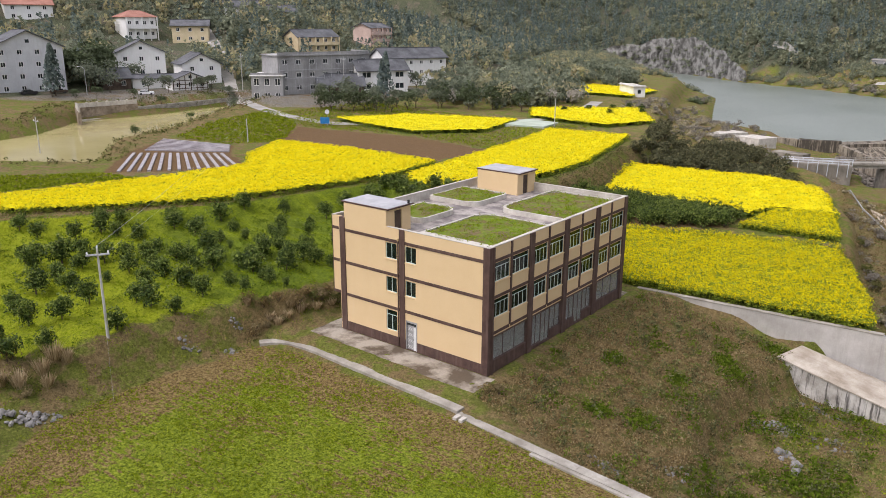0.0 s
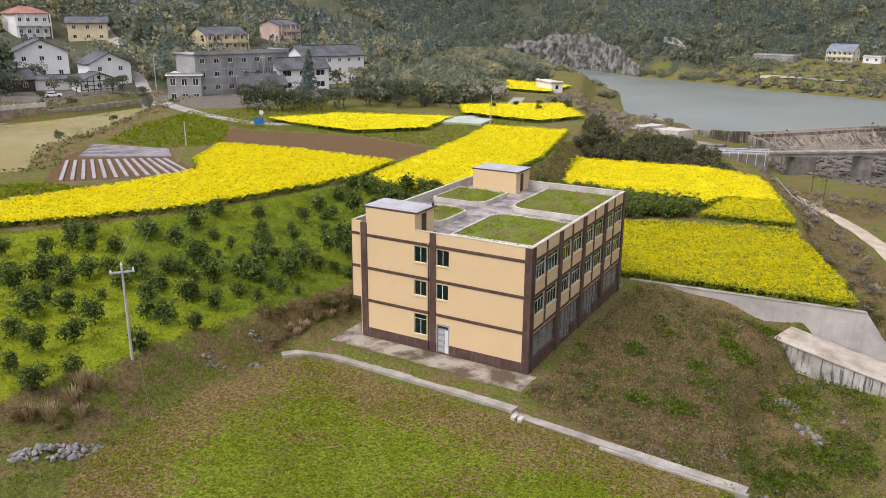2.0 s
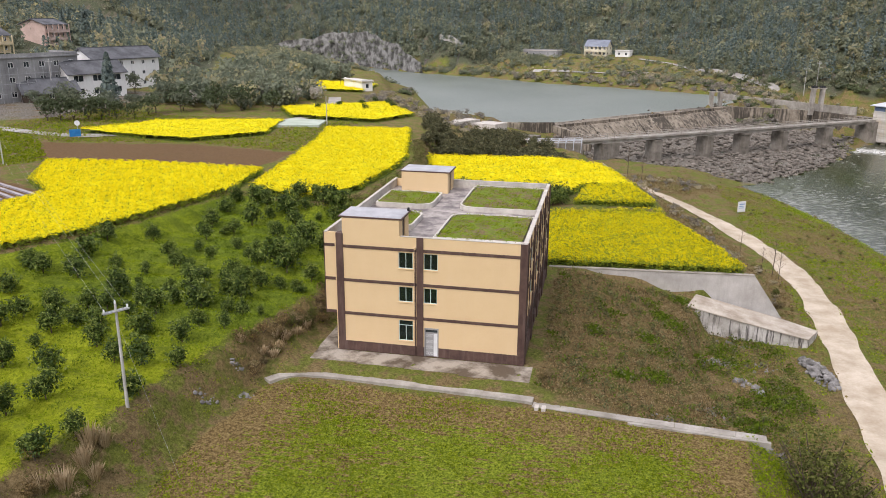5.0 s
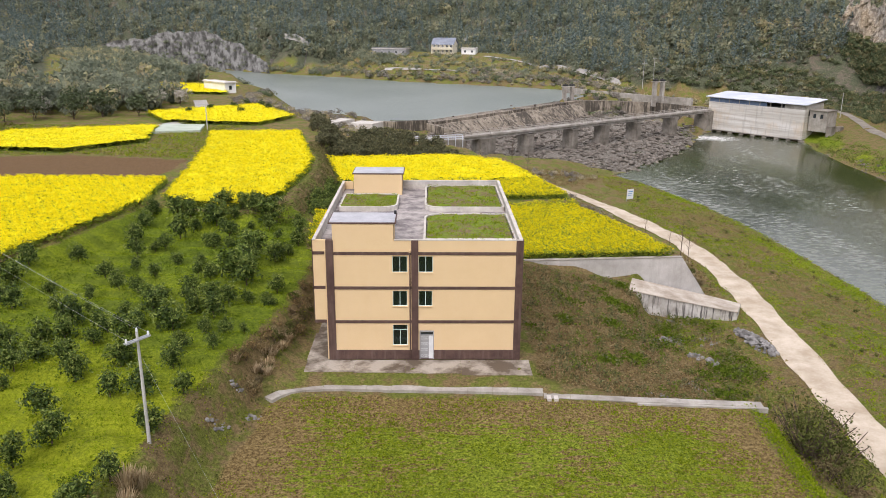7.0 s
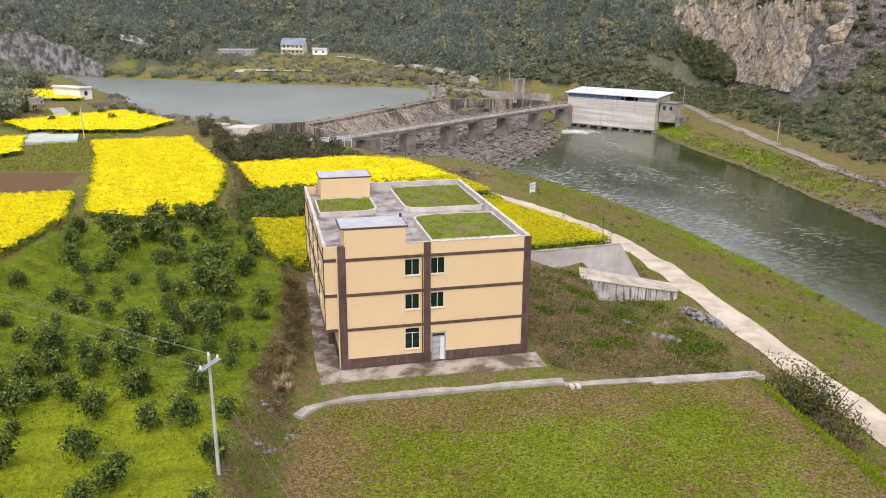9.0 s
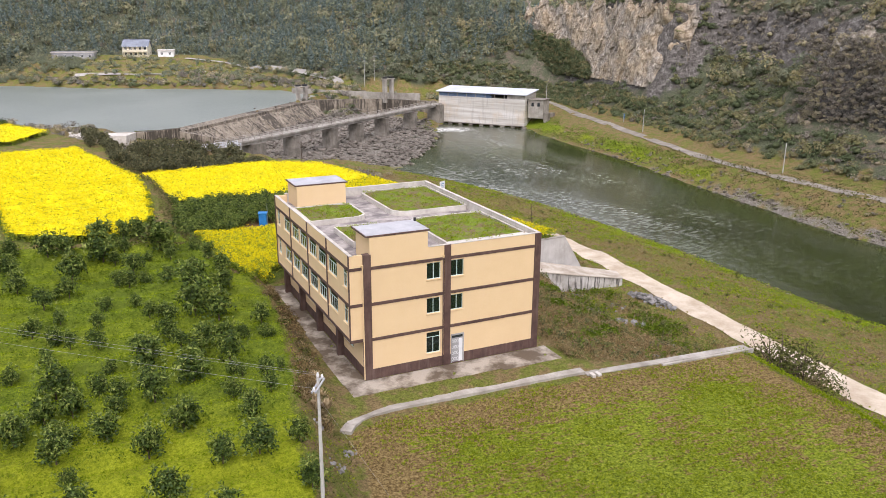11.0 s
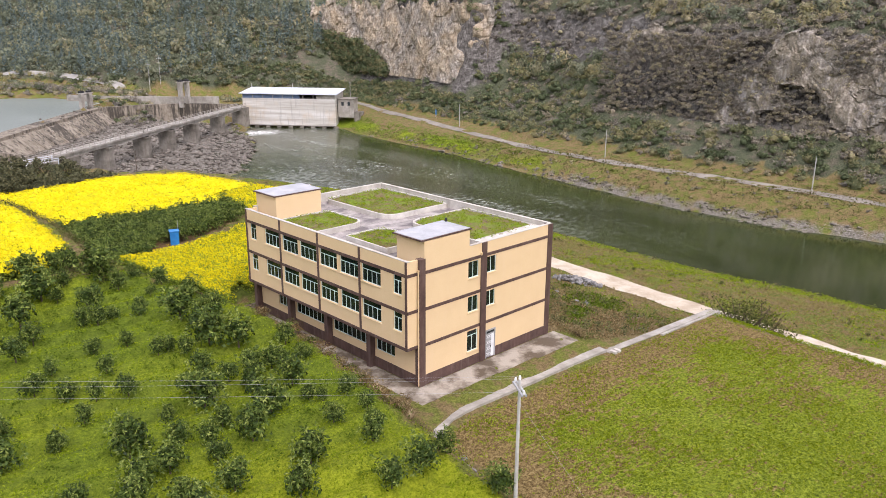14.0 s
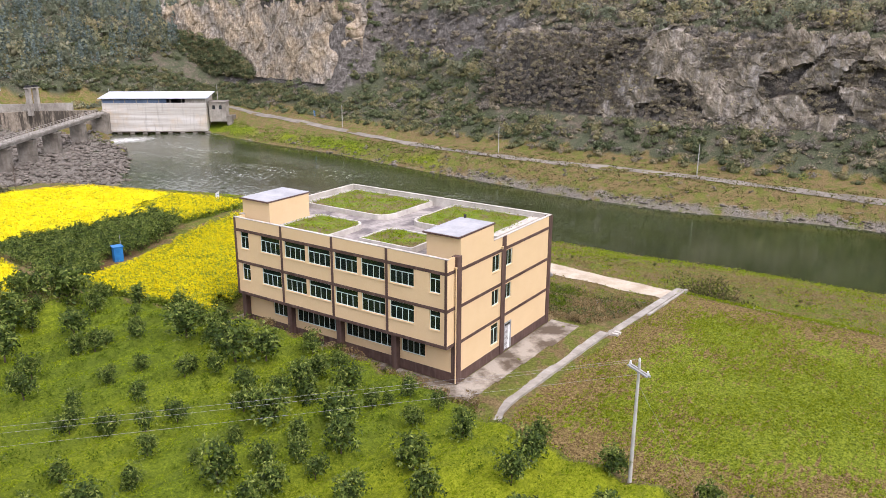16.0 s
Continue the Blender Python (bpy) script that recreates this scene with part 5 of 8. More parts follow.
plant([(-22.7, -21.7, 0.92), (-23.5, -15.9, 0.99), (-23.9, -11.6, 0.52), (-24.6, -8.6, 0.92), (-21.4, -6.3, 0.92), (-24.3, -5.6, 0.89), (-20.6, -2.7, 0.69), (-23.5, -1.8, 0.96), (-20.1, -0.8, 0.72), (-21.6, 0.9, 0.72), (-24.6, 1.8, 1.13), (-24.1, 4.6, 0.36), (-20.6, 4.7, 0.55), (-21.2, 10.0, 0.77), (-23.4, 10.6, 0.63), (-24.6, 13.2, 0.79), (-21.0, 14.7, 0.62), (-24.2, 17.9, 0.54), (-20.1, 19.8, 0.67), (-24.6, 25.3, 0.53), (-23.3, 25.3, 0.81), (-22.9, 30.0, 1.33), (-22.2, 34.1, 0.75), (-23.3, 36.1, 0.96)])
plant([(-26.2, -18.0, 1.21), (-27.5, -15.2, 0.91), (-29.4, -11.4, 0.95), (-30.0, -5.6, 0.84), (-27.2, -4.7, 1.06), (-25.4, -2.1, 0.97), (-29.4, -2.1, 0.71), (-27.8, 5.8, 0.61), (-25.3, 7.8, 0.59), (-26.5, 14.8, 0.79), (-25.6, 22.2, 0.92), (-28.2, 28.6, 1.08), (-29.1, 35.0, 0.99), (-25.2, 36.9, 1.24), (-29.3, 38.4, 0.94)])
plant([(-31.9, -15.5, 1.05), (-32.5, -12.1, 1.34), (-30.1, -8.4, 1.05), (-30.2, 9.7, 0.69)])
plant([(-38.0, -12.3, 0.87), (-39.5, -6.8, 0.92), (-35.4, -0.7, 0.88)])
plant([(-40.0, -3.2, 1.24)])
# the outer rows, towards the terrace bank and the southern end
for row in range(17):
    for k in range(30):
        x, y = -9 - row * 3.2 + rng.normal() * 0.5, -60 + k * 3.75 + (row % 2) * 1.1 + rng.normal() * 0.6
        outer = y < -28 or (x < -31 and y < 20) or (x < -41)
        if outer and inside(ORCHARD, np.array([x]), np.array([y]))[0] > 1.2 and rng.random() < 0.75 and min(math.hypot(x - a, y - b) for a, b in planted) > 2.4:
            plant([(x, y, rng.uniform(0.7, 1.2))])

# ---- oilseed fields ----
def rape_field(name, poly, label, density, height=1.25, row_dir=0.0, row_gap=0.0, flower=8, loose=False):
    field = thing(name, label, "crop field", kind="stuff")
    xs, ys = [p[0] for p in poly], [p[1] for p in poly]
    area = (max(xs) - min(xs)) * (max(ys) - min(ys))
    n = int(area * density)
    x, y = rng.uniform(min(xs), max(xs), n), rng.uniform(min(ys), max(ys), n)
    edge = inside(poly, x, y) + waves(x, y, 1.4, 3) * 0.35
    keep = edge > 0.1
    if row_gap:
        u = x * math.cos(row_dir) + y * math.sin(row_dir)
        keep &= (np.abs((u / row_gap) % 1 - 0.5) < 0.39) | (rng.random(n) < 0.05)
    keep &= (waves(x, y, 2.0, 8) + rng.normal(size=n) * 0.3) > -0.9
    x, y, edge = x[keep], y[keep], edge[keep]
    z = ground_z(x, y)
    n = len(x)
    tall = height * (1 + waves(x, y, 2.5, 5) * 0.1 + rng.normal(size=n) * 0.07) * np.clip(0.72 + edge * 0.3, 0.7, 1)
    def rep(k):
        return np.repeat(np.arange(n), k)
    i = rep(flower)
    c = np.stack([x[i] + rng.normal(size=len(i)) * 0.14, y[i] + rng.normal(size=len(i)) * 0.14, z[i] + tall[i] - rng.uniform(0, 0.45 if loose else 0.3, len(i)) ** 1.3], -1)
    nr = rng.normal(size=c.shape) * (0.9 if loose else 0.55) + (0, 0, 0.5 if loose else 0.9)
    part("flowers", card_mesh("flowers", cards(c, nr, rng.uniform(0.1, 0.2, len(c)) * (1.35 if flower < 5 else 1), 0.85, 3), RAPE_FLOWER, None, 3), None, field, "bright yellow flower heads")
    i = rep(3)
    c = np.stack([x[i] + rng.normal(size=len(i)) * 0.2, y[i] + rng.normal(size=len(i)) * 0.2, z[i] + tall[i] * rng.uniform(0.1, 0.95 if loose else 0.8, len(i))], -1)
    nr = rng.normal(size=c.shape) + (0, 0, 0.3)
    part("stems", card_mesh("stems", cards(c, nr, rng.uniform(0.2, 0.4, len(c)), 0.55, 3), RAPE_LEAF, None, 3), None, field, "green stems and leaves")
    near = np.nonzero(edge < 0.9)[0]
    if len(near):
        i = np.repeat(near, 9)
        c = np.stack([x[i] + rng.normal(size=len(i)) * 0.22, y[i] + rng.normal(size=len(i)) * 0.22, z[i] + height * rng.uniform(0.05, 0.75, len(i))], -1)
        part("edge_stems", card_mesh("edge_stems", cards(c, rng.normal(size=c.shape) + (0, 0, 0.2), rng.uniform(0.18, 0.36, len(c)), 0.5, 3), RAPE_LEAF, None, 3), None, field, "green stems along the field's edge")
    step = 0.45
    X, Y = np.meshgrid(np.arange(min(xs), max(xs), step), np.arange(min(ys), max(ys), step))
    ok = inside(poly, X, Y) + waves(X, Y, 1.4, 3) * 0.35 > 0.35
    dip = np.zeros_like(X)
    if row_gap:
        u = X * math.cos(row_dir) + Y * math.sin(row_dir)
        dip = smooth(0.3, 0.46, np.abs((u / row_gap) % 1 - 0.5)) * 0.3
    Z = ground_z(X, Y) + height * ((0.55 if loose else 0.72) + waves(X, Y, 2.5, 5) * 0.08) - dip + rng.normal(size=X.shape) * 0.06
    I = np.arange(X.size).reshape(X.shape)
    cell = ok[:-1, :-1] & ok[:-1, 1:] & ok[1:, 1:] & ok[1:, :-1]
    q = np.stack([I[:-1, :-1], I[:-1, 1:], I[1:, 1:], I[1:, :-1]], -1)[cell]
    used = np.unique(q)
    back = np.zeros(X.size, np.int64)
    back[used] = np.arange(len(used))
    part("canopy", raw_mesh("canopy", np.stack([X, Y, Z], -1).reshape(-1, 3)[used], back[q], OPEN_CANOPY if loose else CANOPY), None, field, "closed yellow and green plant tops")
    return field


rape_field("rapeseed_field", LOW_RAPE, "rapeseed in bloom behind the retaining wall", 10, 1.3, flower=6, loose=True)
rape_field("rapeseed_field", MID_RAPE_STRIP, "small strip of blooming rapeseed", 8, loose=True)
rape_field("rapeseed_field", UPPER_RAPE, "blooming rapeseed beside the shrubs", 5)
rape_field("rapeseed_field", LONG_RAPE, "dense long rapeseed field in bloom", 5)
rape_field("rapeseed_field", LEFT_RAPE, "rapeseed in sown rows above the orchard bank", 9, 1.2, 0.55, 1.5)
for p in FAR_RAPES:
    rape_field("rapeseed_field", p, "distant patch of blooming rapeseed", 2.5, flower=4)
ribbon([(-104, 444), (-90, 426), (-78, 412), (-61, 400)], 2.4, 0.5, 0.0, ROAD_PALE, "road", "pale track across the slope above the reservoir", "road", step=4)
ribbon([(28, 447), (45, 455), (62, 447)], 3.5, 0.5, 0.0, ROAD_PALE, "road", "pale concrete track up the far hillside", "road", step=4)
ribbon([(40, 392), (52, 381), (62, 372), (72, 345), (82, 314), (93, 289), (100, 270), (112, 252)], 3.0, 0.4, 0.0, ROAD_PALE, "road", "pale road along the reservoir's far shore", "road", step=4)
ribbon([(-16, 363), (2, 352), (24, 346), (44, 350)], 2.0, 0.3, 0.0, ROAD_PALE, "road", "narrow pale path beside the reservoir", "road", step=4)

# ---- close to the building ----
def slab_path(name, pts, width, label, z):
    """A footpath of cast slabs, each a piece of its own."""
    path = thing(name, label, "path", kind="structure")
    P = [Vector(p) for p in pts]
    for i, (a, b) in enumerate(zip(P, P[1:])):
        d = (b - a).normalized()
        s = Vector((-d.y, d.x)) * (width / 2)
        d0 = (a - P[i - 1]).normalized() if i else d
        d1 = (P[i + 2] - b).normalized() if i + 2 < len(P) else d
        m0, m1 = (d + d0).normalized(), (d + d1).normalized()
        s0, s1 = Vector((-m0.y, m0.x)) * (width / 2), Vector((-m1.y, m1.x)) * (width / 2)
        a2, b2 = a + d * 0.012, b - d * 0.012
        top = z + random.uniform(-0.012, 0.012)
        part("path_slab", MB().prism([tuple(a2 - s0), tuple(b2 - s1), tuple(b2 + s1), tuple(a2 + s0)], top - 0.45, top), CONCRETE, path)
    return path


curve = [(-4.4, -7.2), (-3.7, -6.3), (-2.8, -5.65), (-1.6, -5.2), (0.0, -5.0), (1.6, -4.98)] + [(1.6 + 2.2 * k, -4.98 - 0.1 * k) for k in range(1, 8)] + [(19.2, -5.85)]
slab_path("footpath", curve, 0.95, "narrow pale concrete footpath in front of the building", -0.28)
slab_path("footpath", [(19.2 + 2.3 * k, -6.25 - 0.21 * k) for k in range(9)], 0.85, "stepped lower stretch of concrete footpath, cracked at its end", -0.5)
slab_path("footpath_edge", [(27 + 2.7 * k, -7.75 - 0.22 * k) for k in range(5)], 0.3, "low concrete edge beside the footpath", -0.45)
for x, y in ((19.4, -7.2), (20.0, -7.25)):
    tagged(new("stone_block", MB().box(x, x + 0.35, y, y + 0.7, -0.75, -0.35).mesh("stone_block", CURB)), "small white stone block beside the footpath", "block", "blocks by the path")

wall_r = thing("retaining_wall", "long pale concrete retaining wall below the rapeseed field", "retaining wall")
xs = [17.8, 22.4, 26.9, 31.5, 35.8, 40.0, 43.3]
for a, b in zip(xs, xs[1:]):
    ya, yb = 30.5 + (a - 17.8) * 0.08, 30.5 + (b - 17.8) * 0.08
    part("wall_panel", MB().prism([(a + 0.004, ya), (b - 0.004, yb), (b - 0.004, yb + 0.55), (a + 0.004, ya + 0.55)], -8, -0.12), WALL_CONCRETE, wall_r)
    part("wall_cap", MB().prism([(a + 0.004, ya - 0.06), (b - 0.004, yb - 0.06), (b - 0.004, yb + 0.6), (a + 0.004, ya + 0.6)], -0.119, -0.02), CONCRETE, wall_r)
y0 = 30.5 + 25.5 * 0.08
part("wall_end", MB().prism([(43.31, y0), (47.3, y0 + 0.9), (47.3, y0 + 1.45), (43.31, y0 + 0.55)], -8, [-0.12, -5.8, -5.8, -0.12]), WALL_CONCRETE, wall_r, "slanting end of the wall")
ramp = thing("concrete_ramp", "sloping concrete ramp block with dark water stains", "ramp")
part("ramp_body", MB().prism([(35.0, 27.1), (41.5, 26.2), (48.6, 25.2), (50.6, 29.2), (46.6, 31.9), (36.4, 30.9)], -8, [-2.85, -4.05, -5.2, -5.6, -5.3, -2.6]), STREAKED, ramp)
part("ramp_top", MB().prism([(34.9, 27.0), (41.4, 26.1), (48.6, 25.1), (50.6, 29.2), (46.6, 31.9), (36.3, 30.9)], [-2.85, -4.05, -5.2, -5.6, -5.3, -2.6], [-2.73, -3.93, -5.08, -5.48, -5.18, -2.48]), RAMP_TOP, ramp, "pale cast top")


def rock(name, r, material, squash=0.7, k=None):
    """An irregular stone, cut by random planes."""
    bm = bmesh.new()
    bmesh.ops.create_icosphere(bm, subdivisions=1, radius=r)
    for v in bm.verts:
        v.co *= random.uniform(0.7, 1.2)
        v.co.z *= squash
    me = bpy.data.meshes.new(name)
    bm.to_mesh(me)
    bm.free()
    me.materials.append(material)
    return me


stone_meshes = [rock("stone", 0.5, STONE_PALE) for _ in range(6)]


def heap(name, label, cx, cy, rx, ry, n, size, high, turn=0.0):
    """A heap of loose stones, each a piece of its own."""
    pile = thing(name, label, "stone heap")
    for i in range(n):
        a, q = random.uniform(0, 6.283), random.random() ** 0.5
        u, v = q * math.cos(a) * rx, q * math.sin(a) * ry
        x, y = cx + u * math.cos(turn) - v * math.sin(turn), cy + u * math.sin(turn) + v * math.cos(turn)
        s = size * random.choice((0.4, 0.6, 0.8, 1.0, 1.5))
        z = ground_at(x, y) + high * (1 - q) * random.uniform(0.5, 1) + s * 0.06
        ob = part("stone", stone_meshes[i % 6], None, pile)
        ob.matrix_local = pose(x, y, z, random.uniform(-40, 40), random.uniform(-40, 40), random.uniform(0, 360)) @ Matrix.Diagonal((s, s, s, 1))


heap("rubble_heap", "heap of grey quarry stones beside the dirt road", 48.2, 18.4, 4.2, 1.3, 170, 0.62, 0.9, 1.75)
heap("rubble_heap", "low heap of broken stones below the slope", 37.6, 18.1, 2.2, 1.3, 90, 0.34, 0.25, 0.5)
heap("rubble_heap", "scatter of large pale stones in the grass", 40.2, 12.8, 1.9, 0.8, 16, 0.75, 0.15, 2.2)
heap("rubble_heap", "scatter of broken stones in the grass", 42.4, 18.5, 2.0, 1.0, 40, 0.3, 0.1, 0.3)
heap("rubble_heap", "scatter of rubble low on the slope", 35.0, 0.8, 2.4, 1.1, 46, 0.26, 0.08, 0.2)
heap("rubble_heap", "broken stones beside the footpath", 30.6, -3.0, 1.6, 0.6, 34, 0.28, 0.08, 0.0)
heap("rubble_heap", "broken stones at the foot of the ramp", 40.5, 24.6, 3.2, 0.8, 50, 0.3, 0.05, -0.1)
heap("rubble_heap", "fallen stones at the end of the footpath", 39.8, -3.0, 2.0, 1.0, 40, 0.6, 0.2, 0.5)
heap("rubble_heap", "low wall of stones fallen from the field bank", -6.4, -29.2, 3.2, 0.9, 130, 0.4, 0.35, 1.2)
heap("rubble_heap", "few stones on the bank above the field", -7.0, -13.2, 0.9, 0.6, 16, 0.3, 0.08, 0.9)
heap("rubble_heap", "few stones on the bank beside the footpath", -6.7, -8.0, 0.6, 0.5, 12, 0.34, 0.08, 0.9)
heap("rubble_heap", "few stones at the edge of the field", -5.0, -9.9, 0.8, 0.5, 12, 0.3, 0.05, 0.9)


def utility_pole(x, y, high, label, arms=True, turn=0.0, lean=0.0, base=None):
    z = ground_at(x, y) if base is None else base
    pole = thing("utility_pole", label, "pole", "utility poles", at=pose(x, y, z, 0, lean, turn))
    part("shaft", MB().tube((0, 0, -0.6), (0, 0, high), 0.135, 0.085, 10), POLE, pole)
    if arms:
        part("crossarm", MB().box(-0.95, 0.95, -0.16, -0.06, high - 0.62, high - 0.52), STEEL, pole)
        part("crossarm", MB().box(-0.95, 0.95, 0.06, 0.16, high - 0.62, high - 0.52), STEEL, pole)
        for u in (-0.85, 0.0, 0.85):
            zz = high - 0.52 if u else high
            part("insulator", MB().tube((u, 0, zz), (u, 0, zz + 0.1), 0.06, 0.09, 8).tube((u, 0, zz + 0.1), (u, 0, zz + 0.26), 0.085, 0.05, 8), SIGN_WHITE, pole)
    return pole


utility_pole(-9.9, -19.4, 8.6, "tall concrete pole with steel crossarms at the orchard edge", turn=57, base=2.4)
utility_pole(-105, 20, 8, "thin concrete pole by the pond")
utility_pole(-80.5, 52, 5.0, "thin concrete pole beside the mulched beds", False)
utility_pole(-42.4, 114, 7, "white pole between the rapeseed fields", False)
for x, y in ((-151, 106), (-136, 118), (-128, 128)):
    utility_pole(x, y, 11, "concrete pole in the village")
for x, y in ((134.6, 73), (132.5, 17.6), (147.5, 141)):
    utility_pole(x, y, 7.5, "concrete pole beside the far road", False)
for x, y in ((103, 282), (107, 280)):
    utility_pole(x, y, 11, "pair of concrete poles on the hillside above the weir")
for x, y in ((127, 240), (140, 230), (158, 215)):
    utility_pole(x, y, 9, "concrete pole behind the powerhouse", False)

# wires that run from the near pole over the orchard and down to the field
for a, b, sag in (((-10.36, -20.11, 10.65), (-81, 51, 9.2), 0.6), ((-9.44, -18.69, 10.65), (-80, 53, 9.2), 0.8), ((-9.9, -19.4, 11.2), (-80.5, 52, 9.8), 0.5), ((-9.9, -19.4, 9.6), (-4.2, -22.5, -0.5), 0.1)):
    wire = MB()
    prev = None
    for k in range(25):
        t = k / 24
        p = Vector(a).lerp(Vector(b), t) - Vector((0, 0, sag * 4 * t * (1 - t)))
        if prev is not None:
            wire.tube(prev, p, 0.006, 0.006, 4)
        prev = p
    tagged(new("power_line", wire.mesh("power_line", STEEL)), "thin dark power line strung from the pole", "cable", "power lines")

# blue cabin in the shrub patch, signs by the river
cabin = thing("blue_cabin", "small bright blue cabin with a pole among shrubs", "cabin", at=pose(3.2, 53.0, ground_at(3.2, 53.0), 0, 0, -20))
part("cabin_body", MB().box(-0.55, 0.55, -0.55, 0.55, 0, 1.9), BLUE, cabin)
part("cabin_roof", MB().box(-0.65, 0.65, -0.65, 0.65, 1.9, 2.0), BLUE, cabin)
part("cabin_door", MB().box(-0.35, 0.35, -0.585, -0.555, 0.05, 1.75), BLUE, cabin)
part("pole", MB().tube((0.6, 0.6, 0), (0.6, 0.6, 3.2), 0.04, 0.03, 6), STEEL, cabin)
board = thing("notice_board", "white notice board standing in riverside grass", "sign", at=pose(50.9, 90.7, ground_at(50.9, 90.7), 0, 0, 30))
part("panel", MB().box(-0.9, 0.9, -0.05, 0.05, 0.5, 2.6), SIGN_WHITE, board)
part("writing_bars", MB().box(-0.6, 0.6, -0.058, -0.052, 2.0, 2.15).box(-0.6, 0.4, -0.058, -0.052, 1.6, 1.72).box(-0.6, 0.5, -0.058, -0.052, 1.25, 1.37), BLUE, board)
for x in (-0.8, 0.8):
    part("post", MB().tube((x, 0.08, -0.3), (x, 0.08, 2.5), 0.04, 0.04, 6), STEEL, board)
board2 = thing("notice_board", "blue notice board beside the far river road", "sign", at=pose(155.5, 161, ground_at(155.5, 161), 0, 0, 55))
part("panel", MB().box(-1.2, 1.2, -0.05, 0.05, 1.2, 3.0), BLUE, board2)
for x in (-1, 1):
    part("post", MB().tube((x, 0.08, -0.3), (x, 0.08, 3.0), 0.05, 0.05, 6), STEEL, board2)
rs = thing("road_sign", "blue sign board with a round mirror beside the village road", "sign", at=pose(-86, 79.5, ground_at(-86, 79.5), 0, 0, 38))
part("panel", MB().box(-1.1, 1.1, -0.05, 0.05, 0.8, 2.3), BLUE, rs)
part("post", MB().tube((0.6, 0.1, 0), (0.6, 0.1, 3.4), 0.06, 0.06, 6), STEEL, rs)
part("mirror_disc", MB().tube((0.6, 0.02, 3.6), (0.6, 0.1, 3.6), 0.55, 0.55, 14), SIGN_WHITE, rs)

# plastic-mulched beds: soil ridges under pale film
FILM = mottled("mulch_film", (0.24, 0.215, 0.235), (0.46, 0.43, 0.45), 0.6, 5, 0.4, 0.2, 0.02, spec=0.5)
mulch = thing("mulched_beds", "rows of soil ridges under pale plastic film", "crop beds")
for corners, count in ((((-71, 16.2), (-57, 32.5), (-86, 28.3), (-72, 39.8)), 13), (((-73, 41.5), (-80, 47), (-86.5, 31.5), (-95, 41.5)), 9)):
    p0, q0, p1, q1 = [Vector(c) for c in corners]
    for k in range(count):
        a, b = p0.lerp(q0, (k + 0.5) / count), p1.lerp(q1, (k + 0.5) / count)
        part("film_ridge", MB().beam((a.x, a.y, ground_at(*a) + 0.1), (b.x, b.y, ground_at(*b) + 0.1), 0.55 if count > 10 else 0.45, 0.3), FILM, mulch)
net = thing("net_cover", "pale netting spread low over a seed bed", "net")
part("net_sheet", MB().prism([(-53.5, 108), (-43, 110), (-44.5, 119.5), (-54.5, 120.5)], 4.9, 5.6), mottled("pale_net", (0.36, 0.42, 0.34), (0.5, 0.55, 0.48), 0.3, 8, 0.9, 0.2, 0.02), net)

TILE_SLATE = mottled("blue_grey_tiles", (0.16, 0.18, 0.22), (0.28, 0.31, 0.36), 0.3, 6, 0.7, 0.3, 0.03)

# ---- weir, footbridge and powerhouse ----
weir = thing("weir", "old stained concrete weir with a sloping spillway", "weir")
A, B = Vector((8, 182)), Vector((67, 249.5))
down = Vector((0.75, -0.66))
n = 12
for k in range(n):
    a, b = A.lerp(B, k / n), A.lerp(B, (k + 1) / n)
    fz = -6.2 - 3.4 * (k / n)
    fz2 = -6.2 - 3.4 * ((k + 1) / n)
    lip = -1.9 + random.uniform(-0.05, 0.05)
    seg = MB()
    a1, b1 = a + down * 1.6, b + down * 1.6
    a2, b2 = a + down * 2.6, b + down * 2.6
    a3, b3 = a + down * (6.5 + 3.5 * k / n), b + down * (6.5 + 3.5 * k / n)
    up_a, up_b = a - down * 4.5, b - down * 4.5
    seg.quad((*up_a, lip - 0.22), (*up_b, lip - 0.22), (*b, lip), (*a, lip))
    seg.quad((*up_a, lip - 0.22), (*up_b, lip - 0.22), (*up_b, -6), (*up_a, -6))
    seg.quad((*a, lip), (*b, lip), (*b1, lip), (*a1, lip))
    seg.quad((*a1, lip), (*b1, lip), (*b1, lip - 0.9), (*a1, lip - 0.9))
    seg.quad((*a1, lip - 0.9), (*b1, lip - 0.9), (*b2, lip - 1.0), (*a2, lip - 1.0))
    seg.quad((*a2, lip - 1.0), (*b2, lip - 1.0), (*b3, fz2), (*a3, fz))
    seg.quad((*a3, fz), (*b3, fz2), (*b3, -12), (*a3, -12))
    seg.quad((*a, lip), (*b, lip), (*b, -9), (*a, -9))
    for p in ((a, a1, a2, a3, fz), (b, b1, b2, b3, fz2)):
        seg.v += [(*p[0], lip), (*p[1], lip), (*p[1], lip - 0.9), (*p[2], lip - 1.0), (*p[3], p[4]), (*p[3], -12), (*p[0], -12)]
        m0 = len(seg.v) - 7
        seg.f.append(tuple(range(m0, m0 + 7)))
    part("spillway_bay", seg, WEIR, weir)
for k in range(1, 12):
    f = k / 12
    p = A.lerp(B, f) + down * 1.4
    part("crest_rib", MB().beam((*p, -2.35), (*(p + down * (5.0 + 3.5 * f)), -5.9 - 3.4 * f), 0.55, 0.45), WEIR, weir)
right_wall = [(67, 250.5), (84, 249.5), (98, 245), (106, 236), (113, 227)]
for a, b in zip(right_wall, right_wall[1:]):
    part("dam_wall", MB().beam((*a, -6.2), (*b, -6.2), 2.2, 8.6), WEIR, weir)
left_wall = [(-30, 184), (-16, 179), (-2, 178), (8, 182)]
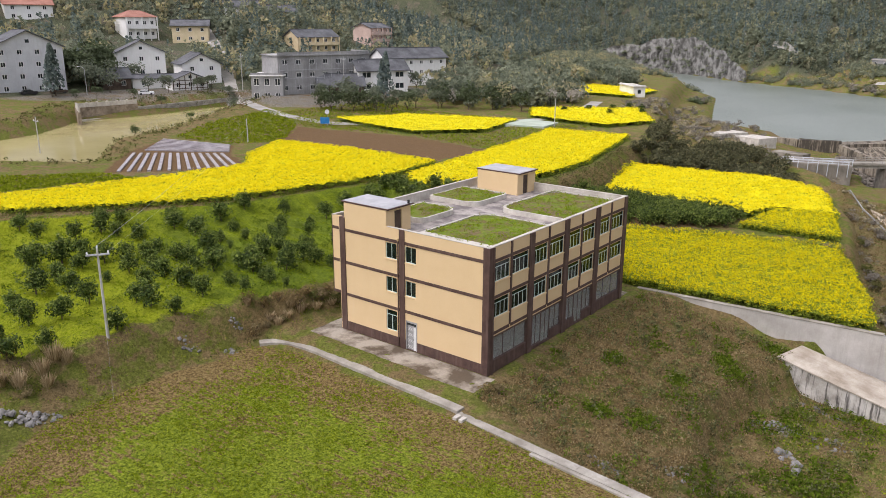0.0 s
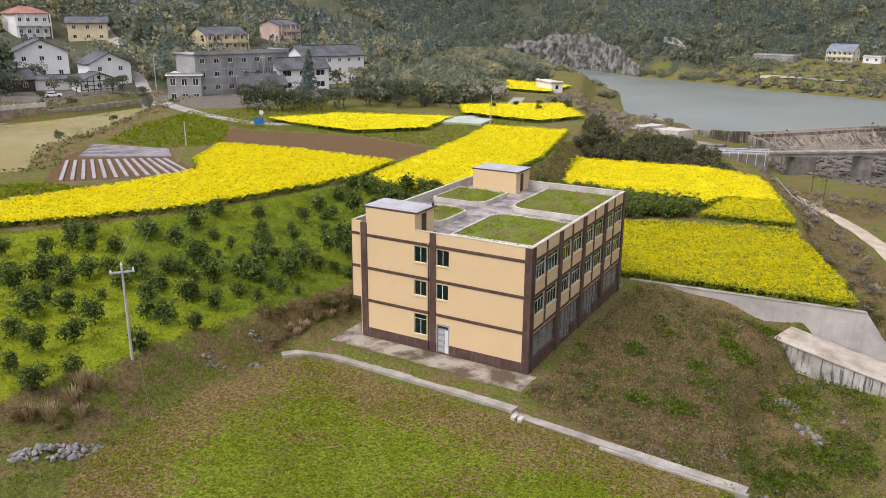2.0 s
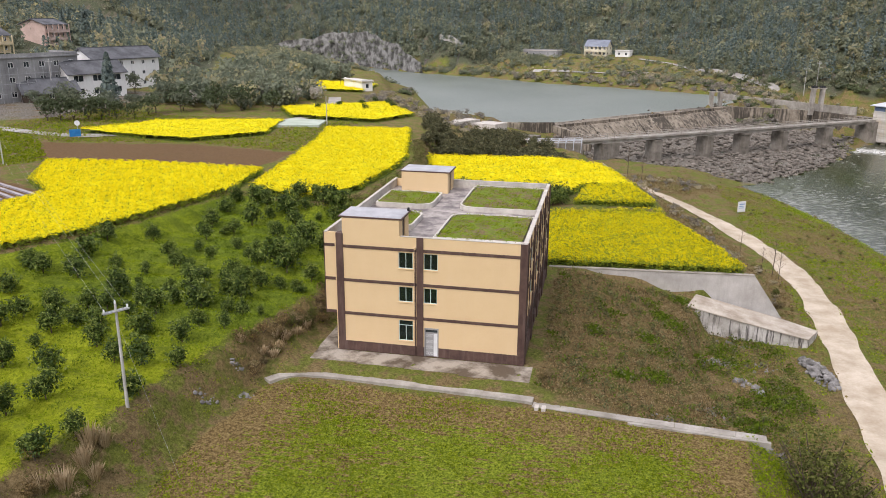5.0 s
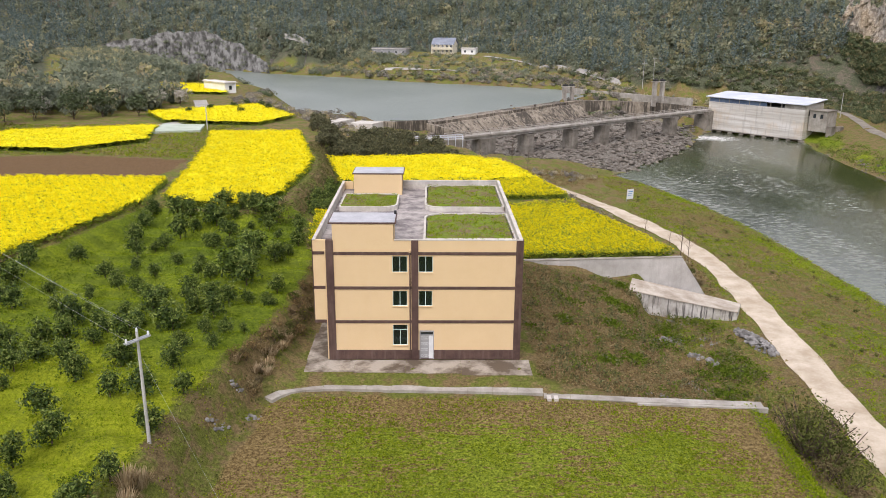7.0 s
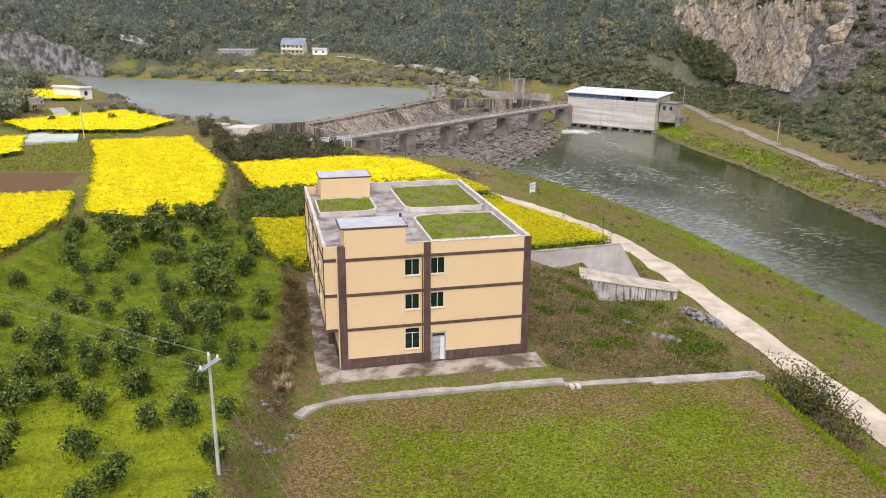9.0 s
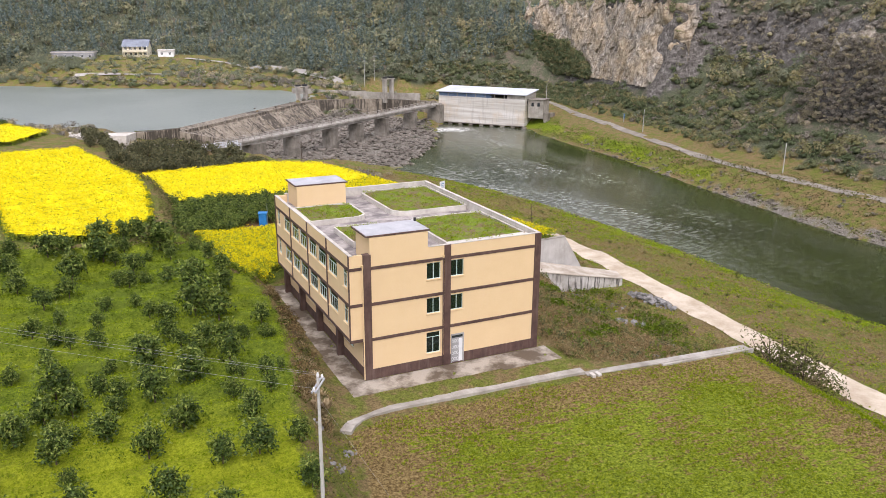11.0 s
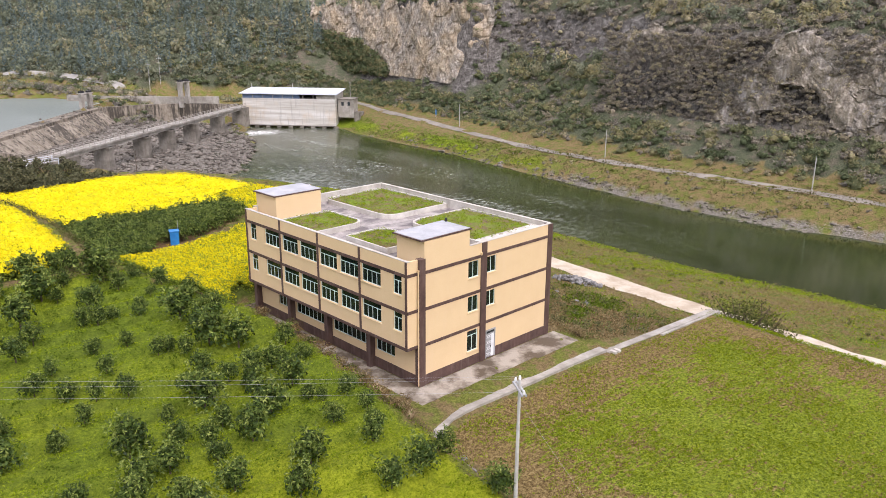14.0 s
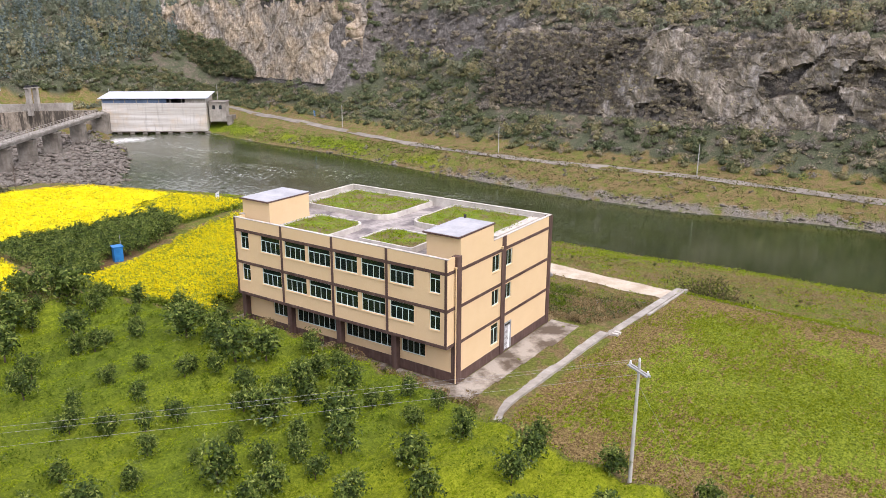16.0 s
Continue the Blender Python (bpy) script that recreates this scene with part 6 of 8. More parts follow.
for a, b in zip(left_wall, left_wall[1:]):
    part("low_wall", MB().beam((*a, -3.2), (*b, -3.2), 1.6, 4.0), WEIR, weir)
part("side_wall", MB().beam((8, 181, -4.2), (20, 170, -6), 1.2, 4.5), WEIR, weir)
for (x, y), high, twin in (((64.8, 251), 5.6, True), ((98.8, 242.5), 8.4, False)):
    tower = thing("sluice_tower", "concrete sluice gate frame with dark winches on top", "gate tower", "sluice towers", at=pose(x, y, -2.2, 0, 0, 20))
    part("pillar", MB().box(-2.4, -1.2, -0.8, 0.8, -1, high), CONCRETE, tower)
    part("pillar", MB().box(1.2, 2.4, -0.8, 0.8, -1, high), CONCRETE, tower)
    part("beam", MB().box(-2.9, 2.9, -0.9, 0.9, high, high + 0.35), CONCRETE, tower)
    for u in (-1.6, 1.6):
        part("winch", MB().box(u - 0.9, u + 0.9, -0.6, 0.6, high + 0.35, high + 1.0).tube((u, 0, high + 0.9), (u, 0, high + 1.6), 0.15, 0.15), BLACK, tower)
canal = thing("canal_wall", "pale curved concrete canal wall above the weir", "wall")
for a, b in zip([(70, 285), (80, 270), (92, 258), (99, 250)], [(80, 270), (92, 258), (99, 250), (112, 240)]):
    part("wall_panel", MB().beam((*a, -1.6), (*b, -1.6), 0.8, 3.6), CONCRETE, canal)
platform = thing("pump_platform", "white concrete platform with low walls at the reservoir", "platform")
part("platform_slab", MB().prism([(-37, 168), (-20, 162), (-14, 172), (-32, 179)], -2, 0.3), CURB, platform)
part("low_block", MB().prism([(-15, 164), (-8, 162), (-5, 168), (-12, 170)], -3, 0.1), CURB, platform)
part("low_block", MB().prism([(-3, 157), (5, 155), (6, 158.5), (-2, 160.5)], -4, -1.9), OLD_CONCRETE, platform)

bridge = thing("footbridge", "long narrow concrete bridge on wall piers with rails", "bridge")
P0, P1 = Vector((14, 150.5)), Vector((112.5, 223))
L = (P1 - P0).length
ang = math.degrees(math.atan2(P1.y - P0.y, P1.x - P0.x))
bridge.matrix_world = pose(P0.x, P0.y, 0, 0, 0, ang)
piers = [(Vector(p) - P0).dot((P1 - P0).normalized()) for p in ((38.5, 168), (53, 181), (66, 188), (79, 197.5), (94.5, 210))]
edges = [0, 12] + piers + [L]
for a, b in zip(edges, edges[1:]):
    part("deck_span", MB().box(a + 0.02, b - 0.02, -1.7, 1.7, -2.45, -1.95).box(a + 0.02, b - 0.02, -1.3, -0.8, -3.2, -2.45).box(a + 0.02, b - 0.02, 0.8, 1.3, -3.2, -2.45), CONCRETE, bridge)
for p in piers:
    part("pier", MB().prism([(p - 1.1, -2.3), (p + 1.1, -2.3), (p + 1.3, 2.3), (p - 1.3, 2.3)], -11, -3.2).box(p - 1.4, p + 1.4, -2.5, 2.5, -3.7, -3.2), OLD_CONCRETE, bridge)
part("abutment", MB().box(10.5, 16, -2.2, 2.2, -9, -3.2), OLD_CONCRETE, bridge)
part("abutment", MB().box(L - 4.5, L, -2.6, 2.6, -11, -2.46), OLD_CONCRETE, bridge)
for s in (-1.6, 1.6):
    for z in (-1.05, -1.5):
        part("rail", MB().box(0, L, s - 0.05, s + 0.05, z - 0.05, z + 0.05), CONCRETE, bridge)
    for k in range(int(L / 2.4)):
        part("rail_post", MB().box(k * 2.4, k * 2.4 + 0.12, s - 0.06, s + 0.06, -1.95, -1.0), CONCRETE, bridge)
for y, k0 in ((137.2, 0), (141.5, 1)):
    rail = thing("guard_rail", "pale blue metal guard rail at the bridge head", "railing", "bridge head rails", at=pose(4, y, -1.4, 0, 0, 19))
    for z in (0.45, 0.9):
        part("rail", MB().tube((0, 0, z), (15, 0, z), 0.07, 0.07, 6), BLUE_ROOF, rail)
    for k in range(8):
        part("post", MB().box(k * 2.1, k * 2.1 + 0.14, -0.07, 0.07, -2.5, 0.95), BLUE_ROOF, rail)
head = thing("bridge_head", "stained concrete approach slab of the footbridge", "slab")
part("slab", MB().prism([(3, 138.5), (18.5, 143.5), (16, 153), (1, 147)], -6, -1.5), OLD_CONCRETE, head)
curvy = thing("guard_rail", "long curving pale blue guard rail beside the road", "railing", "bridge head rails")
cr = [(8.5, 133), (14, 127), (19, 121), (24, 114), (28, 106), (31, 100), (34, 93)]
for a, b in zip(cr, cr[1:]):
    za, zb = ground_at(*a), ground_at(*b)
    part("rail", MB().beam((*a, za + 0.6), (*b, zb + 0.6), 0.08, 0.26), STEEL, curvy)
    part("post", MB().box(a[0] - 0.07, a[0] + 0.07, a[1] - 0.07, a[1] + 0.07, za - 0.3, za + 0.75), BLUE_ROOF, curvy)

def banded_material():
    """Whitish render cast in long lifts, with rusty and grey runs."""
    m = Mat("banded_render")
    lift = m.noise(0.5, 4, 0.6, stretch=(0.08, 0.08, 1.6))
    col = m.ramp(lift, [(0.38, (0.4, 0.375, 0.33)), (0.5, (0.5, 0.48, 0.435)), (0.62, (0.6, 0.585, 0.55))])
    col = m.mix(m.ramp(m.noise(0.14, 4, 0.65), [(0.5, 0.0), (0.66, 0.55)]), col, (0.52, 0.42, 0.3))
    runs = m.ramp(m.noise(0.7, 5, 0.7, stretch=(1.5, 1.5, 0.15)), [(0.53, 0.0), (0.68, 0.4)])
    grain = m.noise(3, 4, 0.7)
    return m.out(m.mix(runs, col, (0.25, 0.235, 0.21)), 0.93, grain, 0.3, 0.03, 0.2)


ph = thing("powerhouse", "pale concrete powerhouse with a blue-white sheet roof over the river", "powerhouse", at=pose(112.3, 222.5, 0, 0, 0, -50.5))
LEN, DEP = 36.0, 13.0
shell = MB()
shell.wall("y", 0.0, 0.5, 0, LEN, -9.0, 1.0)
shell.wall("x", 0.0, 0.5, 0.5, DEP, -9.0, 2.6)
shell.wall("x", LEN, -0.5, 0.5, DEP, -9.0, 2.6, [(3, 5, -1.2, 1.0), (7, 9, -1.2, 1.0)])
shell.wall("y", DEP, 0.4, 0, LEN, -9, 3.4)
part("wall", shell, banded_material(), ph)
part("footing", MB().box(-0.2, LEN + 0.2, -0.3, 0.5, -9.25, -9.0), OLD_CONCRETE, ph)
for k in range(9):
    part("footing_pier", MB().box(k * 4.4, k * 4.4 + 1.6, -0.2, 0.8, -12, -9.25), OLD_CONCRETE, ph)
part("inner_core", MB().box(2, LEN - 2, 1.5, DEP - 1, -9, 1.2), BLACK, ph)
for k in range(10):
    part("roof_post", MB().box(k * 3.92, k * 3.92 + 0.3, 0.05, 0.35, 1.0, 2.7), CONCRETE, ph)
part("upper_panel", MB().box(0.3, LEN * 0.62, 0.12, 0.2, 1.02, 2.3), mottled("blue_grey_panel", (0.1, 0.15, 0.24), (0.18, 0.24, 0.34), 0.3, 4, 0.7), ph, "blue-grey clerestory panel")
part("upper_panel", MB().box(LEN * 0.8, LEN - 0.1, 0.06, 0.2, 1.02, 2.4), CONCRETE, ph)
part("roof", MB().prism([(-1, -0.9), (LEN + 1, -0.9), (LEN + 1, DEP + 0.6), (-1, DEP + 0.6)], [2.6, 2.6, 3.7, 3.7], [2.85, 2.85, 3.95, 3.95]), BLUE_ROOF, ph, "pale blue-white sheet roof")
annex = thing("powerhouse_annex", "small concrete annex with two windows beside the powerhouse", "building", at=ph.matrix_world @ pose(LEN + 0.55, 2.5, 0))
part("wall", MB().wall("y", 0, 0.3, 0, 6, -6, 0.8, [(1.2, 2.2, -1.6, -0.2), (3.6, 4.6, -1.6, -0.2)]).wall("x", 6, -0.3, 0.3, 7, -6, 0.8), CONCRETE, annex)
part("roof", MB().box(-0.1, 6.3, -0.3, 7, 0.8, 1.05), OLD_CONCRETE, annex)
part("pane", MB().box(1.2, 2.2, 0.15, 0.2, -1.6, -0.2), DARK_GLASS, annex)
part("pane", MB().box(3.6, 4.6, 0.15, 0.2, -1.6, -0.2), DARK_GLASS, annex)
for y in (-1, 5):
    part("side_stair", MB().box(6.2, 8, y + 1, y + 4, -8, -4 - y * 0.1), OLD_CONCRETE, annex)


# ---- village ----
def village_house(p, q, depth, eave, rise, walls, roof, label, cols, floors, style="side", porch=False, sink=1.5, win=(1.3, 1.4), base=None, name="village_house"):
    """A house whose front runs from p to q; style: ridge along the front (side), gable to the front, hipped or flat."""
    p, q = Vector(p), Vector(q)
    w = (q - p).length
    ang = math.degrees(math.atan2(q.y - p.y, q.x - p.x))
    mid = (p + q) / 2
    z = base if base is not None else min(ground_at(*p), ground_at(*q), ground_at(*mid))
    h = thing(name, label, "house", at=pose(p.x, p.y, z, 0, 0, ang))
    holes, side = [], []
    step = w / cols
    fh = eave / floors
    for f in range(floors):
        for c in range(cols):
            u = step * (c + 0.5)
            z0 = f * fh + fh * 0.34
            holes.append((u - win[0] / 2, u + win[0] / 2, z0, z0 + min(win[1], fh * 0.5)))
        for c in range(max(1, int(depth / 4.5))):
            u = depth / max(1, int(depth / 4.5)) * (c + 0.5)
            side.append((u - 0.55, u + 0.55, f * fh + fh * 0.36, f * fh + fh * 0.36 + min(1.3, fh * 0.45)))
    wl_ = MB()
    wl_.wall("y", 0, 0.25, 0, w, -sink, eave, holes)
    wl_.wall("x", w, -0.25, 0.25, depth - 0.25, -sink, eave, side)
    wl_.wall("x", 0, 0.25, 0.25, depth - 0.25, -sink, eave)
    wl_.wall("y", depth, -0.25, 0, w, -sink, eave)
    o = 0.7
    rf = MB()
    t = 0.22
    if style == "side":
        for x in (0, w):
            wl_.v += [(x, 0, eave), (x, depth, eave), (x, depth / 2, eave + rise)]
            wl_.f.append(tuple(range(len(wl_.v) - 3, len(wl_.v))))
        drop = rise * o / (depth / 2)
        for y0, y1 in ((-o, depth / 2), (depth + o, depth / 2)):
            za, zb = eave - drop + 0.06, eave + rise + 0.06
            rf.v += [(-o, y0, za), (w + o, y0, za), (w + o, y1, zb), (-o, y1, zb), (-o, y0, za + t), (w + o, y0, za + t), (w + o, y1, zb + t), (-o, y1, zb + t)]
            m = len(rf.v) - 8
            rf.f += [tuple(m + i for i in s) for s in ((3, 2, 1, 0), (4, 5, 6, 7), (0, 1, 5, 4), (1, 2, 6, 5), (2, 3, 7, 6), (3, 0, 4, 7))]
        part("ridge_cap", MB().beam((-o, depth / 2, eave + rise + 0.3), (w + o, depth / 2, eave + rise + 0.3), 0.45, 0.25), roof, h)
    elif style == "front":
        for y in (0, depth):
            wl_.v += [(0, y, eave), (w, y, eave), (w / 2, y, eave + rise)]
            wl_.f.append(tuple(range(len(wl_.v) - 3, len(wl_.v))))
        drop = rise * o / (w / 2)
        for x0, x1 in ((-o, w / 2), (w + o, w / 2)):
            za, zb = eave - drop + 0.06, eave + rise + 0.06
            rf.v += [(x0, -o, za), (x0, depth + o, za), (x1, depth + o, zb), (x1, -o, zb), (x0, -o, za + t), (x0, depth + o, za + t), (x1, depth + o, zb + t), (x1, -o, zb + t)]
            m = len(rf.v) - 8
            rf.f += [tuple(m + i for i in s) for s in ((3, 2, 1, 0), (4, 5, 6, 7), (0, 1, 5, 4), (1, 2, 6, 5), (2, 3, 7, 6), (3, 0, 4, 7))]
        part("ridge_cap", MB().beam((w / 2, -o, eave + rise + 0.3), (w / 2, depth + o, eave + rise + 0.3), 0.45, 0.25), roof, h)
        part("attic_window", MB().box(w / 2 - 0.5, w / 2 + 0.5, -0.03, 0.05, eave + rise * 0.25, eave + rise * 0.25 + 0.9), DARK_GLASS, h)
    elif style == "hip":
        m = len(rf.v)
        ze = eave + 0.02
        c0, c1 = (w * 0.3, depth / 2, eave + rise), (w * 0.7, depth / 2, eave + rise)
        rf.v += [(-o, -o, ze), (w + o, -o, ze), (w + o, depth + o, ze), (-o, depth + o, ze), c0, c1, (-o, -o, ze + t), (w + o, -o, ze + t), (w + o, depth + o, ze + t), (-o, depth + o, ze + t)]
        rf.f += [tuple(m + i for i in s) for s in ((3, 2, 1, 0), (0, 1, 7, 6), (1, 2, 8, 7), (2, 3, 9, 8), (3, 0, 6, 9), (6, 7, 5, 4), (7, 8, 5), (8, 9, 4, 5), (9, 6, 4))]
    else:
        rf.box(-0.4, w + 0.4, -0.4, depth + 0.4, eave, eave + 0.35)
        part("parapet", MB().wall("y", 0, 0.2, 0, w, eave + 0.35, eave + 0.35 + rise).wall("x", w, -0.2, 0.2, depth, eave + 0.35, eave + 0.35 + rise), walls, h)
    part("wall", wl_, walls, h)
    part("roof", rf, roof, h)
    for a, b, c, e in holes:
        wn_ = new("window")
        wn_.parent = h
        part("window_frame", MB().box(a, a + 0.1, 0.05, 0.15, c, e).box(b - 0.1, b, 0.05, 0.15, c, e).box(a + 0.1, b - 0.1, 0.05, 0.15, e - 0.1, e).box(a + 0.1, b - 0.1, 0.05, 0.15, c, c + 0.1).box((a + b) / 2 - 0.05, (a + b) / 2 + 0.05, 0.05, 0.15, c + 0.1, e - 0.1), WHITE, wn_)
        part("pane", MB().box(a + 0.05, b - 0.05, 0.12, 0.2, c + 0.05, e - 0.05), DARK_GLASS, wn_)
    for a, b, c, e in side:
        part("side_pane", MB().box(w - 0.2, w - 0.12, a, b, c, e), DARK_GLASS, h)
    if porch:
        for f in range(1, floors):
            part("balcony", MB().box(0, w, -1.6, 0, f * fh - 0.15, f * fh).box(0, w, -1.6, -1.5, f * fh, f * fh + 0.9), walls, h)
        for c in range(cols + 1):
            part("porch_column", MB().box(c * step - 0.15, c * step + 0.15, -1.6, -1.3, -sink, eave), walls, h)
    return h


village_house((-178, 44), (-175, 62), 12, 13.2, 4.2, mottled("pale_grey_wall", (0.5, 0.51, 0.54), (0.64, 0.65, 0.67), 0.15, 3, 0.9, 0.1, 0.01, stain=(0.42, 0.42, 0.44)), TILE_GREY, "tall grey house with white window surrounds and pink gable", 4, 4, "front", base=9)
village_house((-180, 32), (-178.6, 42.5), 12, 12, 3, PINK_WALL, TILE_GREY, "pink-brown house with balconies beside the car park", 3, 4, "flat", True, base=9)
village_house((-230.3, 115), (-228.5, 126.5), 11, 8, 2.6, WHITE, TILE_RED, "cream villa with a red hipped roof and balconies", 4, 2, "hip", True)
village_house((-222, 129), (-213.5, 139.5), 11, 6.6, 2.0, PALE_YELLOW, TILE_GREY, "yellow house with a dark tiled roof", 3, 2, "side")
village_house((-184, 83.5), (-177.5, 96.5), 11, 8.2, 3.4, WHITE, TILE_GREY, "white gabled house with dark tiled roof", 3, 2, "front")
village_house((-172.5, 71.5), (-170.5, 79.5), 7, 3.6, 2.4, DARK_WOOD, TILE_GREY, "low timber house with dark tiled roof", 2, 1, "side")
village_house((-171, 80.3), (-165, 92), 4, 3.2, 0.8, WHITE, TILE_GREY, "low white shed wing with sloping roof", 2, 1, "side")
village_house((-165.5, 94.5), (-161.5, 106), 11, 6.6, 3.0, WHITE, TILE_GREY, "white gable house with grey tiles", 2, 2, "front")
timber = village_house((-161, 87.5), (-159, 99), 5, 3.0, 2.2, WHITE, TILE_GREY, "half-timbered white gable house", 3, 1, "front")
for u in (0.3, 2.2, 4.1, 6.0, 7.9, 9.8, 11.4):
    part("timber", MB().box(u - 0.12, u + 0.12, -0.08, -0.003, 0, 3.0 + 2.2 * (1 - abs(u - 5.8) / 5.8) - 0.2), DARK_WOOD, timber)
for zt in (0.6, 1.8, 3.0):
    part("timber", MB().box(0.2, 11.5, -0.1, -0.083, zt - 0.1, zt + 0.1), DARK_WOOD, timber)
grey_b = village_house((-136, 108), (-127, 139), 12, 11.6, 0.8, GREY_RENDER, GREY_RENDER, "unfinished grey concrete block with bare window holes", 7, 3, "flat", False, win=(1.7, 1.5))
wing = village_house((-141, 101.5), (-133.5, 107.5), 14, 8.6, 0.6, GREY_RENDER, WHITE, "grey concrete wing with white eaves and glass upper floor", 3, 2, "flat", win=(1.6, 2.2))
for u in range(14):
    part("scaffold_pole", MB().tube((u * 2.5, -1.2, -1), (u * 2.5, -1.2, 9.5), 0.06, 0.06, 5), STEEL, grey_b)
for zt in (2.5, 5, 7.5):
    part("scaffold_rail", MB().tube((0, -1.2, zt), (33, -1.2, zt), 0.06, 0.06, 5), STEEL, grey_b)
village_house((-185.4, 160.5), (-181.5, 178), 11, 6.0, 2.6, PALE_YELLOW, TILE_GREY, "yellow timber-fronted house with wide tiled roof", 5, 2, "side", True)
village_house((-186, 202.5), (-185.6, 214), 11, 8.4, 1.8, PINK_WALL, TILE_GREY, "pale pink three-storey house with dark roof", 4, 3, "side", True)
village_house((-130, 150), (-122.2, 173.5), 11, 9.6, 3.0, WHITE, TILE_GREY, "long white three-storey house with dark roof", 6, 3, "side", win=(1.2, 1.2))
village_house((-125, 131.5), (-117.5, 147), 9, 7.2, 3.0, WHITE, TILE_GREY, "white two-storey annex with large shop windows", 3, 2, "side", win=(3.0, 1.9))
village_house((-130, 119), (-122, 131), 8, 2.8, 3.2, DARK_WOOD, TILE_GREY, "old dark timber house with sagging tiled roof", 3, 1, "side")
village_house((-268, 88), (-263, 104), 11, 6, 3, WHITE, TILE_RED, "white house with red roof high on the hillside", 3, 2, "side")
village_house((-240, 168), (-232, 180), 9, 4.5, 2.5, WHITE, TILE_GREY, "small grey-roofed house among hillside trees", 3, 1, "side")
village_house((-225, 180), (-219, 190), 8, 4.5, 2.5, YELLOW_WALL, TILE_GREY, "small house half hidden in trees", 2, 1, "side")
village_house((10, 404.7), (22, 401), 10, 5.6, 3.2, PALE_CREAM, TILE_SLATE, "cream two-storey house across the reservoir", 5, 2, "side", True)
village_house((27, 400), (35, 398), 7, 3.2, 0.4, WHITE, CURB, "low white outbuilding beside the lakeside house", 2, 1, "flat")
village_house((-25, 398), (-5, 394), 9, 3.6, 0.5, GREY_RENDER, CURB, "low grey building with rubble walls above the reservoir", 5, 1, "flat")
shed = village_house((-67, 200), (-57.5, 190.5), 4, 3.2, 0.3, WHITE, CURB, "small pale shed in the rapeseed", 1, 1, "flat", win=(0.5, 0.5), name="shed")

# pond wall, street lamp, vehicles
OLD_STONE = mottled("brown_stone_wall", (0.17, 0.135, 0.1), (0.4, 0.33, 0.26), 0.7, 3, 0.95, 0.6, 0.08)
pw = thing("pond_wall", "stone retaining wall with pale balustrade along the pond", "wall")
line = [(-139.5, 46.5), (-149, 50.8), (-147.3, 67), (-148.8, 83), (-150.2, 102), (-140, 102.6)]
for n, (a, b) in enumerate(zip(line, line[1:])):
    zt = 7.4 if n < 2 else 6.5
    part("wall_panel", MB().beam((*a, zt / 2 + 1.5), (*b, zt / 2 + 1.5), 0.8, zt - 3.0), OLD_STONE if n < 2 else STONE, pw)
    if n < 2:
        part("parapet", MB().beam((*a, zt + 0.55), (*b, zt + 0.55), 0.3, 1.1), CURB, pw)
        k = int((Vector(b) - Vector(a)).length / 2.5)
        for i in range(k):
            c = Vector(a).lerp(Vector(b), i / k)
            part("parapet_post", MB().box(c.x - 0.22, c.x + 0.22, c.y - 0.22, c.y + 0.22, zt - 0.1, zt + 1.3), CURB, pw)
quay = thing("pond_edge", "low pale concrete edge at the pond's waterline", "edge")
part("edge_strip", MB().beam((-148.0, 50.6, 4.15), (-145.9, 67, 4.15), 0.7, 0.5), CURB, quay)
lamp = thing("street_lamp", "grey street lamp with a curved arm", "street lamp", at=pose(-166, 63, ground_at(-166, 63), 0, 0, 200))
part("post", MB().tube((0, 0, -0.3), (0, 0, 7), 0.12, 0.07, 8).tube((0, 0, 7), (0.7, 0, 7.7), 0.06, 0.05, 6).tube((0.7, 0, 7.7), (1.8, 0, 7.8), 0.05, 0.05, 6), STEEL, lamp)
part("lamp_head", MB().box(1.6, 2.4, -0.15, 0.15, 7.7, 7.85), SIGN_WHITE, lamp)


def car(x, y, turn, paint, label):
    c = thing("car", label, "car", "parked cars", at=pose(x, y, ground_at(x, y), 0, 0, turn))
    part("body", MB().prism([(-2.2, -0.85), (2.2, -0.85), (2.2, 0.85), (-2.2, 0.85)], 0.35, 0.95).prism([(-1.7, -0.78), (1.1, -0.78), (1.1, 0.78), (-1.7, 0.78)], 0.95, 1.02), paint, c)
    part("cabin", MB().prism([(-1.6, -0.74), (0.9, -0.74), (0.9, 0.74), (-1.6, 0.74)], 1.02, 1.3), DARK_GLASS, c)
    part("roof", MB().box(-1.4, 0.5, -0.68, 0.68, 1.3, 1.5), paint, c)
    for u in (-1.4, 1.4):
        for s in (-0.8, 0.8):
            part("wheel", MB().tube((u, s - 0.1, 0.33), (u, s + 0.1, 0.33), 0.33, 0.33, 10), BLACK, c)
    return c


car(-173, 50, 80, BLACK, "black car parked in front of the grey house")
car(-172, 58, 80, DARK_WOOD, "dark car parked beside the tall house")
car(-157, 76, 60, SIGN_WHITE, "white car on the pond-side road")


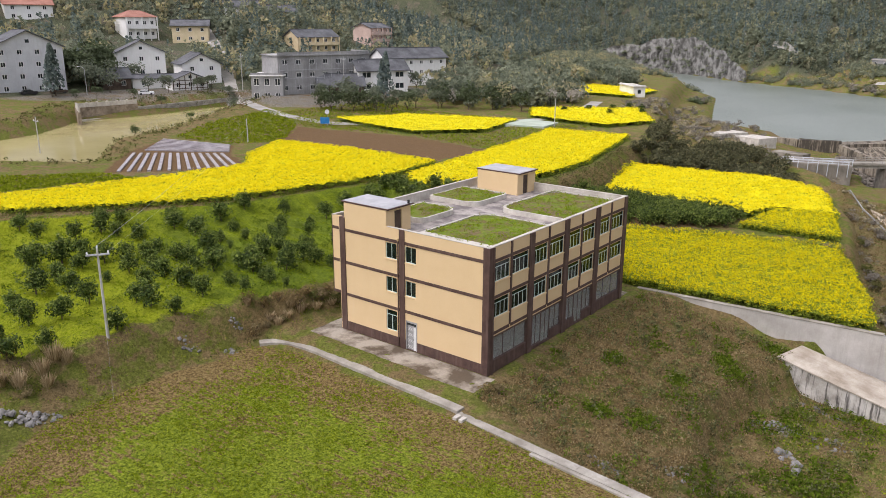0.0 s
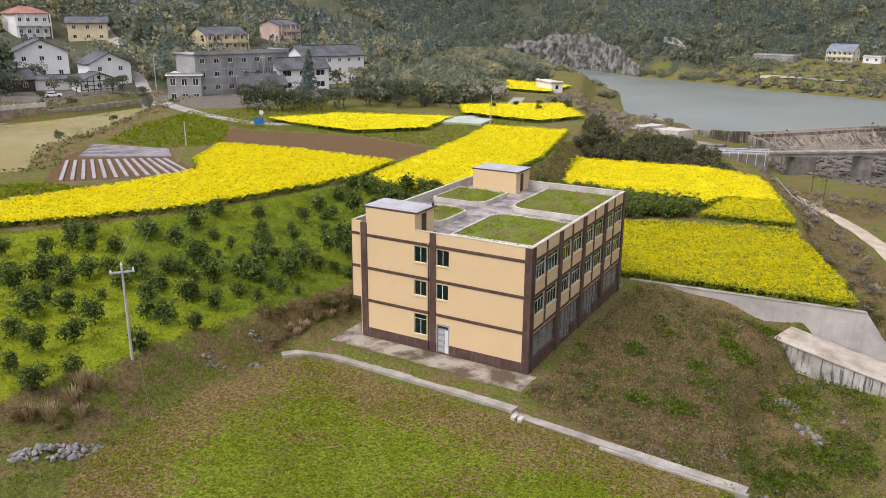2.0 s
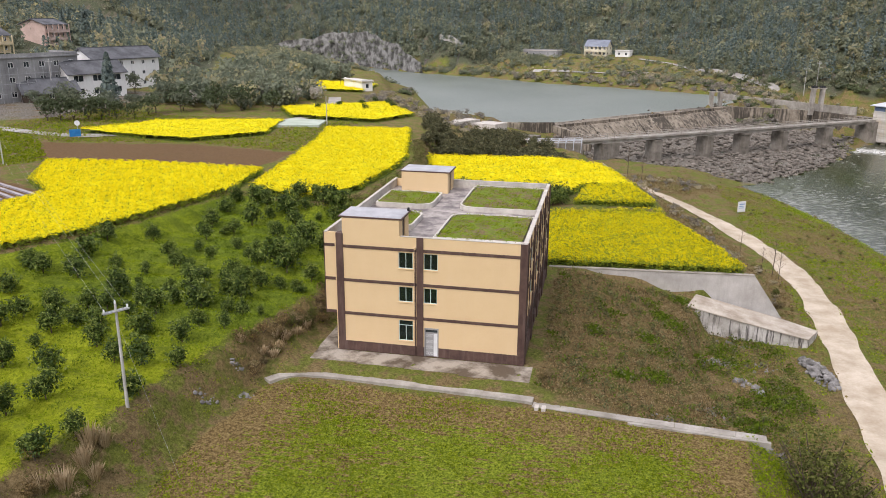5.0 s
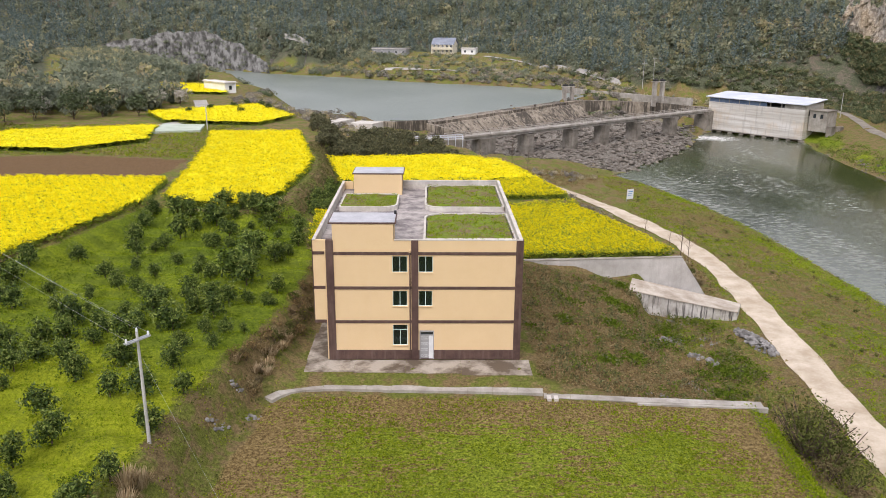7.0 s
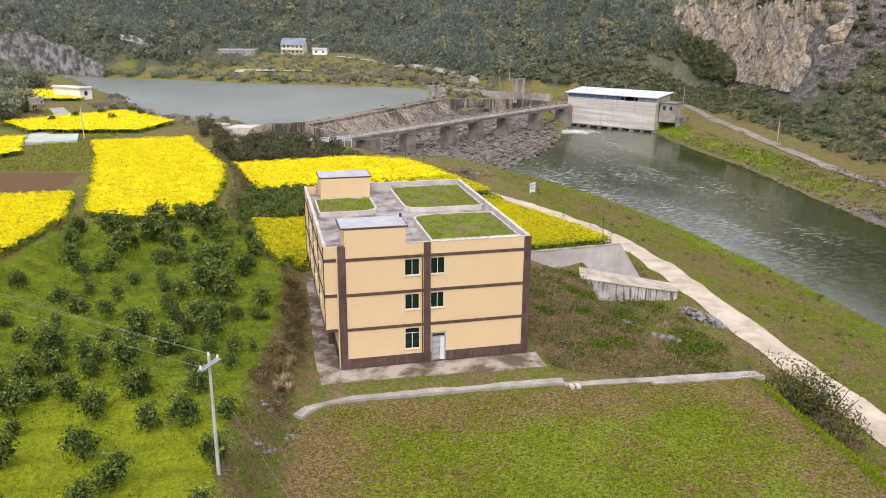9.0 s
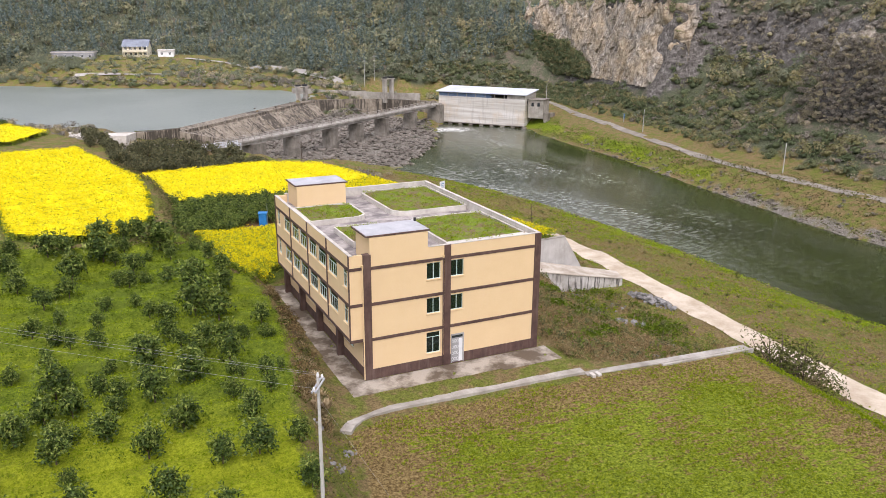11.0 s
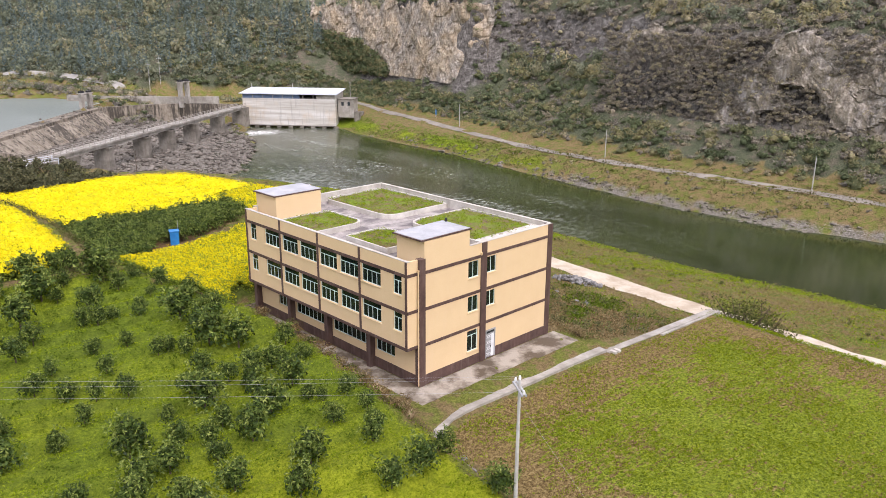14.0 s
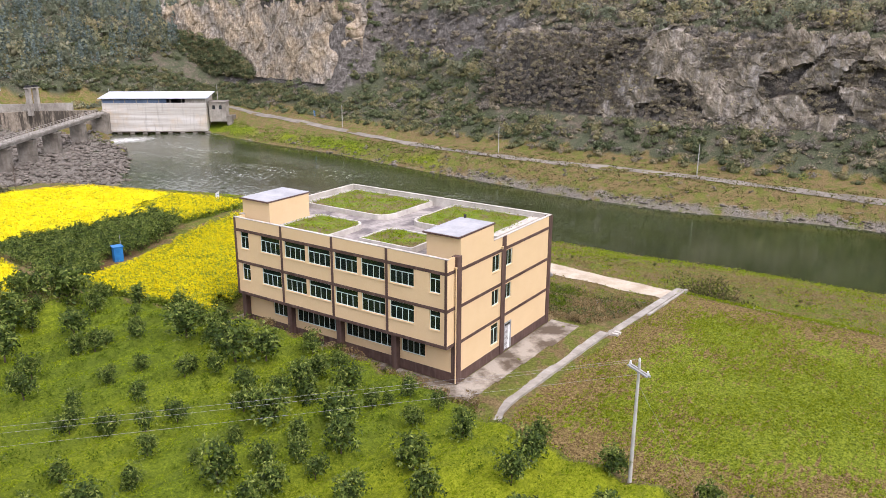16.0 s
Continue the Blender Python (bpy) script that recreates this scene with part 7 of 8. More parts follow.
# ---- rock faces ----
def cliff_material(name, warm):
    """Bedded limestone: pale where it broke fresh, dark where water runs and soil and moss sit in the joints."""
    m = Mat(name)
    big, mid, fine = m.noise(0.1, 5, 0.65), m.noise(0.55, 8, 0.78, stretch=(1.5, 1.5, 0.8)), m.noise(2.5, 5, 0.75)
    grey = m.ramp(mid, [(0.32, (0.07, 0.066, 0.06)), (0.46, (0.2, 0.19, 0.175)), (0.58, (0.36, 0.345, 0.32)), (0.7, (0.55, 0.53, 0.5))])
    tan = m.ramp(mid, [(0.32, (0.14, 0.105, 0.07)), (0.45, (0.3, 0.235, 0.16)), (0.57, (0.45, 0.375, 0.27)), (0.7, (0.6, 0.545, 0.45))])
    col = m.mix(m.ramp(big, [(0.4, 1.0 if warm else 0.5), (0.62, 0.3 if warm else 0.0)]), grey, tan)
    streak = m.ramp(m.noise(0.8, 5, 0.7, stretch=(1.6, 1.6, 0.25)), [(0.5, (1, 1, 1)), (0.68, (0.4, 0.39, 0.38))])
    col = m.mix(0.5, col, streak, "MULTIPLY")
    joint = m.ramp(m.noise(1.0, 4, 0.7, stretch=(0.35, 0.35, 2.2)), [(0.38, (0.35, 0.33, 0.3)), (0.46, (1, 1, 1))])
    col = m.mix(0.55, col, joint, "MULTIPLY")
    if not warm:
        col = m.mix(m.ramp(m.noise(0.3, 6, 0.75, stretch=(1.5, 1.5, 0.55)), [(0.46, 0.0), (0.56, 0.85)]), col, m.ramp(fine, [(0.35, (0.1, 0.09, 0.066)), (0.65, (0.25, 0.22, 0.165))]))
    return m.out(col, 0.97, m.math("ADD", mid, m.math("MULTIPLY", fine, 0.5)), 0.9, 0.25, 0.1)


def blocks(u, v, seed):
    """Stepped unevenness, flat within each block of rock."""
    a, b = np.floor(u + 0.3 * np.sin(v * 2.1 + seed)), np.floor(v + 0.35 * np.sin(u * 1.3 + seed * 2))
    h = np.sin(a * 127.1 + b * 311.7 + seed * 74.7) * 43758.5453
    return h - np.floor(h)


def cliff(name, label, y0, y1, z0, z1, off, material, back):
    """A face of stepped limestone along the hill foot, from y0 to y1, set `off` metres behind the foot."""
    fy = [p[1] for p in HILL_FOOT[1:9]]
    fx = [p[0] for p in HILL_FOOT[1:9]]
    Y, Zt = np.meshgrid(np.arange(y0, y1, 0.55), np.linspace(0, 1, 62))
    Z = z0 + (z1 * (1 + 0.13 * waves(Y, Y * 0.3, 8, 4) + 0.06 * waves(Y, Y, 2.5, 6)) - z0) * Zt
    d = 1.2 * blocks((Y + 0.5 * Z + 3 * waves(Y, Z, 9, 5)) / 5.2, Z / 8.5, 1) + 0.7 * blocks((Y - 0.4 * Z + 2 * waves(Y, Z, 4, 7)) / 2.6, (Z + 0.3 * Y) / 3.4, 2) + 0.2 * blocks((Y + waves(Y, Z, 2, 3)) / 1.5, (Z + 0.25 * Y) / 1.5, 3) + 0.5 * waves(Y, Z, 3.2, 8)
    X = np.interp(Y, fy, fx) + off + waves(Y, Z, 11, 3) * 1.5 + Zt * 5.5 + d
    X = X + back * (0.9 * (blocks(Y / 9, Z / 6.5, 6) > 0.62) + smooth(34, 84, Y))
    ends = np.minimum(smooth(y0, y0 + 16, Y + waves(Y, Z, 5, 9) * 5), 1 - smooth(y1 - 16, y1, Y + waves(Y, Z, 5, 4) * 5))
    X = X + (1 - ends) * 9
    I = np.arange(X.size).reshape(X.shape)
    q = np.stack([I[:-1, :-1], I[:-1, 1:], I[1:, 1:], I[1:, :-1]], -1).reshape(-1, 4)
    me = raw_mesh(name, np.stack([X, Y, Z], -1).reshape(-1, 3), q, material)
    me.polygons.foreach_set("use_smooth", np.zeros(len(q), bool))
    return tagged(new(name, me), label, "cliff", kind="structure")


GREY_LIMESTONE = cliff_material("grey_limestone", False)
cliff("cliff_east", "weathered grey limestone cliff above the river road", -140, 100, 0.5, 27, 20.8, GREY_LIMESTONE, 4.0)
cliff("cliff_north", "bare pale and orange limestone cliff behind the powerhouse", 158, 300, 6.5, 37, 15.5, cliff_material("orange_limestone", True), 0.0)


def lake_bluff():
    """Grey rock face that drops into the head of the reservoir."""
    U, Zt = np.meshgrid(np.linspace(0, 1, 150), np.linspace(0, 1, 34))
    X, Y = np.interp(U, [0, 0.4, 0.75, 1], [-84, -128, -164, -204]), np.interp(U, [0, 0.4, 0.75, 1], [391, 431, 453, 456])
    top = np.interp(U, [0, 0.15, 0.4, 0.7, 1], [4, 12, 20, 19, 11]) + waves(U * 100, U * 40, 5, 2) * 1.5
    Z = -3.0 + (top + 3.0) * Zt
    d = 1.6 * blocks(U * 40, Z / 6, 4) + 0.9 * blocks(U * 90, Z / 3, 5) - Zt * 3.0
    X, Y = X + d * 0.65, Y - d * 0.76
    I = np.arange(X.size).reshape(X.shape)
    q = np.stack([I[:-1, :-1], I[:-1, 1:], I[1:, 1:], I[1:, :-1]], -1).reshape(-1, 4)
    me = raw_mesh("cliff_lake", np.stack([X, Y, Z], -1).reshape(-1, 3), q, mottled("bluff_rock", (0.09, 0.088, 0.08), (0.36, 0.355, 0.34), 0.22, 1.2, 0.97, 0.7, 0.2, lo=0.42, hi=0.6, stain=(0.06, 0.058, 0.05)))
    tagged(new("cliff_lake", me), "grey streaked rock bluff at the reservoir's head", "cliff", kind="structure")


lake_bluff()

# ---- woods, scrub and grass ----
def clump_templates(count, cards_each, r, h, lumps, size, k=3):
    out = []
    for _ in range(count):
        p, nrm = crown_points(cards_each, r, h, lumps)
        out.append(cards(p, nrm, rng.uniform(0.6, 1.25, len(p)) * size, 0.75, k))
    return out


def conifer_templates(count, cards_each, r, h, k=3):
    out = []
    for _ in range(count):
        t = rng.uniform(0.02, 1, cards_each) ** 0.8
        a = rng.uniform(0, 6.283, cards_each)
        rad = r * (1 - t) ** 0.85 * rng.uniform(0.45, 1.05, cards_each) + 0.08
        p = np.stack([rad * np.cos(a), rad * np.sin(a), h * (0.08 + 0.92 * t)], -1)
        nrm = np.stack([np.cos(a), np.sin(a), np.full(cards_each, 0.8)], -1) + rng.normal(size=(cards_each, 3)) * 0.4
        out.append(cards(p, nrm, rng.uniform(0.6, 1.2, cards_each) * r * 0.42, 0.7, k))
    return out


def core_templates(count, r, h, k):
    """Lumpy closed hearts of a crown, k lumps each."""
    bm = bmesh.new()
    bmesh.ops.create_icosphere(bm, subdivisions=1, radius=1.0)
    v = np.array([tuple(q.co) for q in bm.verts])
    f = np.array([[q.index for q in face.verts] for face in bm.faces])
    bm.free()
    out = []
    for _ in range(count):
        V, F = [], []
        for n in range(k):
            c = rng.normal(size=3) * (r * 0.22, r * 0.22, h * 0.1) + (0, 0, h * 0.4)
            V.append(v * (r * 0.5, r * 0.5, h * 0.3) * rng.uniform(0.75, 1.1, (len(v), 1)) + c)
            F.append(f + n * len(v))
        out.append((np.concatenate(V), np.concatenate(F)))
    return out


def wood(name, label, templates, x, y, scale, material, sink=0.4, category="trees", z=None, tint=None):
    """Many plants in one mesh, each a turned and scaled leafy crown on the ground."""
    leaf_sets, cores = templates
    z = (ground_z(x, y) if z is None else z) - sink * scale
    V, F, tints, o = [], [], [], 0
    for i in range(len(x)):
        a = rng.uniform(0, 6.283)
        c, s = math.cos(a), math.sin(a)
        stretch, own = rng.uniform(0.85, 1.2), rng.random() if tint is None else tint[i]
        t = leaf_sets[int(rng.integers(len(leaf_sets)))]
        pieces = [(t, np.arange(len(t)).reshape(-1, 3))]
        if cores:
            pieces.append(cores[int(rng.integers(len(cores)))])
        for v, f in pieces:
            v = v * scale[i]
            V.append(np.stack([v[:, 0] * c - v[:, 1] * s + x[i], v[:, 0] * s + v[:, 1] * c + y[i], v[:, 2] * stretch + z[i]], -1))
            F.append(f + o)
            o += len(v)
            tints.append(np.full(len(f), own))
    ob = new(name, raw_mesh(name, np.concatenate(V), np.concatenate(F), material, [("tint", "FACE", np.concatenate(tints))]))
    ob.data.polygons.foreach_set("use_smooth", np.ones(len(ob.data.polygons), bool))
    return tagged(ob, label, category, kind="stuff")


def scatter(x0, x1, y0, y1, n, test):
    x, y = rng.uniform(x0, x1, n), rng.uniform(y0, y1, n)
    k = test(x, y)
    return x[k], y[k]


def steepness(x, y):
    e = 1.5
    return np.hypot(ground_z(x + e, y) - ground_z(x - e, y), ground_z(x, y + e) - ground_z(x, y - e)) / (2 * e)


def foot(x, y):
    return -inside(HILL_FOOT, x, y)


bush_t = clump_templates(8, 66, 1.9, 2.3, 7, 0.56), core_templates(6, 1.8, 2.2, 1)
tree_t = clump_templates(8, 92, 2.8, 4.9, 10, 0.85), core_templates(6, 1.7, 4.0, 1)
far_t = clump_templates(8, 46, 2.9, 5.0, 9, 1.25), core_templates(6, 1.6, 4.0, 1)
fir_t = conifer_templates(6, 52, 2.1, 8.0), None

def rock_face(x, y):
    """Where the bare cliffs stand, from 0 to 1."""
    f = foot(x, y)
    east = smooth(-140, -125, y) * (1 - smooth(86, 98, y)) * smooth(19, 22, f) * (1 - smooth(29, 33, f))
    north = smooth(155, 165, y) * (1 - smooth(285, 300, y)) * smooth(12.5, 14, f) * (1 - smooth(22, 26, f))
    return east, north


x, y = scatter(132, 260, -110, 300, 12500, lambda x, y: (foot(x, y) > 4) & (foot(x, y) < 70))
e, nn = rock_face(x, y)
patch = waves(x, y, 14, 9) * 0.5 + 0.5
k = rng.random(len(x)) < 1 - np.maximum(e * (0.95 - 0.35 * patch), nn * 0.95)
k &= (foot(x, y) > 10) | (rng.random(len(x)) < 0.6)
k &= (foot(x, y) < 60) | (rng.random(len(x)) < 0.45)
x, y = x[k], y[k]
low = foot(x, y) < np.where(y > 95, 40, 19)
dead = low & (rng.random(len(x)) < 0.5 - 0.35 * smooth(70, 110, y) + 0.25 * waves(x, y, 12, 2))
wood("hillside_brush", "brown leafless brush on the steep far bank", bush_t, x[dead], y[dead], rng.uniform(0.4, 1.1, dead.sum()) ** 1.2, HAZED_HILL_LEAF, category="scrub")
live = low & ~dead
wood("hillside_scrub", "dense green scrub on the steep far bank", bush_t, x[live], y[live], rng.uniform(0.45, 1.4, live.sum()) ** 1.2, GREEN_LEAF, category="scrub")
wood("cliff_scrub", "grey-brown leafless scrub clinging to the cliff", bush_t, x[~low], y[~low], rng.uniform(0.45, 1.2, (~low).sum()) ** 1.2, HAZED_HILL_LEAF, category="scrub")
# scrub that hangs on ledges of the east cliff
y = rng.uniform(-135, 96, 5600)
zt = rng.uniform(0.0, 1, 5600)
keep = (waves(y, zt * 26, 7, 4) + waves(y, zt * 26, 2.5, 2) * 0.6 + np.abs(zt - 0.45) * 0.8 + smooth(-20, 40, y) * 0.75) > 0.02
y, zt = y[keep], zt[keep]
fx_ = np.interp(y, [p[1] for p in HILL_FOOT[1:9]], [p[0] for p in HILL_FOOT[1:9]]) + 22.2 + zt * 5.6
wood("ledge_scrub", "brown and green bushes rooted on cliff ledges", bush_t, fx_, y, rng.uniform(0.25, 0.75, len(y)), HAZED_HILL_LEAF, 0.9, "scrub", 1.5 + 25.5 * zt)
x, y = scatter(112, 178, 200, 300, 1700, lambda x, y: (foot(x, y) > 1) & (foot(x, y) < 16) & (inside(LAKE_OUTLINE, x, y) < -3))
wood("powerhouse_scrub", "dense green scrub on the slope behind the powerhouse", bush_t, x, y, rng.uniform(0.45, 1.2, len(x)), GREEN_LEAF, category="scrub")
y = rng.uniform(222, 300, 620)
zt = rng.uniform(0.0, 1, 620) * np.interp(y, [222, 240, 262, 300], [0.1, 0.45, 0.6, 0.65])
fx_ = np.interp(y, [p[1] for p in HILL_FOOT[1:9]], [p[0] for p in HILL_FOOT[1:9]]) + 15.0 + zt * 5.4
wood("cliff_foot_scrub", "dark green scrub climbing the foot of the orange cliff", bush_t, fx_, y, rng.uniform(0.7, 1.4, len(y)), GREEN_LEAF, 0.9, "scrub", 6.0 + 30 * zt)
x, y = scatter(150, 190, 150, 300, 1500, lambda x, y: (foot(x, y) > 9) & (foot(x, y) < 14.5 + waves(x, y, 9, 3) * 2.5))
wood("cliff_foot_scrub", "green scrub along the foot of the orange cliff", bush_t, x, y, rng.uniform(0.5, 1.3, len(x)), GREEN_LEAF, category="scrub")
x, y = scatter(150, 270, -110, 300, 1900, lambda x, y: (foot(x, y) > 30) & (foot(x, y) < 80) & (steepness(x, y) < 1.5))
wood("hillside_trees", "thin spring trees along the top of the cliffs", tree_t, x, y, rng.uniform(0.6, 1.3, len(x)), HAZED_FOREST_LEAF, tint=rng.uniform(0.2, 1.0, len(x)))
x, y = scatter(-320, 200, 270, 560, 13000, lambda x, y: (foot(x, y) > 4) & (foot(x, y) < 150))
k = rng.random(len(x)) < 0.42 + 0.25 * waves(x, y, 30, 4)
wood("far_woods", "wooded hillside beyond the reservoir", far_t, x[k], y[k], rng.uniform(0.6, 1.5, k.sum()), HAZED_FOREST_LEAF, tint=rng.random(k.sum()) * 0.75)
wood("far_conifers", "dark conifers on the hillside beyond the reservoir", fir_t, x[~k], y[~k], rng.uniform(0.7, 1.4, (~k).sum()), HAZED_CONIFER_LEAF)
x, y = scatter(60, 170, 245, 420, 1000, lambda x, y: (foot(x, y) > -14) & (foot(x, y) < 60) & (inside(LAKE_OUTLINE, x, y) < -4))
wood("lakeside_scrub", "scrub on the reservoir's far shore", bush_t, x, y, rng.uniform(0.5, 1.4, len(x)), HAZED_FOREST_LEAF, category="scrub")
x, y = scatter(-110, -10, 368, 425, 900, lambda x, y: inside(LAKE_OUTLINE, x, y) < -1.5)
x, y = np.concatenate([x, rng.uniform(-206, -84, 110)]), np.concatenate([y, np.zeros(110)])
y[-110:] = np.interp(-x[-110:], [84, 128, 164, 204], [391, 431, 453, 456]) + rng.uniform(-3, 2, 110)
wood("bluff_scrub", "olive scrub beside the reservoir's rock bluff", bush_t, x, y, rng.uniform(0.5, 1.3, len(x)), HAZED_FOREST_LEAF, category="scrub", tint=rng.random(len(x)) * 0.6, z=np.where(np.arange(len(x)) < len(x) - 110, ground_z(x, y), rng.uniform(-1, 15, len(x))))
x, y = scatter(-200, 70, 290, 450, 5500, lambda x, y: (foot(x, y) < 4) & (inside(LAKE_OUTLINE, x, y) < -3) & (inside(LAKE_OUTLINE, x, y) > -60) & ((x < -30) | (rng.random(len(x)) < 0.4)))
wood("lakeside_scrub", "bushes along the reservoir's edge", bush_t, x, y, rng.uniform(0.5, 1.3, len(x)), HAZED_FOREST_LEAF, category="scrub")

x, y = scatter(-60, 150, 240, 402, 5200, lambda x, y: (foot(x, y) < 8) & (inside(LAKE_OUTLINE, x, y) < -1.0) & (inside(LAKE_OUTLINE, x, y) > np.where(x > 30, -26, -9)) & (np.hypot(x - 112, y - 222) > 34) & (waves(x, y, 10, 6) + rng.normal(size=len(x)) * 0.4 > -0.45))
k = rng.random(len(x)) < 0.6
wood("shore_brush", "brown leafless brush along the far shore", bush_t, x[k], y[k], rng.uniform(0.6, 1.3, k.sum()), HAZED_HILL_LEAF, category="scrub")
wood("shore_bushes", "green bushes along the far shore", bush_t, x[~k], y[~k], rng.uniform(0.6, 1.3, (~k).sum()), GREEN_LEAF, category="scrub")

HOUSES = [(-172, 53, 17), (-178, 37, 14), (-226, 121, 16), (-216, 137, 12), (-182, 92, 13), (-172, 76, 8), (-167, 101, 12), (-161, 93, 9), (-136, 124, 19), (-141, 110, 13), (-186, 170, 15), (-190, 209, 14), (-128, 171, 15), (-124, 141, 11), (-129, 126, 8), (-268, 97, 13)]


def clear(x, y):
    ok = np.ones(len(x), bool)
    for hx, hy, r in HOUSES:
        ok &= np.hypot(x - hx, y - hy) > r
        d = Vector((hx - 53, hy + 51)).normalized()          # keep the open ground in front of each house free
        along = (hx - x) * d.x + (hy - y) * d.y
        across = np.abs((hx - x) * d.y - (hy - y) * d.x)
        ok &= ~((along > 0) & (along < r + 16) & (across < r * 0.8))
    return ok


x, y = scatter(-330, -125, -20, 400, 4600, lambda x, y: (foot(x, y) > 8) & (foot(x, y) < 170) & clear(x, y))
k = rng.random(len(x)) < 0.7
wood("village_woods", "mixed woods on the hill behind the village", far_t, x[k], y[k], rng.uniform(0.8, 1.6, k.sum()), HAZED_FOREST_LEAF)
wood("village_conifers", "tall dark conifers among the village woods", fir_t, x[~k], y[~k], rng.uniform(0.8, 1.5, (~k).sum()), HAZED_CONIFER_LEAF)
GROVE = [(-62, 152), (-78, 130), (-100, 132), (-112, 168), (-118, 215), (-128, 246), (-100, 262), (-80, 244), (-74, 226), (-92, 224), (-92, 184), (-66, 180)]
x, y = scatter(-150, -60, 125, 352, 900, lambda x, y: (inside(GROVE, x, y) > 0) & clear(x, y))
wood("lakeside_grove", "grove of bushy trees between village and reservoir", tree_t, x, y, rng.uniform(0.6, 2.0, len(x)), HAZED_FOREST_LEAF, tint=rng.random(len(x)) ** 1.5 * 0.9)
x, y = scatter(-50, 30, 105, 250, 1500, lambda x, y: (inside(LAKE_OUTLINE, x, y) < -2) & (inside(LAKE_OUTLINE, x, y) > -40) & (inside(BED_OUTLINE, x, y) < -2) & (inside(FAR_RAPES[1], x, y) < -2) & (x + 0.4 * y < 60))
wood("shore_scrub", "low scrub along the reservoir shore", bush_t, x, y, rng.uniform(0.35, 0.9, len(x)), HAZED_HILL_LEAF, category="scrub")


def yard_tree(x, y, s, material, label, templates, trunk_h):
    t = thing("tree", label, "tree", at=pose(x, y, ground_at(x, y), 0, 0, rng.uniform(0, 360)))
    tr = MB().tube((0, 0, -0.3), (0, 0, trunk_h), 0.16 * s, 0.09 * s, 7)
    for k in range(4):
        a = k * 1.57 + 0.4
        tr.tube((0, 0, trunk_h * 0.8), (0.9 * s * math.cos(a), 0.9 * s * math.sin(a), trunk_h + 0.9 * s), 0.07 * s, 0.03 * s, 5)
    part("trunk", tr, BARK, t)
    v = templates[int(rng.integers(len(templates)))] * s
    v = v + (0, 0, trunk_h * 0.55)
    part("crown", card_mesh("crown", v, material), None, t)


fine_t = clump_templates(5, 420, 2.6, 4.8, 11, 0.55, 4)
fine_fir = conifer_templates(4, 420, 2.0, 9.0, 4)
for x, y, s in ((-110, 128, 1.5), (-106, 122, 1.3), (-168, 55, 1.5), (-166, 53, 1.2), (-196, 226, 1.3), (-190, 232, 1.5), (-200, 236, 1.2)):
    yard_tree(x, y, s, HAZED_CONIFER_LEAF, "tall dark cypress in the village", fine_fir, 1.0)
for x, y, s in ((-190, 72, 1.9), (-186, 66, 1.7), (-182, 74, 1.8), (-176, 84, 1.3), (-172, 100, 1.2), (-168, 108, 1.4), (-152, 112, 1.2), (-148, 118, 1.3), (-150, 124, 1.5), (-143, 96, 0.8), (-156, 98, 0.9), (-118, 118, 1.1), (-114, 116, 1.2), (-118, 152, 1.2), (-112, 158, 1.4), (-106, 150, 1.3), (-206, 150, 1.6), (-200, 145, 1.5), (-196, 140, 1.6), (-205, 160, 1.7), (-158, 84, 1.0), (-153, 92, 0.9), (-162, 80, 0.8), (-100, 112, 1.0), (-104, 116, 1.1), (-97, 118, 1.0), (-112, 104, 0.9), (-93, 122, 1.1), (-88, 126, 1.0), (-108, 110, 1.0), (-96, 138, 1.3), (-92, 144, 1.2), (-84, 148, 1.4), (-78, 150, 1.2), (-101, 142, 1.2), (-170, 66, 1.7), (-174, 70, 1.5), (-166, 70, 1.2), (-150, 100, 0.8), (-121, 112, 0.9)):
    yard_tree(x, y, s, HAZED_FOREST_LEAF, "leafy green village tree beside the houses", fine_t, 1.8)
for x, y, s in ((-107, 98, 1.1), (-104.5, 99.5, 1.2), (-102, 101, 1.2), (-99.8, 103.5, 1.1), (-98, 106, 1.2), (-95, 107.5, 1.0), (-91.6, 110, 0.9), (-92, 117, 1.1), (-89, 129, 1.3), (-80, 130, 1.5), (-74.5, 134, 1.5), (-66, 136, 1.2),
                (-182, 65, 2.3), (-180, 70, 2.5), (-177, 74.5, 2.2), (-185, 77, 2.4), (-190, 80, 2.3), (-148, 75, 0.6), (-150, 68, 0.6), (-157, 61, 0.7), (-157, 55, 0.6)):
    yard_tree(x, y, s, GREEN_LEAF, "dense dark green tree in the village", fine_t, 0.9)
for x, y, s in ((-72, 150, 0.9), (-66, 152, 1.0), (-90, 136, 0.8), (-62, 158, 0.9)):
    yard_tree(x, y, s, BLOSSOM, "small tree in pale blossom", fine_t, 1.2)
for x, y in ((-43, 157), (-45, 150), (-38, 153.5), (-35, 147.6), (-50, 146), (-41, 140), (-54, 139)):
    yard_tree(x, y, 0.42, ORCHARD_LEAF, "small dark bush in the distant rapeseed", fine_t, 0.5)
for x, y in ((-104, 40), (-112, 60)):
    yard_tree(x, y, 0.45, ORCHARD_LEAF, "small round bush on the pond bank", fine_t, 0.3)

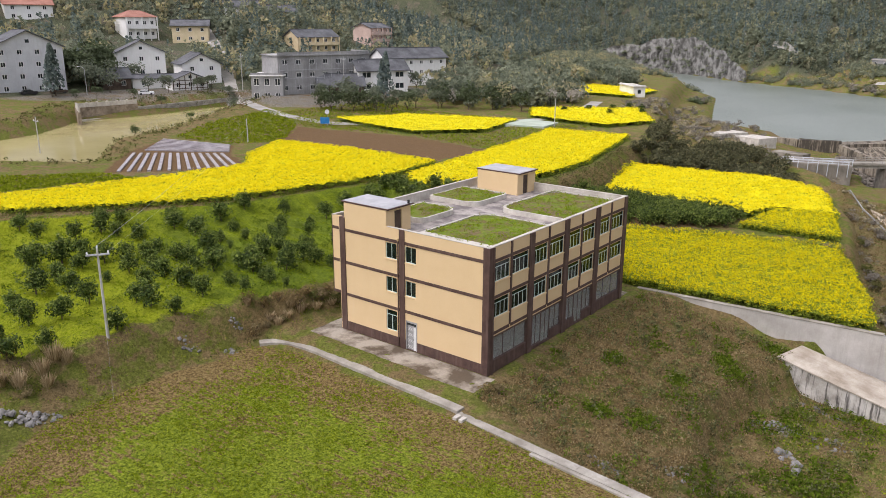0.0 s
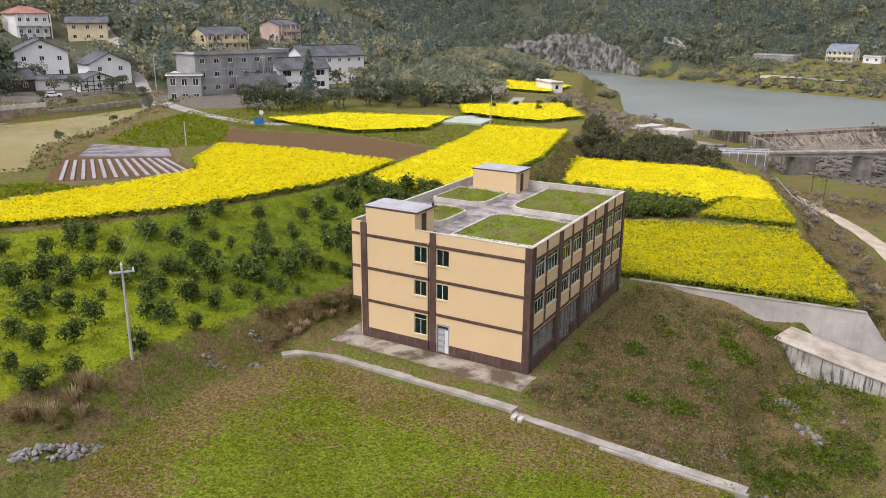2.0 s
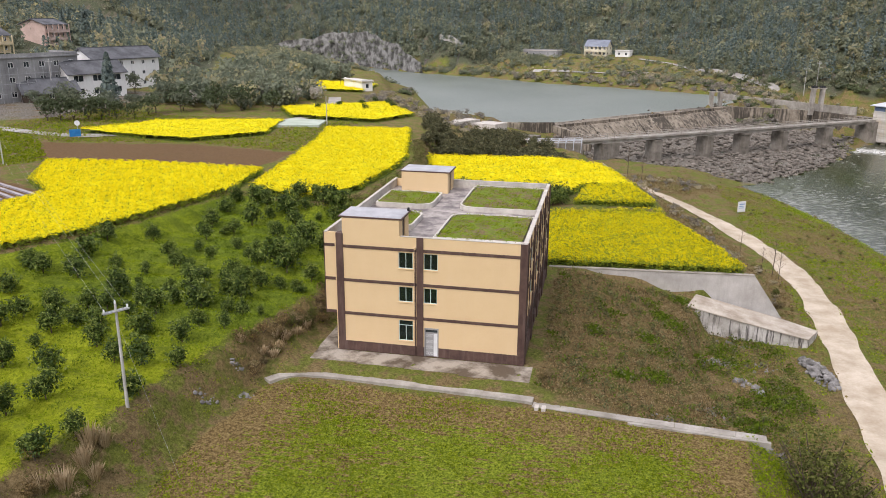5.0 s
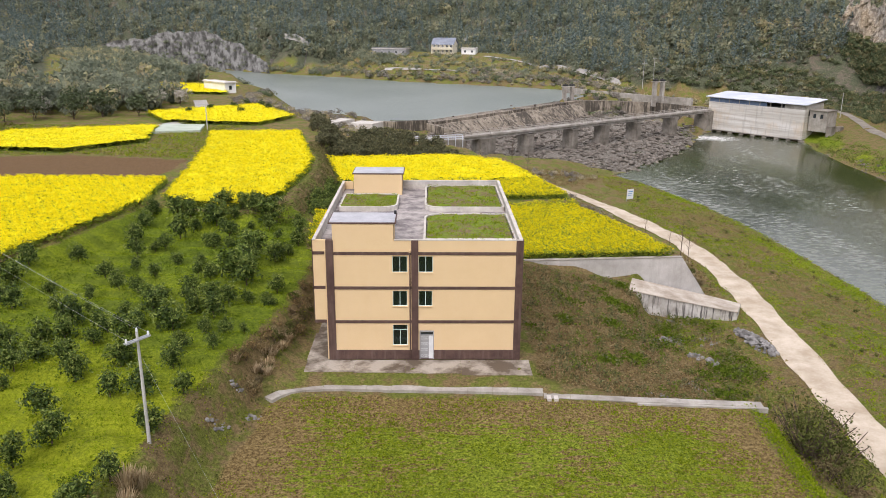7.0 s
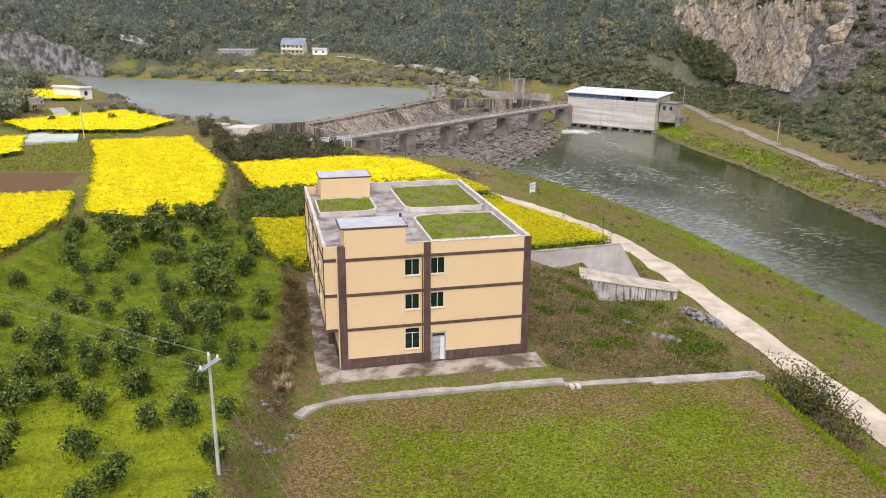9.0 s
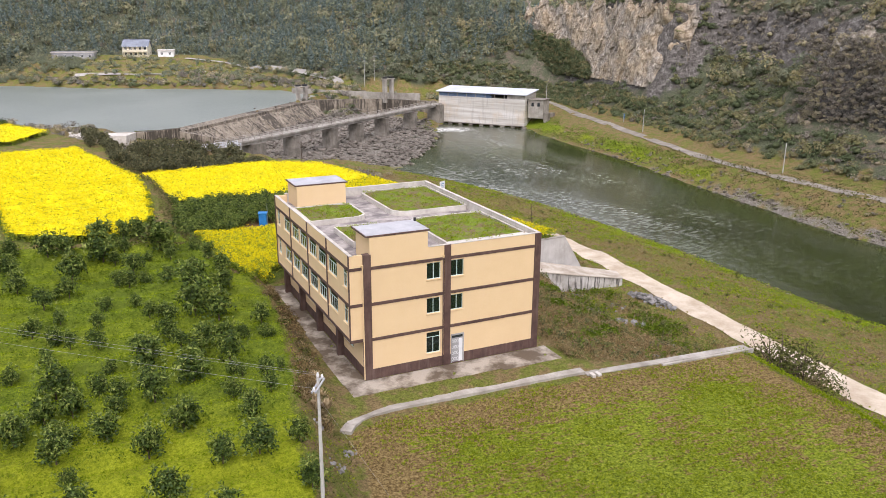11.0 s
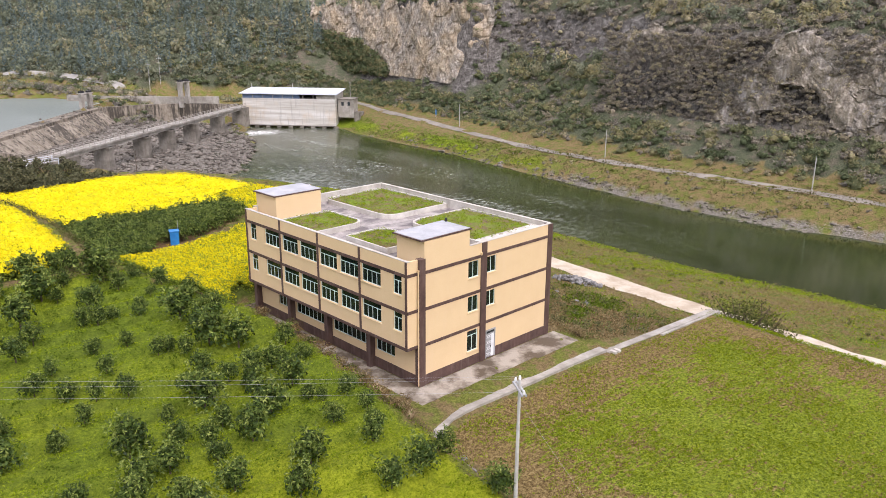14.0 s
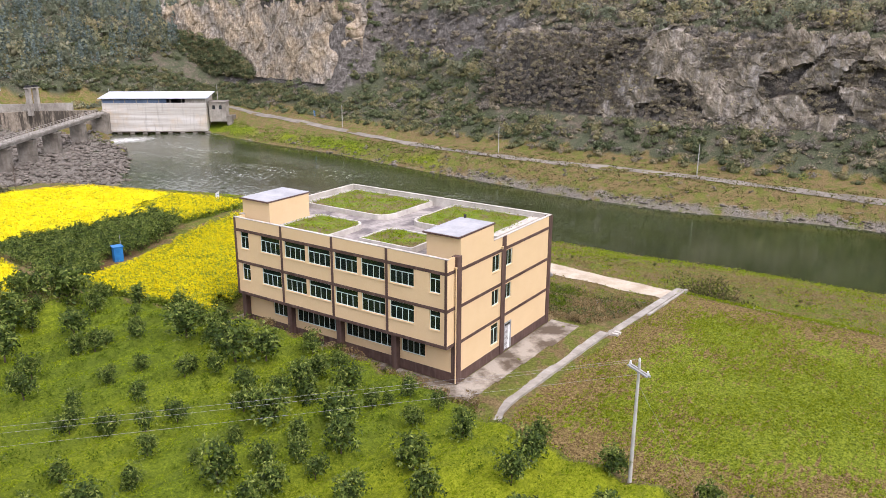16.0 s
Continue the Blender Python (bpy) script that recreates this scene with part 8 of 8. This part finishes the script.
# dark round trees between upper field and weir
EVERGREEN = [(-15, 97.5), (-19, 112), (-18, 126), (-9, 130), (4, 126), (13, 114), (18, 104), (14, 99.5)]
def fill(poly, count, smin, smax, label, category, group, which, clear_of=None):
    xs, ys = [p[0] for p in poly], [p[1] for p in poly]
    made, tries = [], 0
    while len(made) < count and tries < 4000:
        tries += 1
        x, y = rng.uniform(min(xs), max(xs)), rng.uniform(min(ys), max(ys))
        if inside(poly, np.array([x]), np.array([y]))[0] < 0.5 or any(math.hypot(x - a, y - b) < smin * 1.5 for a, b in made):
            continue
        if clear_of and math.hypot(x - clear_of[0] + 0.8, y - clear_of[1] + 1.0) < 2.6:
            continue
        made.append((x, y))
        s = rng.uniform(smin, smax)
        at = pose(x, y, ground_at(x, y) - 0.1, 0, 0, rng.uniform(0, 360)) @ Matrix.Diagonal((s, s, s, 1))
        if len(made) <= len(which):
            c = which[len(made) - 1]
        else:
            c = copy_thing(which[len(made) % len(which)], Matrix.Identity(4))
        c.matrix_world = at
        tagged(c, label, category, group)


fill(EVERGREEN, 100, 1.05, 1.7, "dark rounded evergreen shrub in a dense thicket", "shrub", "thicket above the weir", shrubs[4:])
fill(SHRUB_PATCH, 120, 0.98, 1.15, "dark evergreen shrub in a plot between rapeseed fields", "shrub", "shrub plot", shrubs[:4], (3.2, 53.0))

# grass, sprouts and dry scrub near the camera
def tufts(name, label, x, y, per, spread, high, size, material, tint=None, slim=0.35, category="grass"):
    z = ground_z(x, y)
    i = np.repeat(np.arange(len(x)), per)
    n = len(i)
    c = np.stack([x[i] + rng.normal(size=n) * spread, y[i] + rng.normal(size=n) * spread, z[i] + rng.uniform(0.05, 1, n) * high], -1)
    nr = rng.normal(size=(n, 3)) + (0, 0, 0.35)
    t = (rng.random(len(x)) if tint is None else np.broadcast_to(tint, len(x)))[i]
    ob = new(name, card_mesh(name, cards(c, nr, rng.uniform(0.6, 1.4, n) * size, slim * 1.2, 3), material, t, 3))
    return tagged(ob, label, category, kind="stuff")


x, y = scatter(-62, -5, -60, 45, 30000, lambda x, y: inside(ORCHARD, x, y) > -0.8)
# shade of the terrace steps, drawn as bands of darker tufts
step_shade = 0.9 * np.cos(terrace_phase(x, y)) + waves(x, y, 3, 2) * 0.7 + waves(x, y, 1.1, 6) * 0.6 + 0.5 * smooth(-16, 2, y) > 1.05
tufts("orchard_grass", "lush bright green grass between the fruit trees", x[~step_shade], y[~step_shade], 5, 0.25, 0.13, 0.18, GRASS_BLADE, np.where(waves(x, y, 2, 5) > 0.5, 0.05, 0.28)[~step_shade])
tufts("terrace_grass", "darker grass tufts that paint shade along the orchard's low terraces", x[step_shade], y[step_shade], 9, 0.25, 0.3, 0.2, DEEP_GRASS, 0.2)
x, y = scatter(-8, 37, -62, -6, 40000, lambda x, y: (inside(FRONT_FIELD, x, y) > 0) & ((waves(x, y, 6, 3) + waves(x, y, 2.2, 6) * 0.6 + np.sin(y * 5.2 + waves(x, y, 5, 1) * 2) * 0.35 + rng.normal(size=len(x)) * 0.4) > 0.12 - 0.3 * smooth(1, 8, inside(FRONT_FIELD, x, y))))
tufts("field_sprouts", "low green sprouts over the tilled field", x, y, 5, 0.14, 0.09, 0.14, FIELD_BLADE, 0.1, 0.5, "sprouts")
SLOPE = [(18.6, 29.5), (19.2, 0), (19, -4), (36, -6), (41, -2), (46, 3), (46, 24), (36, 30)]
def on_slope(x, y):
    return inside(SLOPE, x, y) > 0.2


x, y = scatter(18, 47, -7, 31, 13000, lambda x, y: on_slope(x, y) & ((x < 35.5) | (rng.random(len(x)) < 0.35)))
tufts("slope_scrub", "dry brown weeds and low scrub on the slope", x, y, 6, 0.22, 0.3, 0.2, RUSSET_LEAF, category="scrub")
x, y = scatter(18, 47, -7, 31, 1500, lambda x, y: on_slope(x, y) & (waves(x, y, 4, 7) + rng.normal(size=len(x)) * 0.5 > -0.1))
tufts("slope_weeds", "knee-high grey-green weeds dotted over the slope", x, y, 20, 0.18, 0.75, 0.24, WEED_LEAF, rng.random(len(x)), 0.4, "weeds")
x, y = scatter(18, 47, -7, 31, 8000, lambda x, y: (inside(SLOPE, x, y) > 0.2) & (waves(x, y, 3.2, 4) + waves(x, y, 1.3, 2) * 0.5 + smooth(33, 38, x) * 0.5 > 0.62))
px_, py_ = [], []
for cx, cy, r in ((32.9, 20.1, 1.5), (29.6, 13.7, 1.0), (34.0, 28.5, 1.2), (30.0, 4.8, 1.3), (31.2, 21.5, 0.9), (27.0, 3.0, 1.1), (24.0, 12.0, 0.9), (39.0, 4.0, 2.0), (42.0, 10.0, 2.0)):
    px_.append(cx + rng.normal(size=110) * r * 0.5)
    py_.append(cy + rng.normal(size=110) * r * 0.5)
x, y = np.concatenate([x, *px_]), np.concatenate([y, *py_])
tufts("slope_grass", "patches of fresh green grass on the slope", x, y, 7, 0.2, 0.4, 0.26, DEEP_GRASS, 0.1, 0.5)
VERGE = [(36.3, -8), (39, -9), (39.5, -19), (38, -40), (34.6, -40), (35.3, -20)]
x, y = scatter(34, 40, -40, -7, 3000, lambda x, y: inside(VERGE, x, y) > 0)
tufts("field_verge", "bright green grass verge along the field", x, y, 8, 0.2, 0.28, 0.18, GRASS_BLADE, 0.2)
BANK = [(-14, -34), (-9.5, -20), (-9.4, -12), (-7.8, -6), (-5.4, 8), (-4.4, 30), (-2.2, 30), (-2.5, 6), (-3.8, -3), (-5.6, -18), (-3, -36)]
x, y = scatter(-15, -1, -36, 31, 2200, lambda x, y: inside(BANK, x, y) > 0)
tufts("bank_scrub", "dry grass and weeds on the bank below the orchard", x, y, 5, 0.22, 0.3, 0.2, SCRUB_LEAF, category="scrub")
x, y = scatter(-15, -1, -36, 31, 2600, lambda x, y: (inside(BANK, x, y) > 0) & (waves(x, y, 2.4, 6) > -0.1))
tufts("bank_grass", "green grass in patches on the bank", x, y, 7, 0.2, 0.2, 0.15, FIELD_BLADE, 0.1, 0.4)
TERRACE = [(-82, -70), (-57, -20), (-52, -10.5), (-45, 0.5), (-38, 13.5), (-34.6, 27), (-31, 41), (-33.6, 43), (-37, 28), (-40.5, 16), (-48, 2), (-55, -9), (-84, -62)]
x, y = scatter(-84, -30, -70, 44, 9000, lambda x, y: inside(TERRACE, x, y) > -0.8)
tufts("terrace_scrub", "brown dry grass on the terrace bank", x, y, 8, 0.25, 0.5, 0.24, RUSSET_LEAF, category="scrub")
x, y = scatter(38, 80, -60, 125, 26000, lambda x, y: (inside(RIVER_OUTLINE, x, y) < -0.6) & (x < 80) & (np.abs(x - np.interp(y, [-60, -9, 6, 20, 32, 44, 55, 66, 74, 86, 97, 116], [48, 50, 51, 52.3, 53.2, 53.6, 53, 51.2, 48.3, 44, 38.5, 29])) > 2.1) & (inside(LOW_RAPE, x, y) < 0) & ((x > 50) | (y < 27)))
edge_d = -inside(RIVER_OUTLINE, x, y)
fresh = waves(x, y, 9, 2) + waves(x, y, 3, 7) * 0.6 + rng.normal(size=len(x)) * 0.35 + 0.7 * smooth(8, 2, edge_d) + 0.45 * smooth(14, 20, edge_d) * (y > 60)
tufts("riverside_grass", "patchy grass and weeds on the river bank", x, y, 5, 0.25, 0.25, 0.26, GRASS_BLADE, np.where(fresh > 0.1, 0.3, 0.95))
x, y = scatter(12, 52, 30, 132, 6500, lambda x, y: inside(STRIP, x, y) > 0)
tufts("roadside_scrub", "brown weeds and dry grass between field and road", x, y, 8, 0.28, 0.5, 0.26, RUSSET_LEAF, category="scrub")
x, y = scatter(12, 52, 30, 132, 700, lambda x, y: (inside(STRIP, x, y) > 0.8) & (waves(x, y, 4, 5) + rng.normal(size=len(x)) * 0.4 > 0))
wood("roadside_bushes", "dry brown-green bushes along the dirt road", bush_t, x, y, rng.uniform(0.25, 0.75, len(x)), HAZED_HILL_LEAF, 0.2, "scrub")
x, y = scatter(40, 84, -60, 150, 2600, lambda x, y: (inside(RIVER_OUTLINE, x, y) < -0.6) & (x > np.interp(y, [-60, 31, 48, 66, 77, 116, 140], [53, 56, 56.5, 54, 50, 34, 30])) & (waves(x, y, 7, 3) + rng.normal(size=len(x)) * 0.4 > 0.1))
tufts("riverside_weeds", "taller dry weeds on the river bank", x, y, 12, 0.3, 0.5, 0.24, RUSSET_LEAF, category="weeds")
x, y = scatter(98, 136, -80, 215, 1500, lambda x, y: (inside(RIVER_OUTLINE, x, y) < -1.5) & (foot(x, y) < -4) & (waves(x, y, 7, 8) + rng.normal(size=len(x)) * 0.5 > 0.2))
wood("far_bank_bushes", "low olive bushes on the far river bank", bush_t, x, y, rng.uniform(0.15, 0.45, len(x)), HAZED_HILL_LEAF, 0.2, "scrub")
x, y = scatter(52, 80, -60, 130, 800, lambda x, y: (inside(RIVER_OUTLINE, x, y) < -1.0) & (x > np.interp(y, [-60, 31, 48, 66, 77, 116, 140], [53, 56, 56.5, 54, 50, 34, 30])) & (waves(x, y, 8, 6) + rng.normal(size=len(x)) * 0.5 > 0.3))
wood("riverside_bushes", "small dry bushes dotted over the river bank", bush_t, x, y, rng.uniform(0.1, 0.3, len(x)), SCRUB_LEAF, 0.2, "scrub")
x, y = scatter(98, 136, -80, 200, 7000, lambda x, y: (inside(RIVER_OUTLINE, x, y) < -0.5) & (foot(x, y) < 6))
tufts("far_bank_grass", "rough grass and weeds on the far river bank", x, y, 7, 0.5, 0.5, 0.4, SCRUB_LEAF, category="scrub")
x, y = scatter(98, 150, -80, 215, 9000, lambda x, y: (inside(RIVER_OUTLINE, x, y) < -0.8) & (foot(x, y) < 0) & (inside(RIVER_OUTLINE, x, y) > -9) & (waves(x, y, 8, 3) + waves(x, y, 3, 5) * 0.5 + smooth(60, 130, y) * 1.3 > 0.62))
tufts("far_bank_greenery", "bright green growth near the far water's edge", x, y, 7, 0.5, 0.5, 0.42, DEEP_GRASS, 0.25)
for (x0, x1, y0, y1, r), nn in zip(BEDS, (900, 1000, 500, 380)):
    x, y = rng.uniform(x0 + 0.3, x1 - 0.3, nn), rng.uniform(y0 + 0.3, y1 - 0.3, nn)
    keep = (waves(x, y, 1.6, x0 + y0) + rng.normal(size=nn) * 0.4) > -0.2
    x, y = x[keep], y[keep]
    i = np.repeat(np.arange(len(x)), 6)
    c = np.stack([x[i] + rng.normal(size=len(i)) * 0.12, y[i] + rng.normal(size=len(i)) * 0.12, RZ + 0.45 + rng.uniform(0.03, 0.2, len(i))], -1)
    part("roof_grass", card_mesh("roof_grass", cards(c, rng.normal(size=c.shape) + (0, 0, 0.4), rng.uniform(0.08, 0.2, len(i)), 0.4, 3), GRASS_BLADE, np.where(waves(x, y, 1.3, x1) + waves(x, y, 3.1, y1) * 0.8 > 0.6, 0.95, 0.25)[i], 3), None, house)


EDGE = [(-16, 96), (-10.6, 75), (-9.8, 62), (-11, 45), (-15.5, 36.5), (-13, 36), (-7, 46), (-5, 64), (-7, 75), (-12, 97)]
x, y = scatter(-17, -4, 35, 98, 3000, lambda x, y: inside(EDGE, x, y) > -0.5)
tufts("field_edge_scrub", "brown weeds on the bank between the fields", x, y, 10, 0.3, 0.5, 0.25, SCRUB_LEAF, category="scrub")
x, y = scatter(-120, -74, 44, 88, 5000, lambda x, y: inside(VEG_PATCH, x, y) > 0)
tufts("vegetable_plot", "bright green leafy vegetable rows", x, y, 5, 0.3, 0.35, 0.35, FIELD_BLADE, 0.1, 0.6, "vegetables")
x, y = scatter(-88, -60, -12, 18, 3000, lambda x, y: inside([(-82, 2), (-71, 15), (-62, 16), (-66.5, 7), (-69, -3), (-78, -10)], x, y) > 0)
tufts("vegetable_plot", "green leafy vegetable strip beside the rapeseed", x, y, 5, 0.3, 0.3, 0.35, FIELD_BLADE, 0.1, 0.6, "vegetables")
x, y = scatter(-110, -36, 75, 120, 5000, lambda x, y: (inside(PLOUGHED, x, y) < -1) & (inside(FAR_RAPES[0], x, y) < -1) & (inside(VEG_PATCH, x, y) < -1))
tufts("meadow_grass", "rough grass between the far fields", x, y, 5, 0.5, 0.3, 0.45, GRASS_BLADE)
x, y = scatter(-160, -80, 5, 108, 2600, lambda x, y: (np.abs(inside(POND_OUTLINE, x, y) + 3.5) < 3.0))
tufts("pond_bank_grass", "weeds along the pond bank", x, y, 8, 0.5, 0.6, 0.5, SCRUB_LEAF, category="scrub")


def bush(x, y, s, material, label, n=500):
    p, nrm = crown_points(n, 1.0 * s, 1.5 * s, 7)
    b = thing("bush", label, "bush", at=pose(x, y, ground_at(x, y) - 0.1))
    st = MB()
    for k in range(7):
        a = k * 0.9
        st.tube((0, 0, 0), (0.8 * s * math.cos(a), 0.8 * s * math.sin(a), 1.2 * s), 0.03 * s, 0.008 * s, 5)
    part("stem", st, BARK, b)
    part("crown", card_mesh("crown", cards(p, nrm, rng.uniform(0.1, 0.26, n) * s ** 0.4, 0.45), material, np.full(n, rng.random())), None, b)


for x, y, s in ((40.8, -8.6, 3.0), (41.4, -9.8, 3.9), (42.0, -11.4, 3.6), (40.4, -10.6, 2.9), (42.6, -8.6, 2.4), (43.2, -12.8, 2.4), (41.2, -13.4, 1.6), (42.6, -15.4, 1.2), (44.8, -4.0, 1.0), (45.6, -7.0, 1.2)):
    bush(x, y, s, SCRUB_LEAF, "tangled olive-green bush at the field's end", 620)
for x, y, s in ((43.5, 40, 1.0), (44.5, 44, 1.2), (43.5, 48, 1.1), (41, 53, 1.1), (38.5, 60, 1.2), (36, 66, 1.2), (47.5, 37, 0.9), (48, 42, 0.8), (33.5, 73, 1.0), (30, 82, 1.0), (27, 93, 1.2)):
    bush(x, y, s, SCRUB_LEAF, "dry brown bush between rapeseed and dirt road")
for x, y, s in ((19.6, -2.6, 0.7), (20.2, -1.8, 0.6), (-10.4, -29, 0.9), (-11.5, -27, 0.9), (-12.5, -31, 0.9), (-8.5, -27.5, 0.6), (-14, -34, 1.0)):
    bush(x, y, s, RUSSET_LEAF, "dry russet bush beside the bank")
for k in range(46):
    y = -7.0 + k * 0.62 + random.uniform(-0.3, 0.3)
    edge = float(np.interp(y, [-7, 0, 6, 13, 21], [-7.6, -6.6, -5.3, -4.7, -4.3]))
    bush(edge + random.uniform(0.1, 1.9), y, random.uniform(0.5, 0.95), RUSSET_LEAF if random.random() < 0.8 else SCRUB_LEAF, "dry russet shrub on the bank beside the building", 260)


STRAW = leaf_material("straw", (0.28, 0.21, 0.12), (0.45, 0.35, 0.22), (0.6, 0.5, 0.34), 0.9, 0.0)


def reed_clump(x, y, r, h, n):
    """A clump of tall dry blades that lean outwards."""
    a, q = rng.uniform(0, 6.283, n), rng.random(n) ** 0.5
    foot_ = np.stack([np.cos(a) * q * r * 0.5, np.sin(a) * q * r * 0.5, np.zeros(n)], -1)
    lean = np.stack([np.cos(a), np.sin(a), np.zeros(n)], -1) * (rng.uniform(0.1, 0.9, n) * r)[:, None]
    top = foot_ + lean + np.stack([np.zeros(n), np.zeros(n), h * rng.uniform(0.6, 1.1, n)], -1)
    side = np.stack([-np.sin(a), np.cos(a), np.zeros(n)], -1) * 0.035
    mid = (foot_ + top) / 2 + (0, 0, h * 0.12)
    v = np.stack([foot_, mid - side, top, mid + side], 1).reshape(-1, 3)
    ob = new("dry_grass_clump", card_mesh("dry_grass_clump", v, STRAW))
    ob.matrix_world = pose(x, y, ground_at(x, y) - 0.03)
    return tagged(ob, "tall straw-coloured clump of dry grass on the bank", "grass clump", "dry grass clumps")


for x, y, r, h in ((-9.4, -27.5, 0.9, 1.6), (-9.3, -25.6, 0.8, 1.5), (-8.4, -25.7, 0.7, 1.2), (-9.6, -24.4, 0.9, 1.7), (-9.0, -23.6, 0.7, 1.4), (-10.2, -28.6, 0.8, 1.4), (-5.3, -3.0, 0.8, 1.0),
                   (-5.2, -1.1, 0.8, 1.0), (-5.0, -4.2, 0.6, 0.8), (-4.6, 0.6, 0.7, 0.9), (-7.2, -6.2, 0.5, 0.9), (-4.4, 2.6, 0.7, 0.8), (-6.0, -4.4, 0.6, 0.8), (-5.8, -1.8, 0.6, 0.9)):
    reed_clump(x, y, r, h, 150)


def bare_tree(x, y, h, label):
    t = thing("bare_tree", label, "tree", at=pose(x, y, ground_at(x, y), 0, 0, rng.uniform(0, 360)))
    tr = MB().tube((0, 0, -0.2), (0.05 * h * 0.2, 0, h * 0.55), 0.012 * h, 0.008 * h, 6).tube((0.05 * h * 0.2, 0, h * 0.55), (0, 0.02 * h, h), 0.008 * h, 0.003 * h, 5)
    part("trunk", tr, BARK, t)
    for k in range(14):
        a, z = k * 2.4, h * (0.35 + 0.045 * k)
        l = h * 0.2 * (1 - 0.04 * k)
        part("limb", MB().tube((0, 0, z), (l * math.cos(a), l * math.sin(a), z + l * 0.9), 0.005 * h, 0.0015 * h, 4), BARK, t)


for x, y, h in ((49.6, 52, 6), (50.0, 49.5, 4.5), (48.6, 55, 3.6), (41.6, -11.8, 5.4), (42.4, -9.4, 4.8), (40.8, -9.6, 4.4), (30, 128, 8), (-70, 205, 8), (46.5, 62, 4), (33, 120, 6)):
    bare_tree(x, y, h, "thin leafless tree beside the dirt road")

# stones: river bed below the weir, and along the far bank
def stones(name, label, x, y, size, material, sink=0.2):
    base = []
    for _ in range(8):
        me = rock("loose", 0.5, material, 0.55)
        v = np.empty(len(me.vertices) * 3)
        me.vertices.foreach_get("co", v)
        f = np.empty(len(me.polygons) * 3, np.int32)
        me.polygons.foreach_get("vertices", f)
        base.append((v.reshape(-1, 3), f.reshape(-1, 3)))
        bpy.data.meshes.remove(me)
    z = ground_z(x, y)
    V, F, o = [], [], 0
    for i in range(len(x)):
        v, f = base[i % 8]
        a = rng.uniform(0, 6.283)
        c, s = math.cos(a), math.sin(a)
        q = v * size[i] * (1, rng.uniform(0.6, 1.3), rng.uniform(0.6, 1.1))
        V.append(np.stack([q[:, 0] * c - q[:, 1] * s + x[i], q[:, 0] * s + q[:, 1] * c + y[i], q[:, 2] + z[i] + size[i] * 0.1], -1))
        F.append(f + o)
        o += len(v)
    return tagged(new(name, raw_mesh(name, np.concatenate(V), np.concatenate(F), material)), label, "stones", kind="stuff")


x, y = scatter(8, 118, 136, 246, 7000, lambda x, y: (inside(BED_OUTLINE, x, y) > -3) & (ground_z(x, y) > -10.3))
stones("river_stones", "grey boulders on the dry bed below the weir", x, y, rng.uniform(0.4, 1.75, len(x)) ** 1.3, BED_STONE)
x, y = scatter(108, 132, -60, 150, 4500, lambda x, y: (np.abs(inside(RIVER_OUTLINE, x, y) + 1.2) < 2.2) & (waves(x, y, 9, 4) + rng.normal(size=len(x)) * 0.3 > -0.1))
stones("bank_stones", "grey rocks along the far water's edge", x, y, rng.uniform(0.25, 1.25, len(x)) ** 1.5, BED_STONE)
x, y = scatter(60, 82, -60, 130, 700, lambda x, y: np.abs(inside(RIVER_OUTLINE, x, y) + 0.6) < 1.2)
stones("shore_stones", "small stones along the near water's edge", x, y, rng.uniform(0.2, 0.6, len(x)), STONE)
